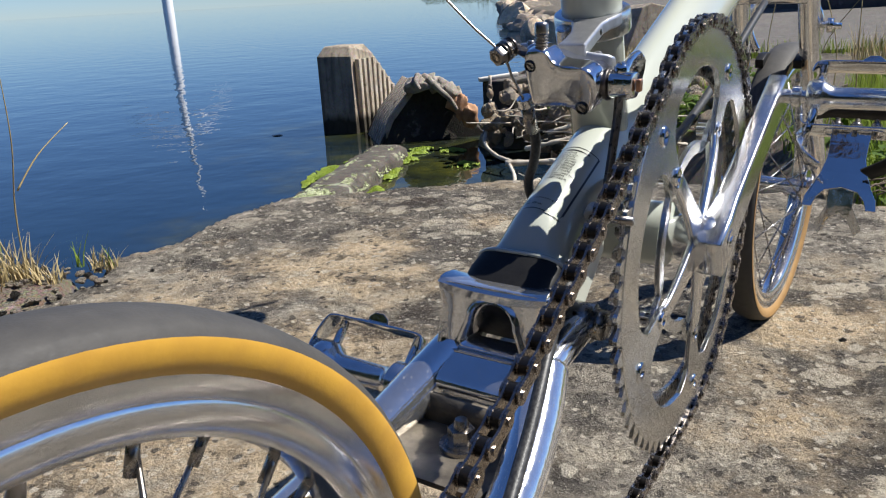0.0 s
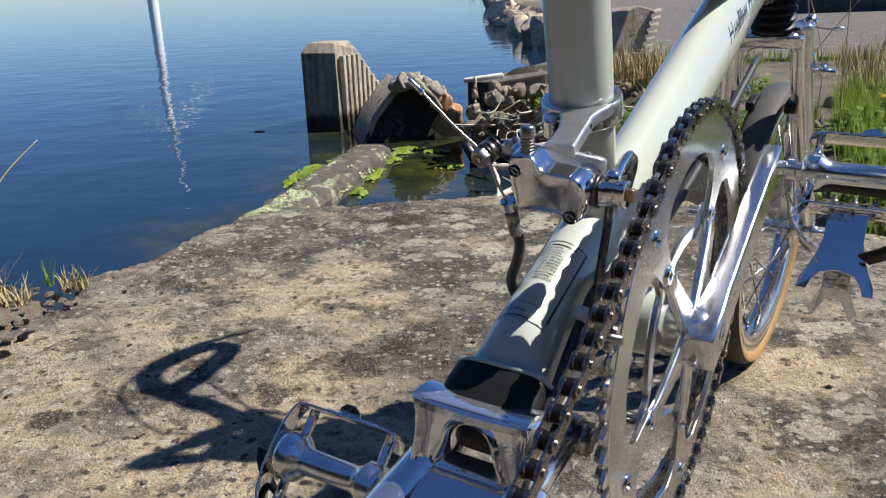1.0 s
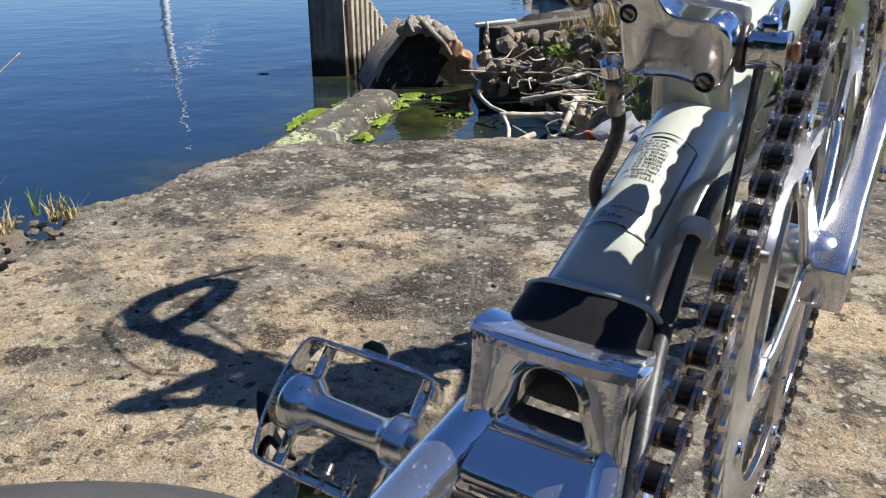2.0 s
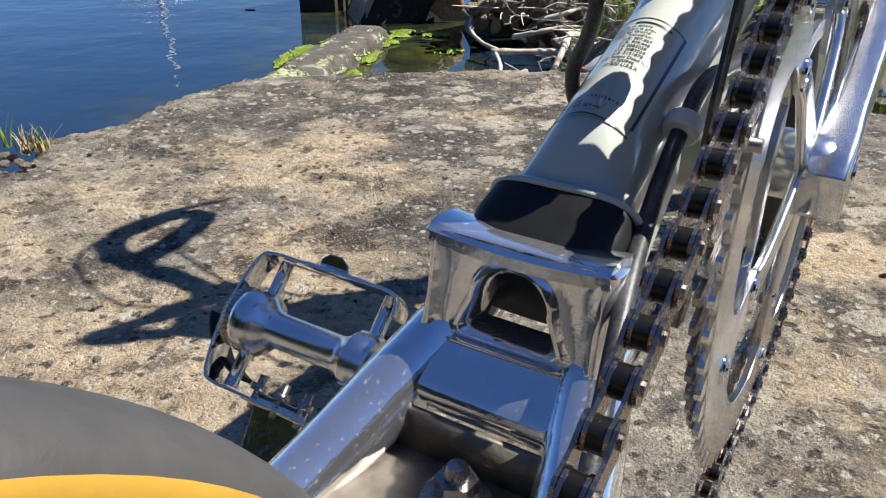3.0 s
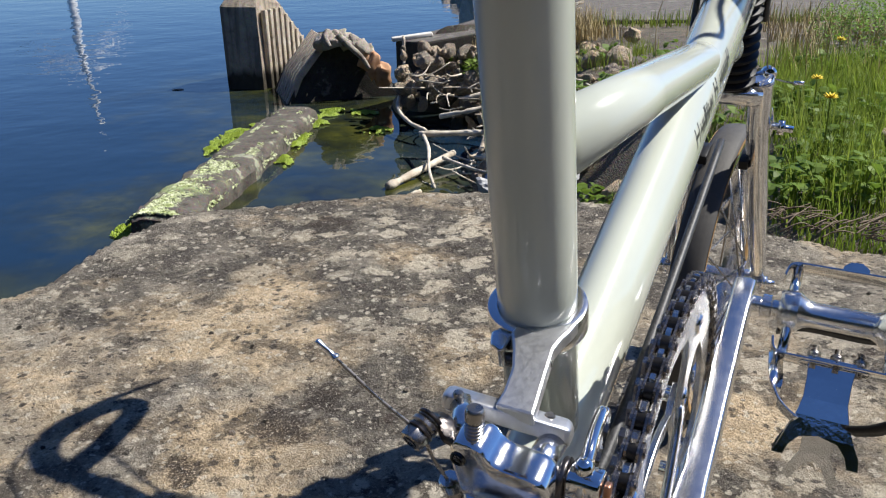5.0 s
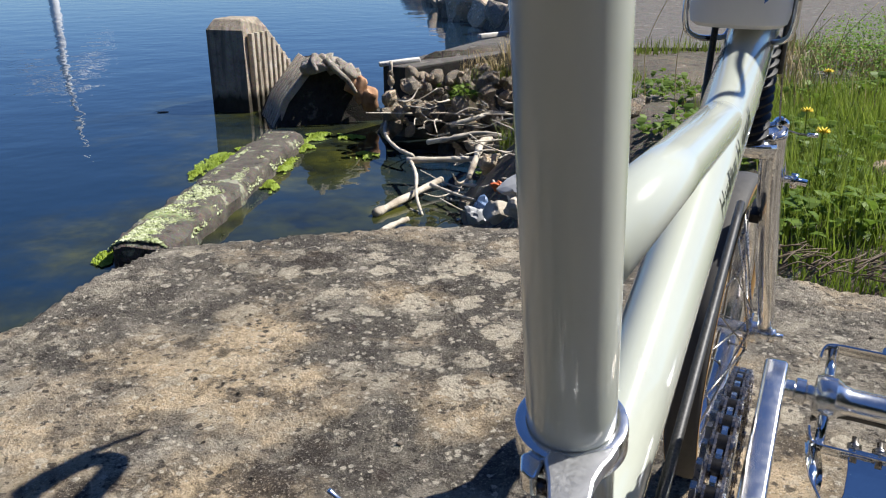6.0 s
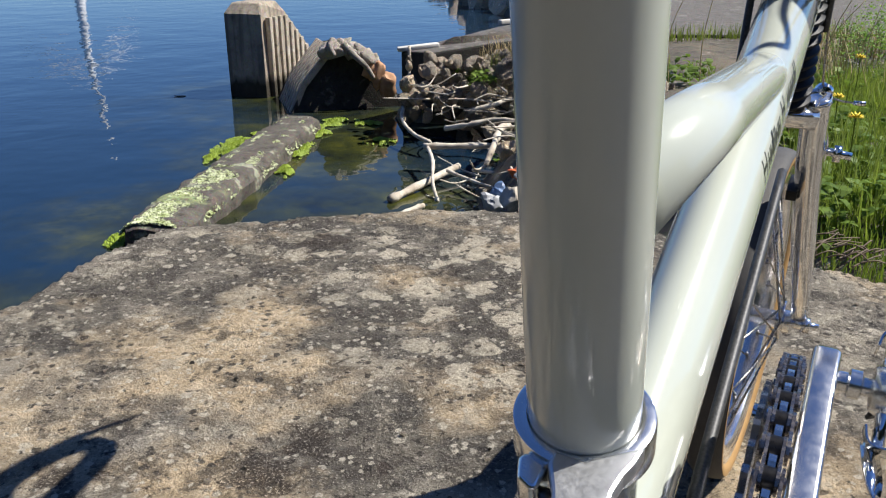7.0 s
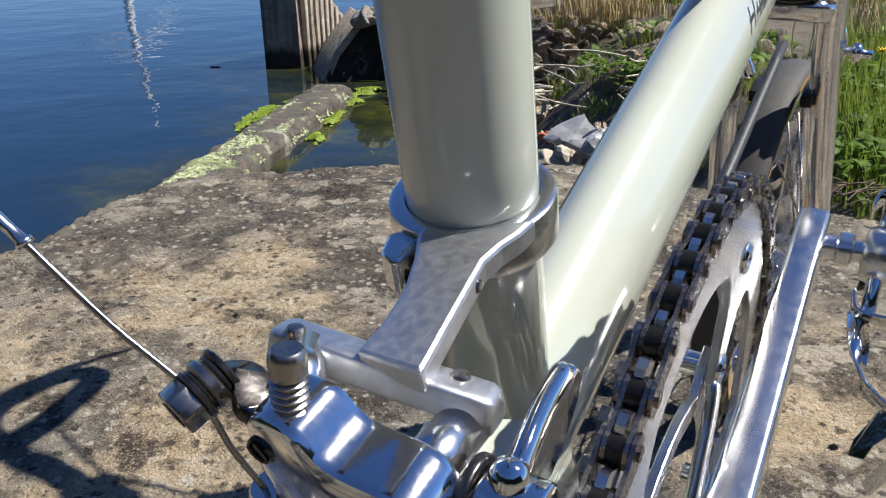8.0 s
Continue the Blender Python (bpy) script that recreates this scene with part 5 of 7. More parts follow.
def ramp_of(nt, fac, stops):
    r = nt.nodes.new("ShaderNodeValToRGB")
    el = r.color_ramp.elements
    while len(el) < len(stops):
        el.new(0.5)
    for e, (p, c) in zip(el, stops):
        e.position, e.color = p, (*c, 1)
    nt.links.new(fac, r.inputs["Fac"])
    return r.outputs["Color"]


def tex(nt, tc, kind, scale, detail=5.0, rough=0.55, out="Fac", warp=None, offset=(0, 0, 0)):
    n = nt.nodes.new("ShaderNodeTexNoise" if kind == "noise" else "ShaderNodeTexVoronoi")
    n.inputs["Scale"].default_value = scale
    if kind == "noise":
        n.inputs["Detail"].default_value, n.inputs["Roughness"].default_value = detail, rough
    src = tc.outputs["Object"]
    mp = nt.nodes.new("ShaderNodeMapping")
    mp.inputs["Location"].default_value = offset
    nt.links.new(src, mp.inputs["Vector"])
    v = mp.outputs["Vector"]
    if warp:
        w = nt.nodes.new("ShaderNodeTexNoise")
        w.inputs["Scale"].default_value, w.inputs["Detail"].default_value = warp[0], 3
        nt.links.new(src, w.inputs["Vector"])
        va = nt.nodes.new("ShaderNodeVectorMath")
        va.operation = "MULTIPLY_ADD"
        va.inputs[1].default_value = (warp[1],) * 3
        nt.links.new(w.outputs["Color"], va.inputs[0])
        nt.links.new(v, va.inputs[2])
        v = va.outputs[0]
    nt.links.new(v, n.inputs["Vector"])
    return n.outputs[out if kind == "noise" else ("Distance" if out == "Fac" else out)]


def mix(nt, fac, a, b, mode="MIX"):
    n = nt.nodes.new("ShaderNodeMix")
    n.data_type, n.blend_type = "RGBA", mode
    for sock, val in ((n.inputs[0], fac), (n.inputs[6], a), (n.inputs[7], b)):
        if isinstance(val, (int, float)):
            sock.default_value = val
        elif isinstance(val, tuple):
            sock.default_value = (*val, 1)
        else:
            nt.links.new(val, sock)
    return n.outputs[2]


def remap(nt, val, a, b, c=0.0, d=1.0):
    n = nt.nodes.new("ShaderNodeMapRange")
    for i, x in enumerate((a, b, c, d)):
        n.inputs[1 + i].default_value = x
    nt.links.new(val, n.inputs[0])
    return n.outputs[0]


def math_node(nt, op, a, b):
    n = nt.nodes.new("ShaderNodeMath")
    n.operation = op
    for sock, val in ((n.inputs[0], a), (n.inputs[1], b)):
        if isinstance(val, (int, float)):
            sock.default_value = val
        else:
            nt.links.new(val, sock)
    return n.outputs[0]


def concrete(name, dark=(0.085, 0.078, 0.068), mid=(0.20, 0.175, 0.14), tan=(0.36, 0.285, 0.185), pale=(0.55, 0.51, 0.43), tan_at=(0.50, 0.60), relief=1.0):
    """Old weathered concrete: exposed grit, tan bare patches, pale lichen, dark pits."""
    m = bpy.data.materials.new(name)
    m.use_nodes = True
    nt, b, tc = node_chain(m)
    big = tex(nt, tc, "noise", 2.3, 6, 0.6, warp=(4.0, 0.12), offset=(3.1, 1.7, 0))
    med = tex(nt, tc, "noise", 14, 6, 0.65, offset=(1, 5, 2))
    fine = tex(nt, tc, "noise", 95, 5, 0.7)
    grit = tex(nt, tc, "voronoi", 150)
    gritcol = tex(nt, tc, "voronoi", 150, out="Color")
    base = ramp_of(nt, med, [(0.30, dark), (0.46, mid), (0.70, tuple(c * 1.25 for c in mid))])
    base = mix(nt, remap(nt, big, *tan_at), base, ramp_of(nt, med, [(0.25, tuple(c * 0.72 for c in tan)), (0.65, tan)]))
    lich = tex(nt, tc, "noise", 9, 5, 0.6, warp=(20, 0.03), offset=(7, 3, 0))
    base = mix(nt, math_node(nt, "MULTIPLY", remap(nt, lich, 0.60, 0.66), 0.75), base, pale)
    sp = remap(nt, fine, 0.62, 0.70)
    base = mix(nt, math_node(nt, "MULTIPLY", sp, 0.7), base, pale)
    base = mix(nt, math_node(nt, "MULTIPLY", remap(nt, fine, 0.42, 0.33), 0.8), base, tuple(c * 0.45 for c in dark))
    blot = tex(nt, tc, "noise", 7, 6, 0.7, warp=(15, 0.05), offset=(9, 9, 1))
    base = mix(nt, math_node(nt, "MULTIPLY", remap(nt, blot, 0.62, 0.67), 0.8), base, tuple(c * 0.6 for c in dark))
    base = mix(nt, 0.22, base, gritcol, "SOFT_LIGHT")
    nt.links.new(base, b.inputs["Base Color"])
    b.inputs["Roughness"].default_value = 0.9
    b.inputs["Specular IOR Level"].default_value = 0.25
    h = math_node(nt, "ADD", math_node(nt, "MULTIPLY", fine, 0.9), math_node(nt, "MULTIPLY", grit, -0.5))
    bp = nt.nodes.new("ShaderNodeBump")
    bp.inputs["Strength"].default_value, bp.inputs["Distance"].default_value = 0.9 * relief, 0.006
    nt.links.new(h, bp.inputs["Height"])
    nt.links.new(bp.outputs["Normal"], b.inputs["Normal"])
    return m


def spots(nt, tc, places, warp, soft, level=None):
    """A mask of ragged patches: centre, radius."""
    w = nt.nodes.new("ShaderNodeTexNoise")
    w.inputs["Scale"].default_value, w.inputs["Detail"].default_value, w.inputs["Roughness"].default_value = warp[0], 6, 0.62
    nt.links.new(tc.outputs["Object"], w.inputs["Vector"])
    out = None
    for x, y, r in places:
        d = nt.nodes.new("ShaderNodeVectorMath")
        d.operation = "DISTANCE"
        d.inputs[1].default_value = (x, y, level if level is not None else SLOPE * y)
        nt.links.new(tc.outputs["Object"], d.inputs[0])
        v = math_node(nt, "ADD", d.outputs["Value"], math_node(nt, "MULTIPLY", math_node(nt, "SUBTRACT", w.outputs["Fac"], 0.5), warp[1] * r * 4))
        m_ = remap(nt, v, r * (1 - soft), r * (1 + soft), 1.0, 0.0)
        out = m_ if out is None else math_node(nt, "MAXIMUM", out, m_)
    return out


def slab_surface():
    """The slab by the water: grey lichen crust with chips and pits, bare tan patches, round pale lichens, dark stains."""
    m = bpy.data.materials.new("weathered_concrete")
    m.use_nodes = True
    nt, b, tc = node_chain(m)
    med = tex(nt, tc, "noise", 16, 8, 0.72, offset=(1, 5, 2))
    fine = tex(nt, tc, "noise", 75, 6, 0.75, warp=(40, 0.01))
    vfine = tex(nt, tc, "noise", 330, 3, 0.7)
    big = tex(nt, tc, "noise", 4.2, 6, 0.68, warp=(9, 0.06), offset=(5, 2, 0))

    def chips(scale, share, size, off, wob=0.30):
        """Ragged chips: a share of the cells, each with its own outline."""
        w_ = (scale * 1.7, wob / scale * 1.6)
        dist = tex(nt, tc, "voronoi", scale, warp=w_, offset=off)
        sep = nt.nodes.new("ShaderNodeSeparateColor")
        nt.links.new(tex(nt, tc, "voronoi", scale, out="Color", warp=w_, offset=off), sep.inputs[0])
        pick = remap(nt, sep.outputs[0], 1.0 - share, 1.0 - share + 0.02)
        grow = math_node(nt, "ADD", dist, math_node(nt, "MULTIPLY", math_node(nt, "SUBTRACT", sep.outputs[1], 0.5), 0.25))
        return math_node(nt, "MULTIPLY", pick, remap(nt, math_node(nt, "ADD", grow, math_node(nt, "MULTIPLY", math_node(nt, "SUBTRACT", fine, 0.5), 0.5)), size + 0.05, size - 0.05))

    crust = ramp_of(nt, med, [(0.28, (0.060, 0.056, 0.052)), (0.42, (0.165, 0.150, 0.130)), (0.54, (0.30, 0.270, 0.225)), (0.70, (0.46, 0.41, 0.34))])
    tan = ramp_of(nt, tex(nt, tc, "noise", 34, 7, 0.74), [(0.28, (0.27, 0.20, 0.125)), (0.46, (0.56, 0.435, 0.285)), (0.68, (0.76, 0.63, 0.46))])
    tanmask = spots(nt, tc, [(-0.36, 1.16, 0.13), (-0.24, 1.26, 0.13), (-0.16, 1.36, 0.10), (-0.08, 1.22, 0.09), (0.16, 1.18, 0.075), (0.45, 0.95, 0.08), (0.36, 0.70, 0.07), (0.62, 0.80, 0.08), (0.40, 0.45, 0.12), (0.12, 1.55, 0.06), (-0.42, 0.98, 0.10), (-0.15, 0.80, 0.14), (-0.30, 0.72, 0.10), (-0.05, 0.62, 0.12), (-0.45, 0.62, 0.14), (-0.25, 0.52, 0.14), (-0.58, 1.05, 0.12), (-0.55, 0.85, 0.15), (-0.38, 0.86, 0.12), (-0.70, 0.70, 0.15), (-0.12, 0.98, 0.08)], (7.0, 1.0), 0.40)
    far_crust = spots(nt, tc, [(-0.15, 1.66, 0.26), (0.30, 1.50, 0.30), (0.10, 1.85, 0.2), (-0.40, 1.50, 0.12), (0.02, 1.12, 0.12), (0.30, 1.05, 0.16), (-0.22, 1.42, 0.15), (0.01, 1.33, 0.14), (-0.08, 1.24, 0.07), (0.44, 0.80, 0.12), (0.33, 0.68, 0.09), (0.53, 1.00, 0.09)], (6.0, 0.9), 0.45)
    crust = mix(nt, math_node(nt, "MULTIPLY", far_crust, 0.85), crust, mix(nt, 1.0, crust, (0.40, 0.40, 0.41), "MULTIPLY"))
    tanmask = math_node(nt, "MULTIPLY", tanmask, remap(nt, math_node(nt, "ADD", big, math_node(nt, "MULTIPLY", med, 0.5)), 0.62, 0.78, 0.25, 1.0))
    base = mix(nt, math_node(nt, "MULTIPLY", tanmask, 0.92), crust, tan)
    base = mix(nt, math_node(nt, "MULTIPLY", remap(nt, big, 0.53, 0.63), 0.55), base, tan)
    # ragged dark crust with pale bare flakes between
    ragged = tex(nt, tc, "noise", 11, 9, 0.76, warp=(28, 0.03), offset=(8, 1, 0))
    base = mix(nt, math_node(nt, "MULTIPLY", remap(nt, ragged, 0.475, 0.425), 0.72), base, (0.075, 0.066, 0.058))
    base = mix(nt, math_node(nt, "MULTIPLY", remap(nt, ragged, 0.56, 0.61), 0.55), base, (0.56, 0.50, 0.40))
    # round lichens
    lv = tex(nt, tc, "voronoi", 14, warp=(24, 0.055), offset=(2.3, 0.4, 0))
    lzone = spots(nt, tc, [(0.12, 1.62, 0.26), (0.05, 1.42, 0.18), (0.27, 1.72, 0.2), (0.16, 1.20, 0.08), (0.25, 1.40, 0.14), (0.55, 1.05, 0.22), (0.45, 0.65, 0.22), (0.9, 0.9, 0.2), (-0.3, 1.75, 0.10), (-0.48, 1.52, 0.07)], (5.0, 0.8), 0.5)
    lich = math_node(nt, "MULTIPLY", remap(nt, math_node(nt, "ADD", lv, math_node(nt, "ADD", math_node(nt, "MULTIPLY", fine, 0.40), math_node(nt, "MULTIPLY", med, 0.60))), 0.885, 0.86), lzone)
    base = mix(nt, math_node(nt, "MULTIPLY", lich, 0.88), base, ramp_of(nt, fine, [(0.3, (0.40, 0.34, 0.26)), (0.6, (0.64, 0.58, 0.47))]))
    # pale chips, dark grains and pits
    base = mix(nt, math_node(nt, "MULTIPLY", chips(38, 0.16, 0.30, (1, 1, 0)), 0.75), base, (0.60, 0.55, 0.46))
    base = mix(nt, math_node(nt, "MULTIPLY", chips(95, 0.28, 0.32, (4, 2, 0)), 0.80), base, (0.62, 0.57, 0.48))
    base = mix(nt, math_node(nt, "MULTIPLY", chips(70, 0.24, 0.33, (7, 3, 0), 0.5), 0.85), base, (0.050, 0.044, 0.040))
    pit = chips(30, 0.08, 0.26, (2, 8, 0), 0.6)
    base = mix(nt, math_node(nt, "MULTIPLY", pit, 0.65), base, (0.065, 0.048, 0.042))
    base = mix(nt, math_node(nt, "MULTIPLY", remap(nt, fine, 0.60, 0.66), 0.7), base, (0.62, 0.57, 0.48))
    base = mix(nt, math_node(nt, "MULTIPLY", remap(nt, fine, 0.43, 0.36), 0.85), base, (0.040, 0.035, 0.031))
    base = mix(nt, math_node(nt, "MULTIPLY", remap(nt, vfine, 0.58, 0.66), 0.45), base, (0.66, 0.61, 0.53))
    base = mix(nt, math_node(nt, "MULTIPLY", remap(nt, vfine, 0.42, 0.34), 0.5), base, (0.06, 0.052, 0.045))
    stain = spots(nt, tc, [(-0.088, 1.02, 0.040), (-0.17, 0.945, 0.030), (-0.03, 1.08, 0.030), (-0.30, 1.03, 0.016), (-0.42, 0.90, 0.018), (-0.05, 1.75, 0.05), (0.3, 1.3, 0.05), (0.75, 0.6, 0.05), (0.62, 0.45, 0.06)], (30.0, 1.2), 0.30)
    base = mix(nt, math_node(nt, "MULTIPLY", math_node(nt, "MULTIPLY", stain, remap(nt, vfine, 0.62, 0.54)), 0.85), base, (0.050, 0.040, 0.034))
    base = mix(nt, 1.0, base, (1.11, 1.085, 1.03), "MULTIPLY")
    nt.links.new(base, b.inputs["Base Color"])
    b.inputs["Roughness"].default_value = 0.92
    b.inputs["Specular IOR Level"].default_value = 0.2
    h = math_node(nt, "ADD", math_node(nt, "MULTIPLY", fine, 0.9), math_node(nt, "ADD", math_node(nt, "MULTIPLY", med, 0.9), math_node(nt, "MULTIPLY", vfine, 0.36)))
    h = math_node(nt, "ADD", h, math_node(nt, "MULTIPLY", pit, -0.35))
    bp = nt.nodes.new("ShaderNodeBump")
    bp.inputs["Strength"].default_value, bp.inputs["Distance"].default_value = 1.0, 0.022
    nt.links.new(h, bp.inputs["Height"])
    nt.links.new(bp.outputs["Normal"], b.inputs["Normal"])
    return m


M_SLAB = slab_surface()
M_APRON = concrete("grey_concrete", dark=(0.065, 0.060, 0.055), mid=(0.125, 0.115, 0.103), tan=(0.165, 0.145, 0.12), pale=(0.26, 0.24, 0.21), tan_at=(0.55, 0.7))
M_POST = concrete("old_cast_concrete", dark=(0.18, 0.15, 0.12), mid=(0.34, 0.285, 0.225), tan=(0.46, 0.385, 0.29), pale=(0.55, 0.50, 0.42))
M_ROCK = concrete("dark_rock", dark=(0.045, 0.042, 0.040), mid=(0.105, 0.098, 0.092), tan=(0.17, 0.145, 0.12), pale=(0.34, 0.32, 0.29), tan_at=(0.5, 0.68))
M_RUBBLE = concrete("rubble_stone", dark=(0.085, 0.078, 0.070), mid=(0.21, 0.19, 0.165), tan=(0.33, 0.27, 0.205), pale=(0.52, 0.48, 0.42), tan_at=(0.46, 0.60))
nt = M_RUBBLE.node_tree
shade = nt.nodes.new("ShaderNodeObjectInfo").outputs["Random"]
bsdf = nt.nodes["Principled BSDF"]
stone = bsdf.inputs["Base Color"].links[0].from_socket
nt.links.new(mix(nt, 1.0, stone, ramp_of(nt, shade, [(0.0, (0.85, 0.82, 0.78)), (0.6, (1.5, 1.44, 1.36)), (1.0, (2.6, 2.35, 2.0))]), "MULTIPLY"), bsdf.inputs["Base Color"])
M_RIB = concrete("pale_cast_rib", dark=(0.24, 0.20, 0.155), mid=(0.42, 0.36, 0.28), tan=(0.50, 0.43, 0.33), pale=(0.58, 0.53, 0.45))
for m in (M_POST, M_RIB):
    # tide mark above the waterline, and rain streaks
    nt = m.node_tree
    bsdf, place = nt.nodes["Principled BSDF"], nt.nodes.new("ShaderNodeTexCoord")
    dry = bsdf.inputs["Base Color"].links[0].from_socket
    axes, streak = nt.nodes.new("ShaderNodeSeparateXYZ"), nt.nodes.new("ShaderNodeMapping")
    nt.links.new(place.outputs["Object"], axes.inputs[0])
    nt.links.new(place.outputs["Object"], streak.inputs["Vector"])
    streak.inputs["Scale"].default_value = (26, 26, 2.2)
    runs = nt.nodes.new("ShaderNodeTexNoise")
    runs.inputs["Scale"].default_value, runs.inputs["Detail"].default_value = 1.0, 5
    nt.links.new(streak.outputs["Vector"], runs.inputs["Vector"])
    level = math_node(nt, "ADD", axes.outputs["Z"], math_node(nt, "MULTIPLY", math_node(nt, "SUBTRACT", runs.outputs["Fac"], 0.5), 0.12))
    dry = mix(nt, math_node(nt, "MULTIPLY", remap(nt, runs.outputs["Fac"], 0.50, 0.66), 0.6), dry, (0.10, 0.085, 0.070))
    nt.links.new(mix(nt, remap(nt, level, -0.44, -0.50, 0.0, 0.9), dry, (0.022, 0.020, 0.014)), bsdf.inputs["Base Color"])
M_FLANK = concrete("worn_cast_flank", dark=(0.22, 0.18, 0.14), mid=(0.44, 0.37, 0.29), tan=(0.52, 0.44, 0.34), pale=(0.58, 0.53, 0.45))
# near-black: the apron's side faces, and painted shade on the wedge's front
M_WALL = concrete("black_concrete", dark=(0.018, 0.016, 0.014), mid=(0.040, 0.036, 0.031), tan=(0.07, 0.06, 0.045), pale=(0.16, 0.15, 0.13), tan_at=(0.58, 0.72))
M_SOIL = concrete("gravelly_soil", dark=(0.045, 0.040, 0.033), mid=(0.115, 0.100, 0.080), tan=(0.18, 0.15, 0.11), pale=(0.36, 0.33, 0.29), relief=1.5)
M_BED = concrete("lake_bed", dark=(0.01, 0.014, 0.010), mid=(0.02, 0.026, 0.018), tan=(0.035, 0.036, 0.02), pale=(0.05, 0.05, 0.035))
M_DRIFT = mat("bleached_driftwood", (0.36, 0.30, 0.23), 0.8, second=(0.66, 0.60, 0.50), scale=14, amount=0.65, bump=0.8, bump_scale=70)
M_LOG = concrete("slimy_timber", dark=(0.04, 0.036, 0.031), mid=(0.10, 0.088, 0.073), tan=(0.30, 0.36, 0.16), pale=(0.34, 0.35, 0.25), tan_at=(0.60, 0.70))
M_ALGAE = mat("green_algae", (0.16, 0.24, 0.012), 0.55, second=(0.30, 0.38, 0.03), scale=25, amount=0.5, bump=0.6, bump_scale=90)
M_RUST = mat("rusted_iron", (0.38, 0.19, 0.095), 0.85, second=(0.50, 0.30, 0.18), scale=30, amount=0.6, bump=0.5, bump_scale=120)
def foliage(name, color, second, scale):
    """Thin leaves that let some light through."""
    m = bpy.data.materials.new(name)
    m.use_nodes = True
    nt, b, tc = node_chain(m)
    col = ramp_of(nt, tex(nt, tc, "noise", scale, 4, 0.6), [(0.32, color), (0.66, second)])
    rnd = nt.nodes.new("ShaderNodeNewGeometry").outputs["Random Per Island"]
    col = mix(nt, 0.55, col, ramp_of(nt, rnd, [(0.0, tuple(c * 0.55 for c in color)), (0.5, color), (1.0, second)]))
    nt.links.new(col, b.inputs["Base Color"])
    b.inputs["Roughness"].default_value = 0.55
    b.inputs["Specular IOR Level"].default_value = 0.3
    tl = nt.nodes.new("ShaderNodeBsdfTranslucent")
    nt.links.new(col, tl.inputs["Color"])
    ms = nt.nodes.new("ShaderNodeMixShader")
    ms.inputs[0].default_value = 0.42
    nt.links.new(b.outputs[0], ms.inputs[1])
    nt.links.new(tl.outputs[0], ms.inputs[2])
    nt.links.new(ms.outputs[0], nt.nodes["Material Output"].inputs[0])
    return m


M_GRASS = foliage("grass", (0.15, 0.215, 0.028), (0.29, 0.33, 0.07), 3)
M_DRYGRASS = mat("dry_grass", (0.34, 0.25, 0.11), 0.7, second=(0.45, 0.36, 0.18), scale=12, amount=0.5)
M_LEAF = foliage("weed_leaves", (0.095, 0.17, 0.02), (0.20, 0.29, 0.045), 8)
M_WOODS = mat("far_woods", (0.02, 0.035, 0.015), 0.8, second=(0.04, 0.06, 0.02), scale=0.2, amount=0.6)
M_WHITE = mat("white_tower_paint", (0.75, 0.75, 0.75), 0.4, scale=0.05)

# water
M_WATER = bpy.data.materials.new("lake_water")
M_WATER.use_nodes = True
nt, b, tc = node_chain(M_WATER)
murk = spots(nt, tc, [(-0.3, 6.3, 0.9), (0.0, 5.5, 0.7), (-0.3, 4.7, 0.6), (-0.9, 2.3, 0.6), (-0.9, 6.6, 0.5), (0.0, 3.6, 0.5), (-0.7, 3.6, 0.5)], (2.5, 0.7), 0.6, WATER)
weed = ramp_of(nt, tex(nt, tc, "noise", 3.0, 6, 0.65, warp=(2, 0.3)), [(0.34, (0.010, 0.013, 0.010)), (0.52, (0.030, 0.034, 0.010)), (0.68, (0.075, 0.075, 0.012))])
nt.links.new(mix(nt, math_node(nt, "MULTIPLY", murk, 0.95), (0.007, 0.020, 0.040), weed), b.inputs["Base Color"])
b.inputs["Roughness"].default_value = 0.015
b.inputs["IOR"].default_value = 1.33
wv = tex(nt, tc, "noise", 1.6, 3, 0.5)
wv2 = tex(nt, tc, "noise", 7.0, 2, 0.5)
bp = nt.nodes.new("ShaderNodeBump")
bp.inputs["Strength"].default_value, bp.inputs["Distance"].default_value = 0.5, 0.018
nt.links.new(math_node(nt, "ADD", wv, math_node(nt, "MULTIPLY", wv2, 0.15)), bp.inputs["Height"])
nt.links.new(bp.outputs["Normal"], b.inputs["Normal"])

bm = bmesh.new()
plate(bm, [(-2500, -300), (2500, -300), (2500, 4500), (-2500, 4500)], lambda a, c, w: Vector((a, c, WATER + w - 0.01)), 0.02)
tagged(part("water", bm, M_WATER, smooth=False), "calm dark blue lake water with faint ripples", "water", kind="structure")

# the slab
SLAB = [(-0.612, 1.415), (-0.525, 1.50), (-0.445, 1.75), (-0.385, 1.865), (-0.27, 1.890), (-0.14, 1.90), (0.0, 1.94), (0.17, 1.95), (0.43, 1.905), (0.60, 1.76), (0.76, 1.63), (0.89, 1.50), (1.02, 1.40), (1.7, 1.15), (1.7, -1.2), (-1.4, -1.2), (-1.4, 0.80), (-0.76, 1.02), (-0.62, 1.18), (-0.57, 1.285)]


def slab_z(x, y):
    t = min(1.0, max(0.0, (0.55 - y) / 0.5))
    return SLOPE * y - 0.0106 * t * t * (3 - 2 * t) + 0.006 * nz(x, y, 0.3, 3.0) + 0.005 * nz(x, y, 1.3, 11.0) + 0.0035 * nz(x, y, 2.1, 38.0) + 0.0022 * nz(x, y, 4.1, 75.0)


STEP = 0.009
xs = np.arange(-1.4, 1.71, STEP)
ys = np.arange(-1.2, 1.99, STEP)
keep = {}
verts, faces = [], []


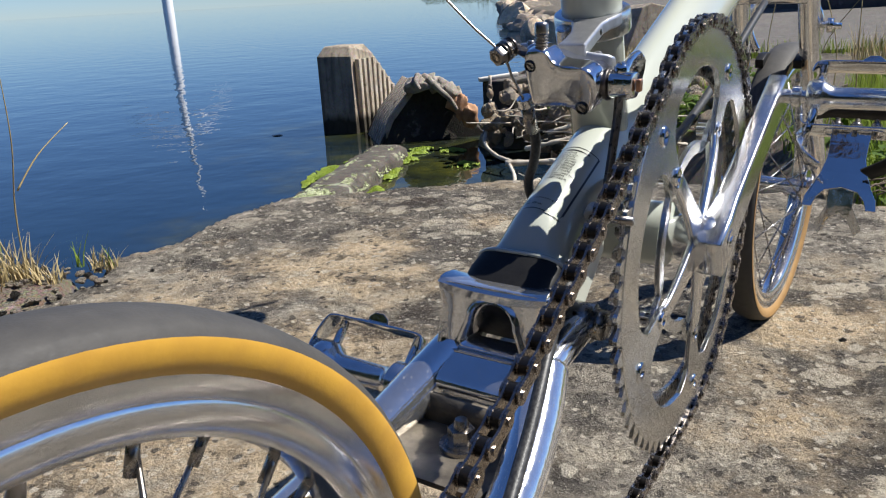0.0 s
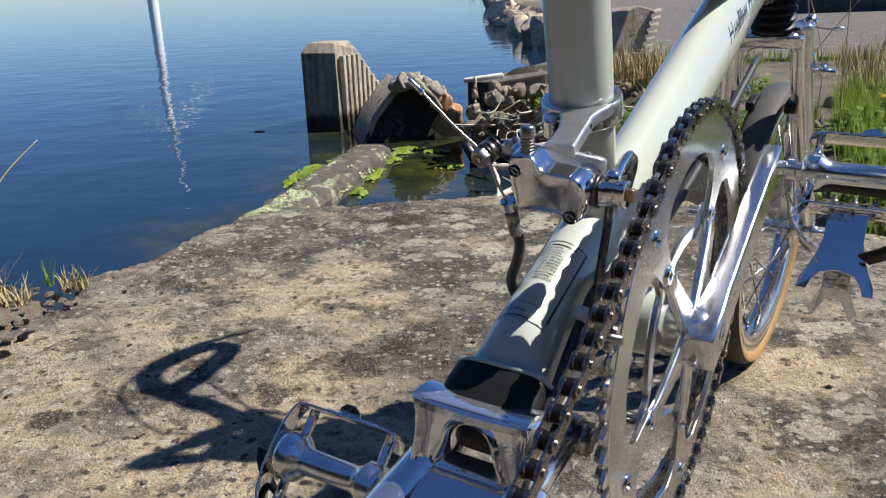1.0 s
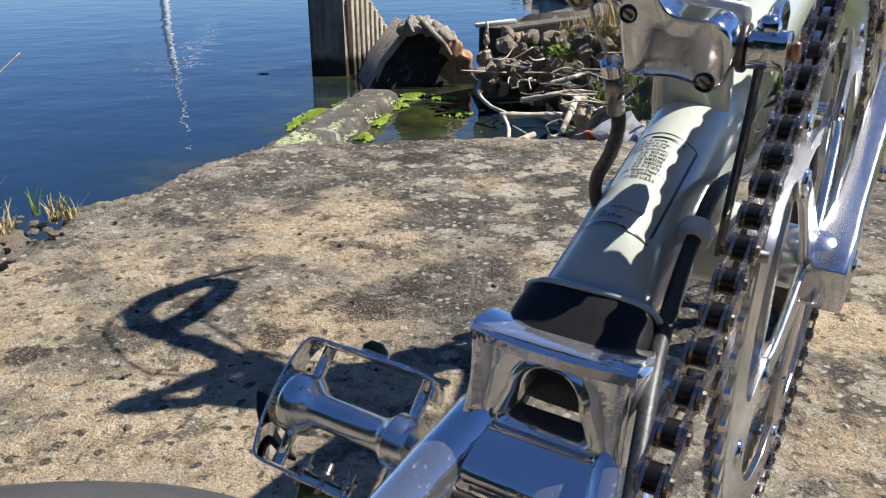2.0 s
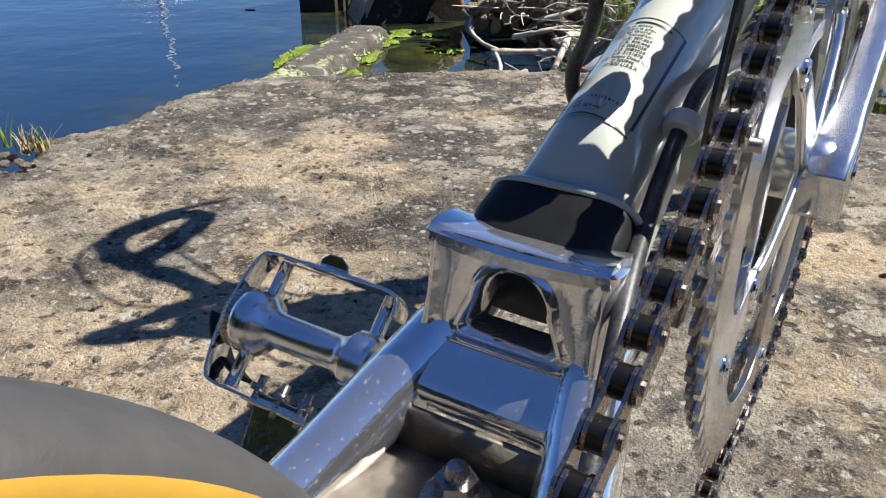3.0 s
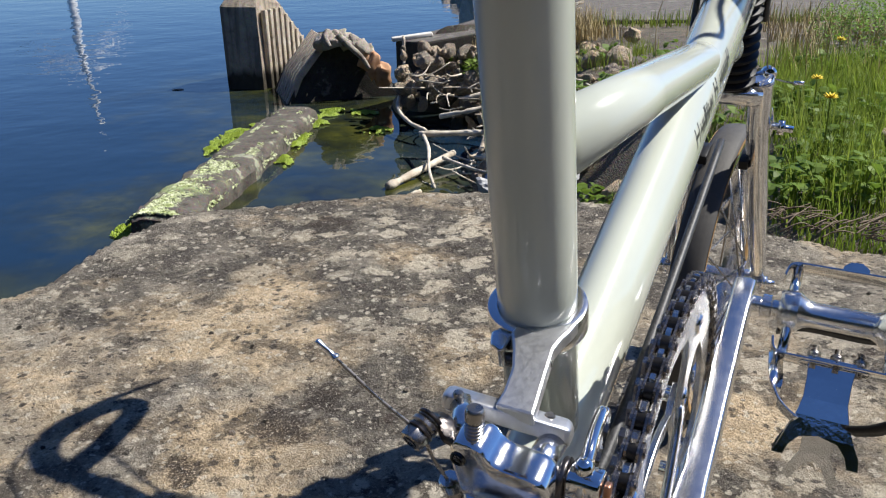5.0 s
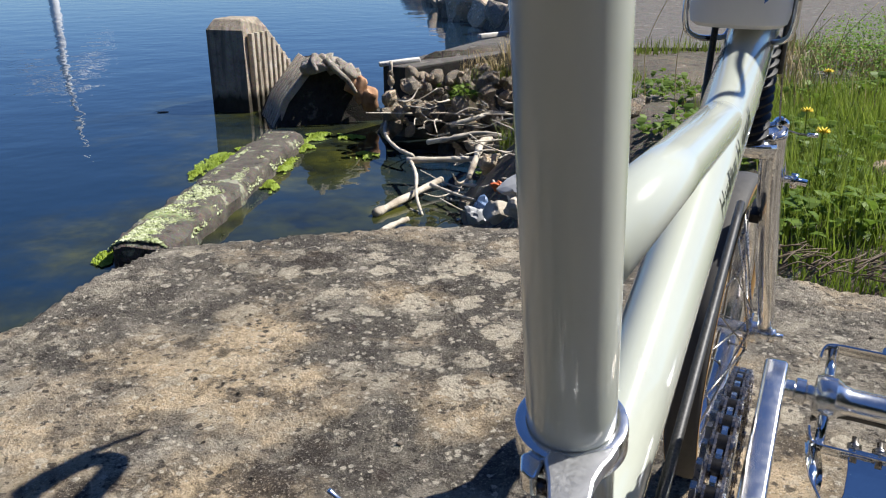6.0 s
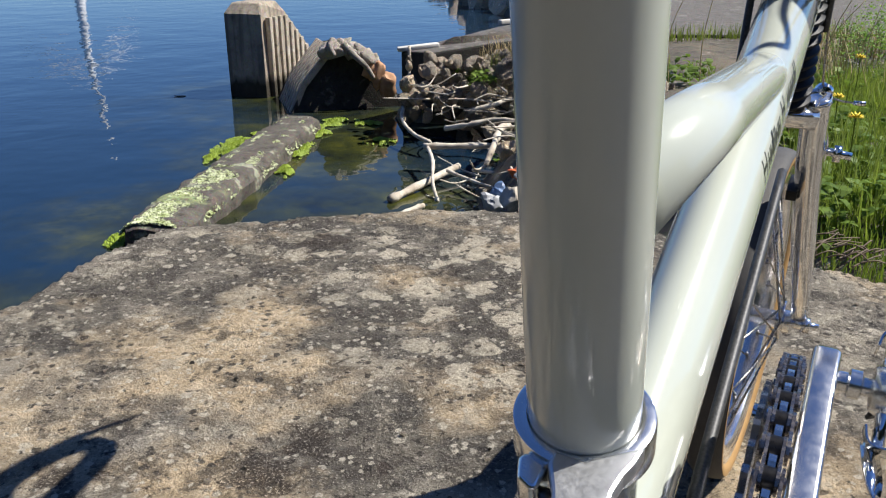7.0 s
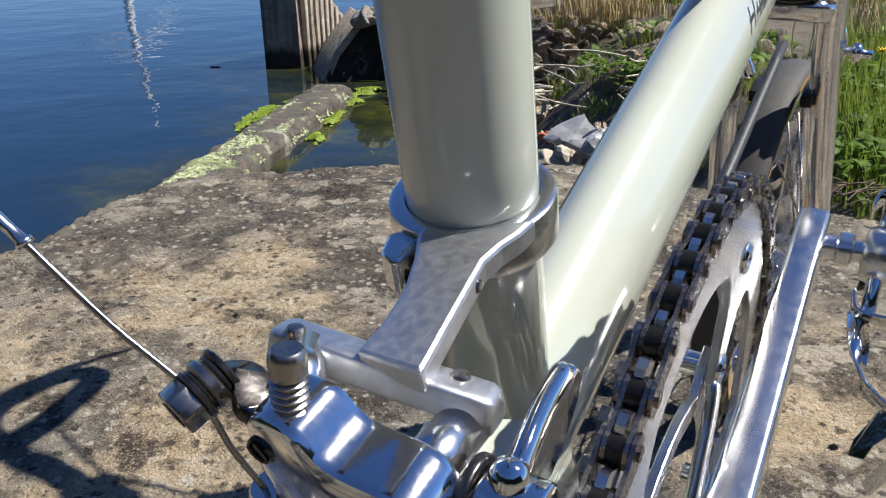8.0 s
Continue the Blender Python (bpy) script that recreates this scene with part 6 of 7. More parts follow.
def slab_vert(i, j):
    if (i, j) not in keep:
        x, y = float(xs[i]), float(ys[j])
        keep[(i, j)] = len(verts)
        verts.append((x + 0.002 * nz(x, y, 5, 60), y + 0.002 * nz(x, y, 6, 60), slab_z(x, y)))
    return keep[(i, j)]


fine_ok = {}
for i in range(len(xs) - 1):
    for j in range(len(ys) - 1):
        x, y = float(xs[i]) + STEP / 2, float(ys[j]) + STEP / 2
        if y > 0.75 or x < -0.9 or x > 0.95:
            wob = 0.018 * nz(x, y, 8.0, 9.0) + 0.008 * nz(x, y, 9.0, 30.0)
            if not inside(x + wob, y + wob, SLAB):
                continue
        fine_ok[(i, j)] = True
        faces.append((slab_vert(i, j), slab_vert(i + 1, j), slab_vert(i + 1, j + 1), slab_vert(i, j + 1)))
# broken sides
for (i, j) in list(fine_ok):
    for di, dj, a, c in ((1, 0, (i + 1, j), (i + 1, j + 1)), (-1, 0, (i, j + 1), (i, j)), (0, 1, (i + 1, j + 1), (i, j + 1)), (0, -1, (i, j), (i + 1, j))):
        if (i + di, j + dj) in fine_ok:
            continue
        col = []
        for q in (a, c):
            top = slab_vert(*q)
            run = [top]
            for k, dz in enumerate((0.012, 0.05, 0.18, 0.75)):
                key = (q, k)
                if key not in keep:
                    x, y, z = verts[top]
                    out = 0.010 * (k + 1) + 0.02 * nz(x, y, k + 3.0, 8.0)
                    keep[key] = len(verts)
                    verts.append((x + di * out, y + dj * out, z - dz))
                run.append(keep[key])
            col.append(run)
        for k in range(4):
            faces.append((col[0][k], col[0][k + 1], col[1][k + 1], col[1][k]))
me = bpy.data.meshes.new("pavement")
me.from_pydata(verts, [], faces)
me.polygons.foreach_set("use_smooth", [True] * len(me.polygons))
me.materials.append(M_SLAB)
tagged(new("pavement", me), "weathered concrete slab with lichen and tan bare patches at the water", "concrete slab", kind="structure")

# the ground: lake bed, banks, land to the horizon in one sheet
SHORE = [(-400, -400), (0.2, -400), (0.5, 1.0), (1.6, 0.62), (1.9, 0.46), (2.6, 0.62), (3.5, 0.42), (4.6, 0.42), (5.1, 0.30), (5.35, 0.20), (6.1, 0.98), (6.6, 1.45), (9, 2.1), (15, 2.3), (26, 2.2), (50, 4.5), (200, 25), (700, 150), (760, 10), (790, -30), (2000, -30)]


def shore_x(y):
    for (y0, x0), (y1, x1) in zip(SHORE, SHORE[1:]):
        if y0 <= y <= y1:
            return x0 + (x1 - x0) * (y - y0) / (y1 - y0)
    return 0.0


def sm(a, b, x):
    t = min(1.0, max(0.0, (x - a) / (b - a)))
    return t * t * (3 - 2 * t)


def land_z(x, y):
    dist = x - shore_x(y)
    z = -1.1 + 1.02 * sm(-0.55, 0.75 + 0.65 * sm(3.8, 4.5, y) if y < 5.3 else 0.25, dist)
    if y > 60:
        z += 9 * sm(60, 400, y) * sm(5, 60, dist) * (0.6 + 0.5 * nz(x, y, 0, 0.008))
    left = sm(0.03, -0.05, y - 1.385 - 0.03 * nz(x, y, 2, 6) - (0.5 * nz(x, 0, 4, 0.7) + 0.3) * sm(-1.3, -3.0, x)) * sm(-0.52, -0.60, x)
    z = max(z, -1.1 + 1.075 * left)
    if -1.5 < x < 1.75 and y < 2.0:
        z = z if left > 0.01 and not inside(x, y, SLAB) else min(z, -0.05)
        if inside(x, y, SLAB):
            z = min(z, -0.12)
    return z + 0.012 * nz(x, y, 0.5, 5.0)


def stretch(lo, hi, fine, grow):
    out, p, s = [], 0.0, fine
    while p < hi:
        out.append(p)
        p += s
        if p > 3.2:
            s *= grow
    neg, p, s = [], -fine, fine
    while p > lo:
        neg.append(p)
        p -= s
        if p < -1.6:
            s *= grow
    return list(reversed(neg)) + out


gx, gy = stretch(-700, 700, 0.045, 1.12), stretch(-200, 850, 0.045, 1.10)
verts = [(x, y, land_z(x, y)) for y in gy for x in gx]
w = len(gx)
faces = [(r * w + c, r * w + c + 1, (r + 1) * w + c + 1, (r + 1) * w + c) for r in range(len(gy) - 1) for c in range(w - 1)]
me = bpy.data.meshes.new("ground")
me.from_pydata(verts, [], faces)
me.polygons.foreach_set("use_smooth", [True] * len(me.polygons))
me.materials.append(M_SOIL)
tagged(new("ground", me), "gravelly brown soil bank running down under the lake", "ground", kind="structure")

# far apron, dipping towards the lake
def apron_z(x):
    return -0.055 - 0.115 * max(0.0, 1.3 - x) / 1.2


bm = bmesh.new()
plate(bm, [(0.24, 5.44), (0.42, 5.22), (1.2, 5.45), (1.3, 5.44), (2.2, 5.25), (4.0, 5.2), (30, 4.0), (30, 40), (5, 30), (2.9, 15), (2.2, 9), (1.50, 6.55), (0.97, 6.15)], lambda a, c, w: Vector((a, c, apron_z(a) - 0.19 + w)), 0.38)
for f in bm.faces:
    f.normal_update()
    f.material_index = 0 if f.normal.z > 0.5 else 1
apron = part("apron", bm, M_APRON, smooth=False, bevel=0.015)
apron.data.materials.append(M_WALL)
tagged(apron, "grey concrete apron behind the rubble bank", "concrete apron", kind="structure")

# mooring block
bm = bmesh.new()
A, Bq = Vector((-1.000, 6.40, 0)), Vector((-0.715, 6.28, 0))
ax = (Bq - A).normalized()
ay = Vector((-ax.y, ax.x, 0))


def stand(u, v, z):
    return A + ax * u + ay * v + Vector((0, 0, z))


wd = (Bq - A).length
bot, sh = -1.2, -0.005
prof = [(0.0, bot), (0.0, sh), (0.06, sh + 0.075), (0.30, sh + 0.075), (0.34, sh), (0.95, -0.50), (1.05, bot)]
lo = [bm.verts.new(stand(0.0 if z < 0.03 else 0.04, v, z)) for v, z in prof]
hi = [bm.verts.new(stand(wd if z < 0.03 else wd - 0.04, v, z)) for v, z in prof]
bm.faces.new(lo)
bm.faces.new(list(reversed(hi)))
for i in range(len(prof)):
    j = (i + 1) % len(prof)
    bm.faces.new((lo[i], hi[i], hi[j], lo[j]))
bmesh.ops.recalc_face_normals(bm, faces=bm.faces)
post = part("mooring_block", bm, M_POST, smooth=False, bevel=0.012)
tagged(post, "tapered brown concrete mooring block standing in the lake", "concrete block")
for i in range(11):
    bm = bmesh.new()
    v = 0.10 + i * 0.078
    top = sh - max(0.0, v - 0.34) * 0.81 - 0.012
    sweep(bm, [stand(wd + 0.004, v, -1.0), stand(wd + 0.004, v, top - 0.015)], rect(0.040, 0.040), up=ax)
    part("rib", bm, M_RIB, post, bevel=0.006)


# ================= things round the slab =================
def lump(bm, centre, size, seed, rough=0.35, sub=2, flat=1.0):
    """An uneven stone."""
    res = bmesh.ops.create_icosphere(bm, subdivisions=sub, radius=1.0)
    rng = random.Random(seed)
    off = Vector((rng.uniform(0, 50), rng.uniform(0, 50), rng.uniform(0, 50)))
    turn = Euler((rng.uniform(0, 6), rng.uniform(0, 6), rng.uniform(0, 6))).to_matrix()
    planes = [(Vector((rng.gauss(0, 1), rng.gauss(0, 1), rng.gauss(0, 1))).normalized(), rng.uniform(0.55, 0.85)) for _ in range(6)]
    for v in res["verts"]:
        p = v.co.copy()
        p *= 1.0 + rough * noise.noise(p * 1.3 + off) + 0.12 * noise.noise(p * 4 + off)
        for nrm, d in planes:
            q = p.dot(nrm)
            if q > d:
                p -= nrm * (q - d) * 0.85
        p = turn @ p
        v.co = Vector((p.x * size[0], p.y * size[1], p.z * size[2] * flat)) + centre
    return bm


def limb(bm, pts, r0, r1, k=8, seed=0, knots=0.25):
    """A crooked branch that tapers."""
    pts = smoothed(pts, 5)
    n = len(pts)
    sweep(bm, pts, circle(1.0, k), scales=[(r0 + (r1 - r0) * i / (n - 1)) * (1 + knots * noise.noise(Vector((i * 0.7, seed, 0)))) for i in range(n)], up=Vector((0.1, 0.2, 1)))
    return bm


# stones of the bank: a few shapes, many places
ROCKS = []
for i in range(7):
    bm = bmesh.new()
    lump(bm, Vector((0, 0, 0)), (1.0, 0.85, 0.62), 40 + i, 0.4, 3)
    me = bpy.data.meshes.new("rock")
    bm.to_mesh(me)
    bm.free()
    me.materials.append(M_RUBBLE)
    ROCKS.append(me)
rng = random.Random(7)
count = 0
for i in range(170):
    x, y = rng.uniform(0.22, 1.45), rng.uniform(4.80, 5.16)
    r = 0.022 + 0.055 * rng.random() ** 2
    ob = new("rock", ROCKS[i % 7])
    ob.matrix_world = Matrix.Translation((x, y + 0.05, -0.15 - 0.35 * rng.random() ** 1.5)) @ Euler((rng.uniform(0, 6), rng.uniform(0, 6), rng.uniform(0, 6))).to_matrix().to_4x4() @ Matrix.Diagonal((r, r, r, 1))
    tagged(ob, "dark angular stone against the wall", "rock", group="rubble bank stones")
for i in range(1400):
    y = rng.uniform(2.0, 5.25)
    x = shore_x(y) + rng.uniform(-0.12, 1.15) + (0.25 if y < 3.6 else 0)
    if x > 1.9 or count > 122:
        continue
    r = rng.choice((0.018, 0.024, 0.03, 0.04, 0.05, 0.065, 0.09)) * (1.15 if y > 4.2 else 0.8)
    if y < 3.4 and x < 0.75:
        r *= 0.6
    z = land_z(x, y) + r * 0.25 + (0.10 if y > 4.4 and x > 0.45 else 0.0)
    ob = new("rock", ROCKS[i % 7])
    ob.matrix_world = Matrix.Translation((x, y, z)) @ Euler((rng.uniform(0, 6), rng.uniform(0, 6), rng.uniform(0, 6))).to_matrix().to_4x4() @ Matrix.Diagonal((r, r, r, 1))
    tagged(ob, "dark angular stone in the rubble bank", "rock", group="rubble bank stones")
    count += 1
# big stones of the far bank
for i in range(60):
    f = i / 60
    y = 9.5 + 45 * f ** 1.6
    x = shore_x(y) + rng.uniform(-0.35, 0.5)
    r = rng.uniform(0.25, 0.5) * (1 + f)
    ob = new("boulder", ROCKS[i % 7])
    ob.matrix_world = Matrix.Translation((x, y, -0.62 + r * 0.3)) @ Euler((rng.uniform(0, 6), 0.2, rng.uniform(0, 6))).to_matrix().to_4x4() @ Matrix.Diagonal((r, r, r, 1))
    tagged(ob, "dark boulder at the foot of the far bank", "boulder", group="far bank boulders")

# sunken timber with a mossy skin
bm = bmesh.new()
L0, L1 = Vector((-0.80, 3.20, -0.575)), Vector((-0.385, 5.22, -0.585))
n = 60
rings = []
for i in range(n + 1):
    f = i / n
    c = L0.lerp(L1, f)
    wob = 0.018 * noise.noise(Vector((f * 9, 0, 0)))
    ring = []
    for j in range(26):
        t = 2 * math.pi * j / 26
        cx, cz = math.cos(t), math.sin(t)
        a = 0.132 * math.copysign(abs(cx) ** 0.5, cx)
        h = 0.085 * math.copysign(abs(cz) ** 0.55, cz)
        nzv = 1 + 0.13 * noise.noise(Vector((f * 22, cx * 2, cz * 2))) + 0.07 * noise.noise(Vector((f * 70, cx * 6, cz * 6)))
        side = (L1 - L0).cross(Vector((0, 0, 1))).normalized()
        end = 1.0 if 0 < i < n else 0.75
        ring.append(bm.verts.new(c + side * (a * nzv * end + wob) + Vector((0, 0, h * nzv * end))))
    rings.append(ring)
for p, q in zip(rings, rings[1:]):
    for j in range(26):
        bm.faces.new((p[j], p[(j + 1) % 26], q[(j + 1) % 26], q[j]))
bm.faces.new(list(reversed(rings[0])))
bm.faces.new(rings[-1])
bmesh.ops.recalc_face_normals(bm, faces=bm.faces)
timber = part("timber_beam", bm, M_LOG)
tagged(timber, "half-sunken old timber beam crusted with pale green moss", "timber beam")


def fluff(name, places, material, seed, label, count_, size, tall):
    """Weed on the water: many small ragged tufts in one mesh."""
    r = random.Random(seed)
    verts_, faces_ = [], []
    for x, y, rad, sq in places:
        for _ in range(int(count_ * rad / 0.2)):
            a, d = r.uniform(0, 2 * math.pi), rad * math.sqrt(r.random())
            px, py = x + math.cos(a) * d, y + math.sin(a) * d * sq
            if noise.noise(Vector((px * 16, py * 9, 1))) + 0.45 * noise.noise(Vector((px * 50, py * 30, 2))) < -0.42 + 0.75 * (d / rad) ** 2:
                continue
            s = size * r.uniform(0.5, 1.4)
            yaw = r.uniform(0, 6.3)
            h = tall * (1 - d / rad) * r.uniform(0.4, 1.2)
            k = len(verts_)
            for q in range(5):
                t = yaw + q * 2 * math.pi / 5
                rr = s * r.uniform(0.6, 1.3)
                verts_.append((px + math.cos(t) * rr, py + math.sin(t) * rr, WATER + 0.004 + h * 0.6 + r.uniform(-0.003, 0.003)))
            verts_.append((px, py, WATER + 0.008 + h))
            for q in range(5):
                faces_.append((k + q, k + (q + 1) % 5, k + 5))
    me_ = bpy.data.meshes.new(name)
    me_.from_pydata(verts_, [], faces_)
    me_.materials.append(material)
    return tagged(new(name, me_), label, "algae", kind="stuff")


fluff("algae", [(-0.755, 4.665, 0.10, 1.6), (-0.70, 4.90, 0.12, 1.4), (-0.60, 5.06, 0.11, 1.2), (-0.36, 5.12, 0.08, 1.3), (-0.38, 4.60, 0.05, 2.6), (-0.41, 4.30, 0.04, 2.6), (-0.30, 5.27, 0.09, 0.9), (-0.21, 5.35, 0.08, 0.8), (0.09, 4.885, 0.07, 0.9), (-0.63, 7.06, 0.13, 1.0), (-0.73, 4.32, 0.05, 2.0), (-0.72, 4.80, 0.14, 1.6), (-0.60, 5.02, 0.13, 1.2), (-0.82, 4.55, 0.06, 2.0), (-0.34, 4.75, 0.07, 2.4), (-0.40, 4.25, 0.05, 2.5), (-0.27, 5.10, 0.09, 1.2), (-0.56, 6.75, 0.16, 1.0), (-0.40, 6.6, 0.10, 1.0), (0.10, 4.85, 0.11, 0.8), (0.02, 5.35, 0.10, 0.6), (-0.17, 5.45, 0.14, 0.4), (-0.96, 3.33, 0.05, 2.0), (0.30, 3.25, 0.09, 0.6)], M_ALGAE, 3, "bright green floating algae and water weed", 2600, 0.0055, 0.022)
# crust of moss along the timber's left flank
r = random.Random(5)
verts_, faces_ = [], []
for i in range(11000):
    f = r.random() ** 1.5
    c = L0.lerp(L1, f * 0.97 + 0.01)
    side = (L1 - L0).cross(Vector((0, 0, 1))).normalized()
    if noise.noise(Vector((f * 9, 7, 0))) + 0.5 * noise.noise(Vector((f * 40, r.uniform(0, 0.4), 3))) < -0.42 + 0.75 * f:
        continue
    u_ = r.choice((-1, -1, 1)) * r.uniform(0.05, 0.14)
    if f < 0.42:
        u_ = r.uniform(-0.13, 0.13)
    h = 0.082 * (1 - (abs(u_) / 0.145) ** 4)
    p = c + side * u_ + Vector((0, 0, h))
    k = len(verts_)
    s = r.uniform(0.003, 0.008)
    for q in range(4):
        t = r.uniform(0, 0.8) + q * math.pi / 2
        verts_.append(tuple(p + Vector((math.cos(t) * s, math.sin(t) * s, r.uniform(-0.004, 0.008)))))
    verts_.append(tuple(p + Vector((0, 0, s * 0.7))))
    for q in range(4):
        faces_.append((k + q, k + (q + 1) % 4, k + 4))
me = bpy.data.meshes.new("moss")
me.from_pydata(verts_, [], faces_)
M_MOSS = mat("pale_moss", (0.30, 0.36, 0.12), 0.8, second=(0.62, 0.64, 0.44), scale=40, amount=0.6)
me.materials.append(M_MOSS)
tagged(new("moss", me), "pale yellow-green moss on the sunken timber", "moss", kind="stuff")

# broken ribbed concrete wedge by the wall
bm = bmesh.new()
W0, W1 = Vector((-0.48, 5.70, -0.9)), Vector((0.27, 5.88, -0.9))
wx = (W1 - W0).normalized()
wy = Vector((-wx.y, wx.x, 0))


def wg(u_, v_, z):
    return W0 + wx * u_ + wy * v_ + Vector((0, 0, z + 0.9))


front = [(-0.02, -0.9), (0.0, -0.60), (0.10, -0.42), (0.30, -0.19), (0.36, -0.15), (0.46, -0.17), (0.58, -0.28), (0.70, -0.44), (0.78, -0.60), (0.80, -0.9)]
lo = [bm.verts.new(wg(u_, 0.10 if z > -0.5 else 0.02, z)) for u_, z in front]
hi = [bm.verts.new(wg(u_ - 0.02, 0.62, z * 0.9 - 0.06)) for u_, z in front]
bm.faces.new(lo)
bm.faces.new(list(reversed(hi)))
for i in range(len(front)):
    j = (i + 1) % len(front)
    bm.faces.new((lo[i], hi[i], hi[j], lo[j]))
bmesh.ops.recalc_face_normals(bm, faces=bm.faces)
bmesh.ops.subdivide_edges(bm, edges=bm.edges, cuts=5, use_grid_fill=True)
for v in bm.verts:
    v.co += Vector((nz(v.co.x, v.co.y, v.co.z * 8, 8), nz(v.co.y, v.co.z, 3, 9), nz(v.co.z, v.co.x, 5, 9))) * 0.014
# the body's near-black colour stands in for shade in the hollow front
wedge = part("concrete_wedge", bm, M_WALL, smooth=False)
tagged(wedge, "broken concrete wedge, its shaded front coloured black, with a ribbed flank in the water", "concrete block")
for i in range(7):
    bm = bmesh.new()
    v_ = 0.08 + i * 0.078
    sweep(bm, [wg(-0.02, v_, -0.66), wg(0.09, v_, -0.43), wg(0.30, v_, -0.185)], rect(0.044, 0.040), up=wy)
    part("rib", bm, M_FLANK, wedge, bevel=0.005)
M_STUMP = concrete("weathered_root", dark=(0.14, 0.12, 0.10), mid=(0.30, 0.265, 0.225), tan=(0.42, 0.36, 0.29), pale=(0.55, 0.51, 0.45))
stump = empty("stump", Matrix.Identity(4), "bleached root stump lying on the concrete wedge", "stump")
for i in range(9):
    rr = random.Random(90 + i)
    u_ = 0.27 + 0.036 * i
    bm = bmesh.new()
    lump(bm, wg(u_, rr.uniform(0.0, 0.10), -0.175 - max(0, u_ - 0.40) * 0.75 + rr.uniform(-0.035, 0.035)), (rr.uniform(0.05, 0.08), 0.05, rr.uniform(0.045, 0.075)), 300 + i, 0.6, 3)
    part("root", bm, M_STUMP, stump)
for i, pts in enumerate((((0.36, 0.0, -0.15), (0.42, -0.04, -0.22), (0.50, -0.06, -0.30), (0.55, -0.06, -0.38)), ((0.30, 0.02, -0.13), (0.27, -0.03, -0.17), (0.29, -0.05, -0.22)))):
    bm = bmesh.new()
    limb(bm, [wg(*p) for p in pts], 0.026, 0.014, 8, i)
    part("root", bm, M_STUMP, stump)
bm = bmesh.new()
lump(bm, wg(0.57, 0.02, -0.33), (0.085, 0.05, 0.085), 77, 0.5, 3)
lump(bm, wg(0.64, -0.01, -0.43), (0.075, 0.045, 0.10), 78, 0.5, 3)
lump(bm, wg(0.60, -0.02, -0.36), (0.05, 0.04, 0.10), 79, 0.6, 3)
tagged(part("rusty_scrap", bm, M_RUST), "rusty orange scrap iron on the wedge", "scrap iron")


# driftwood
def stick(pts, r0, r1, seed, label="bleached driftwood branch on the rubble"):
    bm = bmesh.new()
    limb(bm, [Vector(p) for p in pts], r0 * 0.72, r1 * 0.66, 9, seed, 0.5)
    return tagged(part("driftwood", bm, M_DRIFT), label, "driftwood", group="driftwood at the bank")


stick([(0.118, 3.725, -0.585), (0.29, 3.93, -0.57), (0.470, 4.135, -0.55)], 0.027, 0.024, 1, "pale cut driftwood log at the water's edge")
stick([(0.305, 4.25, -0.475), (0.50, 4.20, -0.465), (0.72, 4.15, -0.455)], 0.024, 0.021, 2, "pale bleached plank lying on the rubble")
stick([(0.325, 4.23, -0.48), (0.335, 4.05, -0.50), (0.32, 3.85, -0.55), (0.335, 3.72, -0.60)], 0.015, 0.010, 3)
stick([(0.765, 4.42, -0.42), (0.70, 4.28, -0.40), (0.64, 4.10, -0.44), (0.58, 3.95, -0.50)], 0.030, 0.020, 4, "thick curved bleached branch on the rubble")
stick([(0.285, 5.22, -0.10), (0.28, 5.18, -0.28), (0.25, 5.05, -0.40), (0.22, 4.85, -0.46), (0.27, 4.65, -0.50), (0.36, 4.50, -0.52)], 0.013, 0.018, 5, "crooked bleached branch leaning on the wall")
stick([(0.25, 5.00, -0.40), (0.33, 4.98, -0.35), (0.42, 5.02, -0.32)], 0.014, 0.008, 6)
stick([(0.60, 4.82, -0.42), (0.74, 4.80, -0.38), (0.86, 4.86, -0.36), (0.98, 4.84, -0.38)], 0.022, 0.014, 7)
stick([(0.45, 4.62, -0.47), (0.56, 4.52, -0.43), (0.70, 4.50, -0.40), (0.82, 4.40, -0.39)], 0.022, 0.014, 8)
stick([(0.14, 3.50, -0.592), (0.20, 3.55, -0.58), (0.26, 3.60, -0.575)], 0.020, 0.018, 9)
stick([(0.52, 3.95, -0.52), (0.64, 3.80, -0.50), (0.74, 3.62, -0.47)], 0.014, 0.008, 10)
stick([(0.78, 4.10, -0.42), (0.86, 3.90, -0.36), (0.90, 3.60, -0.30)], 0.016, 0.008, 11)
stick([(0.40, 3.98, -0.53), (0.50, 3.80, -0.53), (0.56, 3.60, -0.50)], 0.013, 0.008, 12)
for i in range(100):
    rr = random.Random(600 + i)
    x, y = rr.uniform(0.38, 1.0), rr.uniform(2.9, 4.8)
    z = land_z(x, y) + 0.06
    if i > 69:
        x, y = rr.uniform(0.30, 0.95), rr.uniform(4.72, 4.92)
        z = rr.uniform(-0.46, -0.26)
    a = rr.uniform(0, 6.3)
    ln = rr.uniform(0.12, 0.30)
    stick([(x, y, z), (x + math.cos(a) * ln / 2, y + math.sin(a) * ln / 2, z + rr.uniform(0.0, 0.02)), (x + math.cos(a + 0.12) * ln, y + math.sin(a + 0.12) * ln, z + rr.uniform(-0.02, 0.08))], rr.uniform(0.005, 0.010), 0.004, 20 + i, "thin grey driftwood twig in the flotsam")
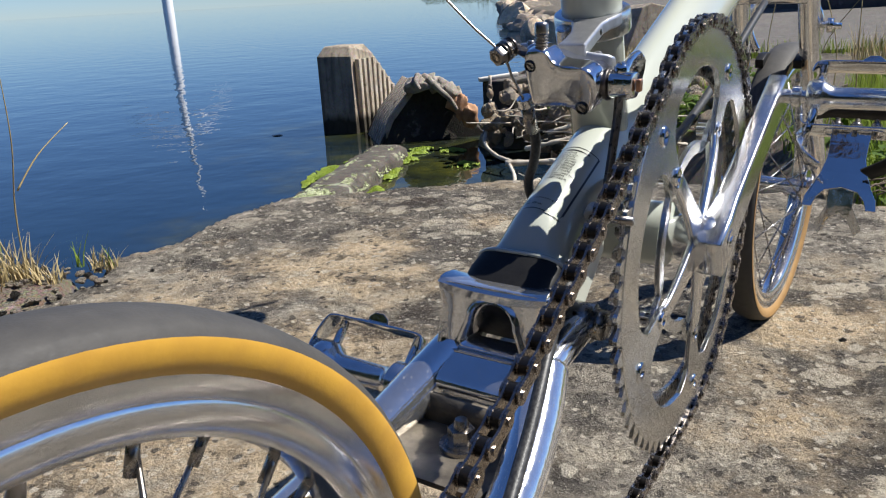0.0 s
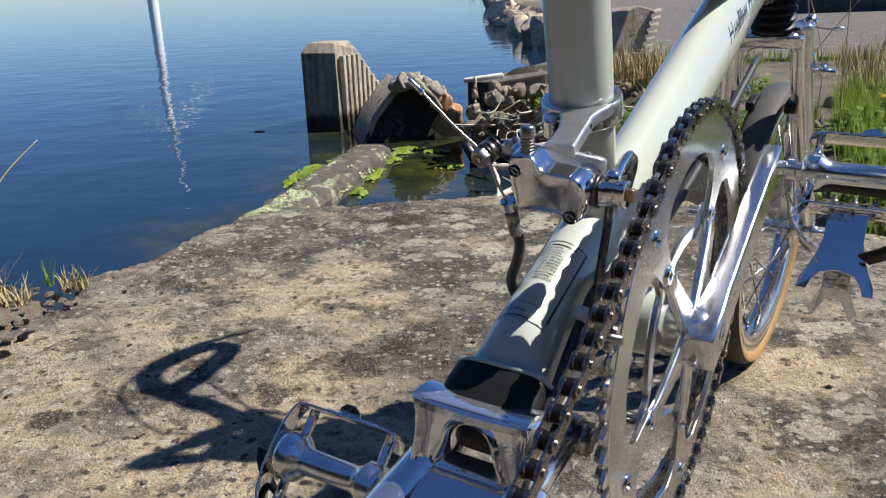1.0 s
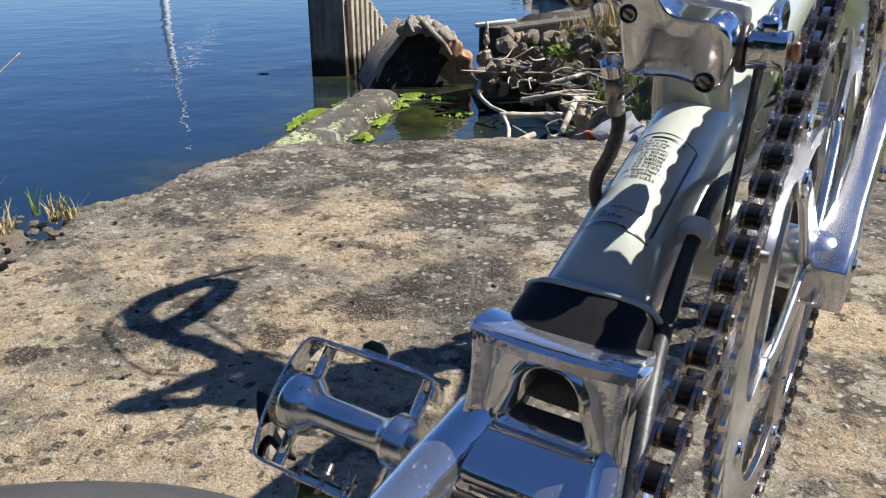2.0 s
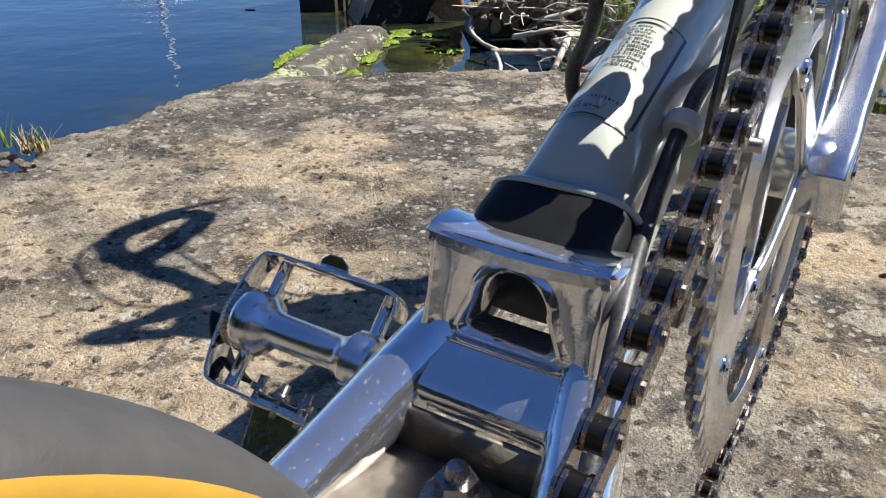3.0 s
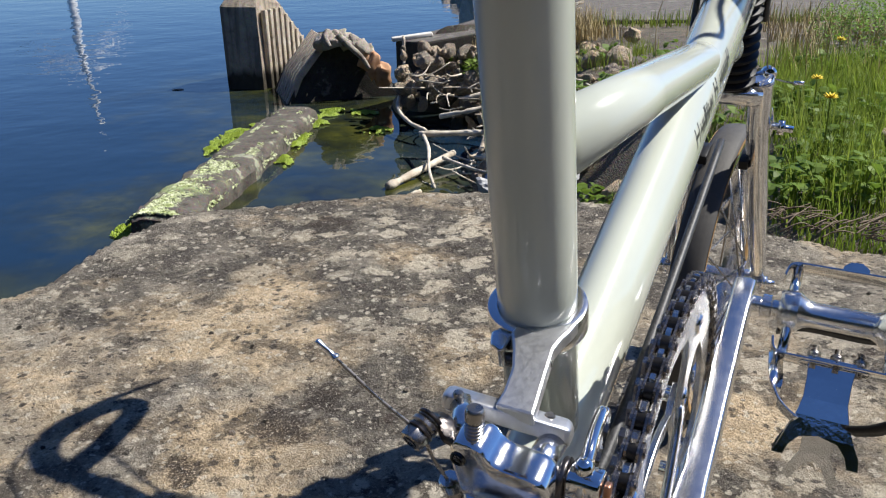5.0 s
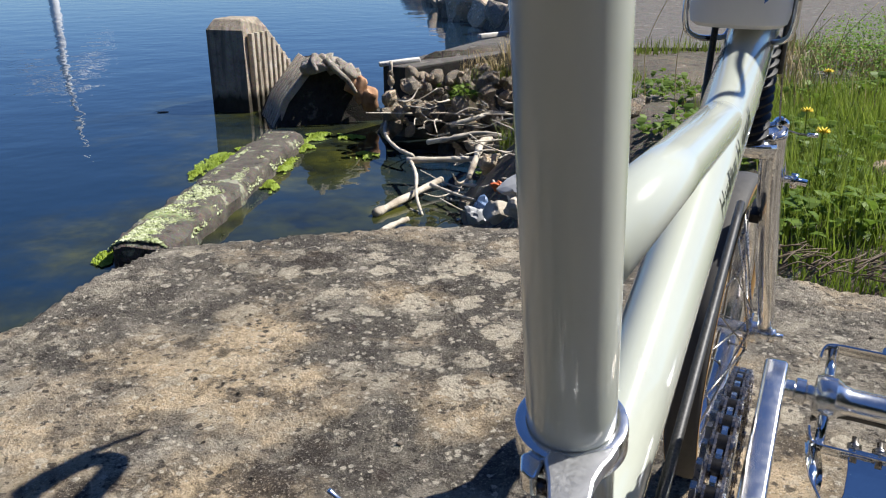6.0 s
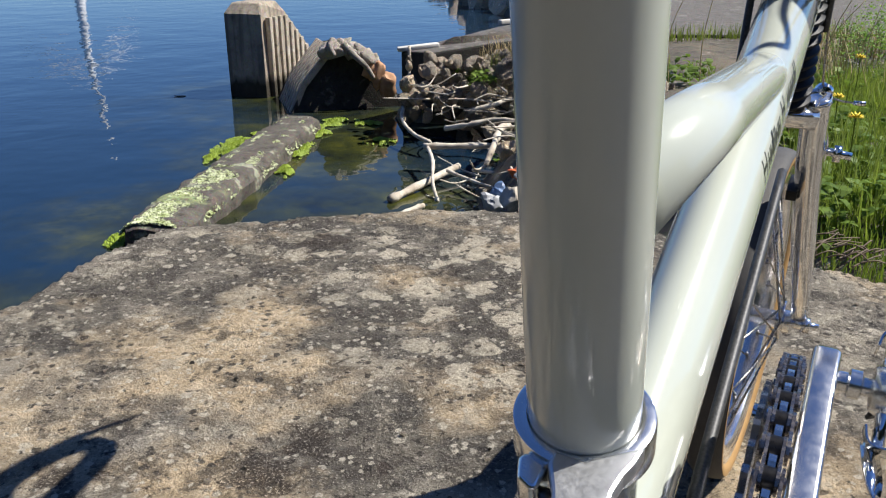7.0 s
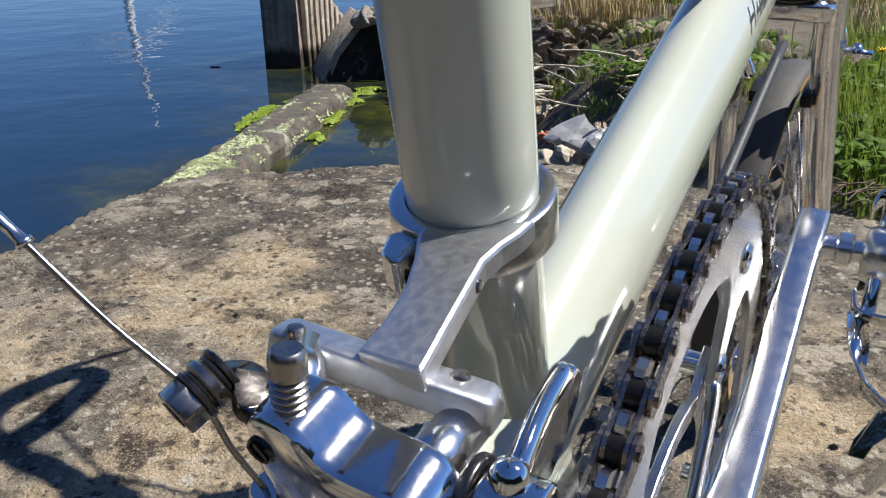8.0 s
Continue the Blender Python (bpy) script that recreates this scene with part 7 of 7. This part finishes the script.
# flotsam: crumpled sheets
M_PALE = mat("pale_plastic", (0.30, 0.31, 0.33), 0.45, second=(0.48, 0.48, 0.48), scale=25)
M_BLUEP = mat("faded_blue_plastic", (0.10, 0.16, 0.28), 0.45, scale=25)
M_ORANGE = mat("orange_plastic", (0.55, 0.12, 0.03), 0.45, scale=25)
for i, (x, y, z, s, mm, lb) in enumerate(((0.66, 3.05, -0.30, 0.085, M_PALE, "crumpled pale grey plastic bag in the flotsam"), (0.72, 2.85, -0.26, 0.075, M_PALE, "crumpled pale grey plastic bag in the flotsam"), (0.50, 3.15, -0.42, 0.045, M_PALE, "torn pale plastic piece in the flotsam"), (0.52, 3.20, -0.40, 0.035, M_BLUEP, "faded blue plastic scrap in the flotsam"), (0.62, 3.35, -0.37, 0.03, M_ORANGE, "orange plastic scrap in the flotsam"), (0.55, 3.00, -0.36, 0.05, M_DRIFT, "splintered board end in the flotsam"), (0.62, 2.90, -0.33, 0.05, M_DRIFT, "splintered board end in the flotsam"))):
    bm = bmesh.new()
    lump(bm, Vector((x, y, z)), (s, s * 0.8, s * 0.9), 700 + i, 0.9, 3)
    tagged(part("litter", bm, mm, smooth=False), lb, "litter", group="flotsam")

# broken ribbed ramp and a dark shed beyond the apron
bm = bmesh.new()
R0, rx_, ry_ = Vector((1.30, 6.02, -0.06)), Vector((0.97, 0.24, 0)), Vector((-0.24, 0.97, 0))


def ramp_at(u_, v_, z):
    return R0 + rx_ * u_ + ry_ * v_ + Vector((0, 0, z))


prof = [(0.0, -0.06), (0.14, 0.30), (0.22, 0.33), (0.34, 0.30), (0.24, -0.06)]
lo = [bm.verts.new(ramp_at(u_, 0.0, z)) for u_, z in prof]
hi = [bm.verts.new(ramp_at(u_ + 0.02, 0.5, z * 0.92)) for u_, z in prof]
bm.faces.new(lo)
bm.faces.new(list(reversed(hi)))
for i in range(len(prof)):
    j = (i + 1) % len(prof)
    bm.faces.new((lo[i], hi[i], hi[j], lo[j]))
bmesh.ops.recalc_face_normals(bm, faces=bm.faces)
tilted = part("tilted_block", bm, M_POST, smooth=False, bevel=0.010)
tagged(tilted, "tilted brown concrete block with a ribbed edge on the apron", "concrete block")
for i in range(7):
    bm = bmesh.new()
    z = -0.01 + 0.048 * i
    sweep(bm, [ramp_at(0.25 + 0.012 * i, -0.012, z), ramp_at(0.345 + 0.012 * i, 0.03, z + 0.012)], rect(0.030, 0.026), up=Vector((0, 0, 1)))
    part("rib", bm, M_RIB, tilted, bevel=0.004)
shed = empty("shed", Matrix.Translation((5.75, 11.2, -0.02)), "low dark grey shed standing beyond the apron", "shed")
M_SHED = concrete("dark_grey_render", dark=(0.030, 0.032, 0.036), mid=(0.055, 0.058, 0.064), tan=(0.07, 0.07, 0.07), pale=(0.10, 0.10, 0.11))
bm = bmesh.new()
box(bm, (-0.75, 0.0, -0.05), (2.6, 2.0, 0.95))
part("wall", bm, M_SHED, shed, smooth=False, bevel=0.01)
bm = bmesh.new()
box(bm, (-0.85, -0.10, 0.955), (2.7, 2.1, 1.04))
part("roof", bm, M_APRON, shed, smooth=False, bevel=0.01)

# white timber on the wall's edge and debris on the apron
bm = bmesh.new()
sweep(bm, [Vector((0.22, 5.42, -0.146)), Vector((0.34, 5.43, -0.134)), Vector((0.48, 5.44, -0.121))], rect(0.06, 0.026), up=Vector((0, 0, 1)))
M_WHITEWOOD = mat("white_weathered_timber", (0.55, 0.52, 0.46), 0.7, second=(0.68, 0.65, 0.60), scale=20, bump=0.3, bump_scale=80)
tagged(part("white_timber", bm, M_WHITEWOOD, bevel=0.005), "white-painted timber end lying on the wall", "timber")
bm = bmesh.new()
sweep(bm, [Vector((1.00, 6.30, -0.075)), Vector((1.20, 6.42, -0.07)), Vector((1.36, 6.50, -0.07))], rect(0.045, 0.035), up=Vector((0, 0, 1)))
tagged(part("white_timber", bm, M_WHITEWOOD, bevel=0.005), "white-painted timber end lying on the wall", "timber")


# plants
def blades(name, spots_, material, seed, label, category, height, width, droop=0.5, lean=0.5):
    """Grass blades, each a bent strip; spots_: x, y, z, spread, number, scale."""
    r = random.Random(seed)
    verts_, faces_ = [], []
    for x, y, z, spread, num, sc in spots_:
        for _ in range(num):
            a, d = r.uniform(0, 6.283), spread * math.sqrt(r.random())
            px, py = x + math.cos(a) * d, y + math.sin(a) * d
            h = height * sc * r.uniform(0.45, 1.25)
            wd_ = width * r.uniform(0.6, 1.3)
            yaw = r.uniform(0, 6.283)
            ln_ = lean * r.uniform(0.1, 1.0) * h
            fx, fy = math.cos(yaw), math.sin(yaw)
            k = len(verts_)
            for q in range(4):
                f = q / 3
                off = ln_ * f ** (1 + droop)
                zz = h * (f - 0.25 * droop * f * f)
                ww = wd_ * (1 - f * 0.9)
                verts_.append((px + fx * off - fy * ww, py + fy * off + fx * ww, z + zz))
                verts_.append((px + fx * off + fy * ww, py + fy * off - fx * ww, z + zz))
            for q in range(3):
                faces_.append((k + 2 * q, k + 2 * q + 1, k + 2 * q + 3, k + 2 * q + 2))
    me_ = bpy.data.meshes.new(name)
    me_.from_pydata(verts_, [], faces_)
    me_.materials.append(material)
    return tagged(new(name, me_), label, category, kind="stuff")


def meadow(num, seed, y_lo, y_hi, x_extra, scale_lo, scale_hi):
    r = random.Random(seed)
    out = []
    while len(out) < num:
        y = r.uniform(y_lo, y_hi)
        edge = 0.93 + (1.60 - y) * 0.75 if y < 1.62 else 0.90 + 0.46 * (y - 1.62)
        x = edge + x_extra * r.random() ** 1.2
        out.append((x, y, land_z(x, y) - 0.005, 0.05, 9, r.uniform(scale_lo, scale_hi)))
    return out


M_LUSH = foliage("lush_grass", (0.17, 0.26, 0.028), (0.36, 0.43, 0.075), 4)
blades("grass", meadow(3600, 11, 1.25, 3.7, 2.2, 0.30, 0.85), M_LUSH, 12, "lush green grass beside the slab", "grass", 0.17, 0.0024)
blades("tall_grass", meadow(240, 13, 1.7, 3.4, 2.2, 0.4, 0.9), M_GRASS, 14, "taller grass stems in the meadow", "grass", 0.24, 0.0024, 0.3, 0.35)
blades("dry_grass", meadow(140, 15, 3.2, 5.0, 1.6, 0.7, 1.2) + [(0.95 + 0.5 * random.Random(i).random(), 4.6 + 0.6 * random.Random(i + 50).random(), -0.08, 0.08, 26, 0.8) for i in range(40)], M_DRYGRASS, 16, "dry yellow grass at the top of the bank", "grass", 0.20, 0.0028)
blades("bank_grass", [(1.25 + 0.12 * i, 5.15 + 0.05 * math.sin(i), -0.07, 0.10, 40, 0.6) for i in range(16)], M_GRASS, 17, "short grass along the apron's edge", "grass", 0.16, 0.0035)


blades("edge_tufts", [(0.78 + 0.06 * i, 5.16 + 0.05 * math.sin(i * 2.1), -0.16 + 0.02 * math.sin(i * 1.3), 0.09, 46, 0.5 + 0.3 * abs(math.sin(i * 1.7))) for i in range(18)], M_DRYGRASS, 41, "dry yellow-green grass tufts hanging over the wall", "grass", 0.16, 0.0022, 0.7, 0.8)
blades("green_tufts", [(0.80 + 0.10 * i, 5.10 + 0.07 * math.sin(i * 3.1), -0.20, 0.08, 40, 0.5 + 0.3 * abs(math.sin(i * 2.3))) for i in range(10)], M_GRASS, 42, "green grass tufts among the stones", "grass", 0.15, 0.0024, 0.6, 0.7)


def leafy(name, spots_, material, seed, label, leaf, height):
    """A weed of many small leaves on short stems."""
    r = random.Random(seed)
    bm_v, bm_f = [], []
    for x, y, z, spread, num in spots_:
        for _ in range(num):
            a, d = r.uniform(0, 6.283), spread * math.sqrt(r.random())
            h = height * (1 - 0.6 * (d / spread) ** 2) * r.uniform(0.2, 1.0)
            p = Vector((x + math.cos(a) * d, y + math.sin(a) * d, z + h))
            yaw, tilt_ = r.uniform(0, 6.283), r.uniform(-0.2, 0.9)
            L = leaf * r.uniform(0.5, 1.3)
            W = L * r.uniform(0.28, 0.45)
            f = Vector((math.cos(yaw) * math.cos(tilt_), math.sin(yaw) * math.cos(tilt_), math.sin(tilt_)))
            s_ = f.cross(Vector((0, 0, 1))).normalized()
            up_ = s_.cross(f)
            k = len(bm_v)
            for uu, vv, ww in ((0, 0, 0), (0.35, 0.9, 0.12), (0.35, -0.9, 0.12), (0.7, 0.75, 0.1), (0.7, -0.75, 0.1), (1.0, 0, -0.12)):
                bm_v.append(tuple(p + f * L * uu + s_ * W * vv + up_ * L * ww))
            bm_f += [(k, k + 1, k + 2), (k + 1, k + 3, k + 4, k + 2), (k + 3, k + 5, k + 4)]
    me_ = bpy.data.meshes.new(name)
    me_.from_pydata(bm_v, [], bm_f)
    me_.materials.append(material)
    return tagged(new(name, me_), label, "weed", kind="stuff")


leafy("weeds", [(x, y, z, 0.11, 60) for x, y, z, *_ in meadow(34, 21, 1.55, 3.6, 1.6, 1, 1)], M_LEAF, 22, "broad-leaved green weeds among the grass", 0.042, 0.10)
leafy("bank_weeds", [(0.72, 4.95, -0.30, 0.12, 90), (0.62, 5.05, -0.28, 0.09, 60), (1.02, 4.35, -0.30, 0.10, 60), (1.10, 3.9, -0.22, 0.12, 60), (0.98, 3.3, -0.2, 0.1, 40)], M_LEAF, 23, "green weeds growing out of the rubble", 0.045, 0.10)
M_FERN = foliage("feathery_green", (0.13, 0.25, 0.03), (0.26, 0.40, 0.06), 6)
slope = random.Random(77)
slope_spots = [(x, y, land_z(x, y)) for x, y in [(slope.uniform(0.75, 1.6), slope.uniform(2.5, 4.4)) for _ in range(60)]]
blades("slope_grass", [(x, y, z - 0.01, 0.09, 40, slope.uniform(0.4, 0.8)) for x, y, z in slope_spots[:38]], M_GRASS, 43, "green grass tufts on the stony bank", "grass", 0.16, 0.0028, 0.6, 0.7)
leafy("slope_weeds", [(x, y, z, 0.10, 55) for x, y, z in slope_spots[38:]], M_LEAF, 44, "broad-leaved green weeds on the stony bank", 0.042, 0.09)
leafy("feathery_bush", [(2.75, 4.3, -0.1, 0.35, 1800), (3.2, 4.6, -0.1, 0.45, 2600), (2.45, 3.9, -0.1, 0.28, 1200), (2.95, 3.8, -0.1, 0.40, 2200), (3.7, 4.4, -0.1, 0.5, 2400)], M_FERN, 24, "feathery bright green bush behind the grass", 0.017, 0.36)
# flower heads and seed stalks
M_YELLOW = mat("dandelion_yellow", (0.75, 0.52, 0.02), 0.6, second=(0.85, 0.65, 0.04), scale=60)
for i, (x, y, h) in enumerate(((1.20, 2.10, 0.20), (1.42, 2.55, 0.16), (1.60, 2.05, 0.24), (1.75, 3.0, 0.2))):
    z = land_z(x, y)
    fl = empty("dandelion", Matrix.Translation((x, y, z)), "yellow dandelion flower on a thin green stem", "flower", "meadow flowers")
    bm = bmesh.new()
    limb(bm, [Vector((0, 0, 0)), Vector((0.012, 0.004, h / 2)), Vector((0.006, 0.0, h))], 0.0022, 0.0016, 6, i)
    part("stem", bm, M_GRASS, fl)
    bm = bmesh.new()
    for k in range(26):
        a = 2 * math.pi * k / 26
        tl = 0.15 + 0.5 * (k % 3) / 2
        d = Vector((math.cos(a) * math.cos(tl), math.sin(a) * math.cos(tl), math.sin(tl)))
        sweep(bm, [Vector((0.006, 0, h)), Vector((0.006, 0, h)) + d * 0.010, Vector((0.006, 0, h)) + d * 0.019], rect(0.0042, 0.0008), scales=[0.4, 1.0, 0.7], up=Vector((0, 0, 1)))
    part("petals", bm, M_YELLOW, fl)
for i in range(16):
    rr = random.Random(800 + i)
    x, y = rr.uniform(1.15, 2.6), rr.uniform(2.0, 3.6)
    z = land_z(x, y)
    h = rr.uniform(0.35, 0.62)
    st_ = empty("seed_stalk", Matrix.Translation((x, y, z)), "thin dry seed stalk standing in the grass", "plant", "seed stalks")
    bm = bmesh.new()
    limb(bm, [Vector((0, 0, 0)), Vector((rr.uniform(-0.05, 0.05), 0.02, h * 0.5)), Vector((rr.uniform(-0.12, 0.12), rr.uniform(-0.05, 0.05), h))], 0.0022, 0.0011, 6, i)
    part("stem", bm, M_DRYGRASS, st_)
    tipv = Vector((0, 0, 0))
# dry twigs at the slab's edge
for i in range(130):
    rr = random.Random(900 + i)
    x = rr.uniform(0.80, 1.25)
    y = 1.63 - (x - 0.76) * 0.72 + rr.uniform(-0.02, 0.12)
    a = rr.uniform(-0.9, 0.6)
    ln = rr.uniform(0.03, 0.10)
    z = slab_z(x, y) + rr.uniform(0.006, 0.022)
    bm = bmesh.new()
    limb(bm, [Vector((x, y, z)), Vector((x + math.cos(a) * ln / 2, y + math.sin(a) * ln / 2, z + rr.uniform(0.0, 0.02))), Vector((x + math.cos(a + 0.2) * ln, y + math.sin(a + 0.2) * ln, z + rr.uniform(-0.005, 0.012)))], 0.0017, 0.0009, 5, i)
    tagged(part("twig", bm, M_TWIG if i else (M_TWIG := mat("dry_twig", (0.10, 0.07, 0.048), 0.8, second=(0.20, 0.15, 0.10), scale=30))), "dry brown twig at the slab's edge", "twig", group="dry twigs")
# the soil patch by the water
blades("dry_tuft", [(-0.73, 1.31, -0.03, 0.045, 150, 1.0), (-0.78, 1.25, -0.03, 0.06, 180, 1.1), (-0.665, 1.30, -0.03, 0.03, 70, 0.6), (-0.60, 1.37, -0.03, 0.025, 60, 0.55), (-0.86, 1.15, -0.03, 0.06, 150, 1.0)], M_DRYGRASS, 31, "dry straw-coloured grass tuft on the soil", "grass", 0.075, 0.0016, 0.6, 0.8)
blades("green_shoots", [(-0.66, 1.40, -0.035, 0.012, 9, 1.0), (-0.595, 1.375, -0.03, 0.012, 6, 0.7), (-0.80, 1.36, -0.03, 0.03, 14, 1.0)], M_LUSH, 32, "a few green shoots at the water's edge", "grass", 0.07, 0.0022, 0.4, 0.4)
for i, pts in enumerate((((-0.700, 1.30, -0.03), (-0.690, 1.29, 0.10), (-0.655, 1.26, 0.22), (-0.640, 1.24, 0.34)), ((-0.668, 1.27, 0.14), (-0.640, 1.30, 0.19), (-0.600, 1.34, 0.235)), ((-0.72, 1.32, -0.03), (-0.745, 1.30, 0.10), (-0.735, 1.28, 0.25)))):
    bm = bmesh.new()
    limb(bm, [Vector(p) for p in pts], 0.0016, 0.0007, 6, i)
    tagged(part("dry_stem", bm, M_DRYGRASS), "thin pale dry stem above the water", "plant", group="dry stems")
PEB = []
for i in range(5):
    bm = bmesh.new()
    lump(bm, Vector((0, 0, 0)), (1, 0.8, 0.55), 60 + i, 0.3, 2)
    me = bpy.data.meshes.new("pebble")
    bm.to_mesh(me)
    bm.free()
    me.materials.append(M_SOIL if i % 2 else M_POST)
    PEB.append(me)
for i in range(230):
    rr = random.Random(1000 + i)
    if i < 130:
        x, y = rr.uniform(-0.95, -0.56), rr.uniform(1.0, 1.39)
        z = -0.024 + rr.uniform(0, 0.006)
        s = rr.uniform(0.004, 0.012)
    else:
        x, y = rr.uniform(-0.6, 0.9), rr.uniform(0.3, 1.8)
        z = slab_z(x, y)
        s = rr.uniform(0.002, 0.0055)
    ob = new("pebble", PEB[i % 5])
    ob.matrix_world = Matrix.Translation((x, y, z + s * 0.3)) @ Euler((0, 0, rr.uniform(0, 6))).to_matrix().to_4x4() @ Matrix.Diagonal((s, s, s, 1))
    tagged(ob, "small grey-brown pebble on the ground", "pebble", group="pebbles")
# floating leaf
bm = bmesh.new()
lump(bm, Vector((-1.37, 6.42, WATER + 0.005)), (0.05, 0.02, 0.006), 88, 0.3, 2)
tagged(part("floating_leaf", bm, M_DRIFT), "pale leaf floating on the lake", "leaf")

# wind turbine beyond the lake, seen by its reflection
TD, TAZ = 430.0, radians(-18.4)
turbine = empty("wind_turbine", Matrix.Translation((math.sin(TAZ) * TD, math.cos(TAZ) * TD, WATER)) @ Matrix.Rotation(-TAZ, 4, "Z"), "tall white wind turbine beyond the lake", "wind turbine")
HUB = TD * math.tan(radians(8.05))
bm = bmesh.new()
lathe(bm, [(2.6, -2.0), (2.2, HUB * 0.5), (1.5, HUB - 1.0), (0.0, HUB - 1.0)], Vector((0, 0, 0)), Vector((0, 0, 1)), 24, closed_profile=False)
part("tower", bm, M_WHITE, turbine)
bm = bmesh.new()
sweep(bm, [Vector((0, -4.0, HUB)), Vector((0, -2.5, HUB)), Vector((0, 4, HUB)), Vector((0, 6, HUB))], circle(1.9, 16), scales=[0.45, 1.0, 1.0, 0.7], up=Vector((0, 0, 1)))
part("nacelle", bm, M_WHITE, turbine)
for a in (8, 128, 248):
    d = Vector((math.sin(radians(a)), 0, math.cos(radians(a))))
    bm = bmesh.new()
    c = Vector((0, -4.0, HUB))
    sweep(bm, [c + d * 0.5, c + d * 3, c + d * 7, c + d * 18, c + d * 31], rect(2.0, 0.5), scales=[0.5, 0.7, 1.2, 0.8, 0.2], up=Vector((0, 1, 0)))
    part("blade", bm, M_WHITE, turbine)
# distant shore
bm = bmesh.new()
r = random.Random(77)
verts_, faces_ = [], []
for i in range(2600):
    x = r.uniform(-20, 560)
    y = 800 + 40 * r.random() + 0.02 * abs(x)
    h = 2.0 + 3.5 * r.random() + 3 * max(0, nz(x, 0, 0, 0.01))
    z = 0.5
    k = len(verts_)
    for q in range(6):
        t = q * math.pi / 3
        rr = 5 * r.uniform(0.7, 1.3)
        verts_.append((x + math.cos(t) * rr, y + math.sin(t) * rr, z + h * r.uniform(0.1, 0.5)))
    verts_.append((x, y, z + h))
    for q in range(6):
        faces_.append((k + q, k + (q + 1) % 6, k + 6))
bm.free()
me = bpy.data.meshes.new("far_woods")
me.from_pydata(verts_, [], faces_)
me.materials.append(M_WOODS)
tagged(new("far_woods", me), "low dark woods on the far shore of the lake", "woods", kind="stuff")

# unseen bank of leaves, added behind to block sky light and deepen shade
r = random.Random(55)
verts_, faces_ = [], []
for i in range(15000):
    a = r.uniform(radians(112), radians(292))          # from the south-east round to the west
    d = r.uniform(9.0, 13.0)
    x, y = math.sin(a) * d, math.cos(a) * d
    top = 5.2 + 1.3 * noise.noise(Vector((x * 0.35, y * 0.35, 0))) + (d - 9.0) * 0.5
    z = top * r.random() ** 0.8 - 0.1
    p = Vector((x, y, z))
    k = len(verts_)
    f_ = Vector((r.gauss(0, 1), r.gauss(0, 1), r.gauss(0, 1))).normalized()
    s_ = f_.orthogonal().normalized()
    L = r.uniform(0.16, 0.42)
    for uu, vv in ((-1, 0), (-0.2, 0.6), (1, 0), (-0.2, -0.6)):
        verts_.append(tuple(p + f_ * uu * L + s_ * vv * L))
    faces_.append((k, k + 1, k + 2, k + 3))
me = bpy.data.meshes.new("wooded_bank")
me.from_pydata(verts_, [], faces_)
me.materials.append(M_WOODS)
tagged(new("wooded_bank", me), "added unseen bank of dark leaves that blocks sky light behind the slab", "woods", kind="stuff")
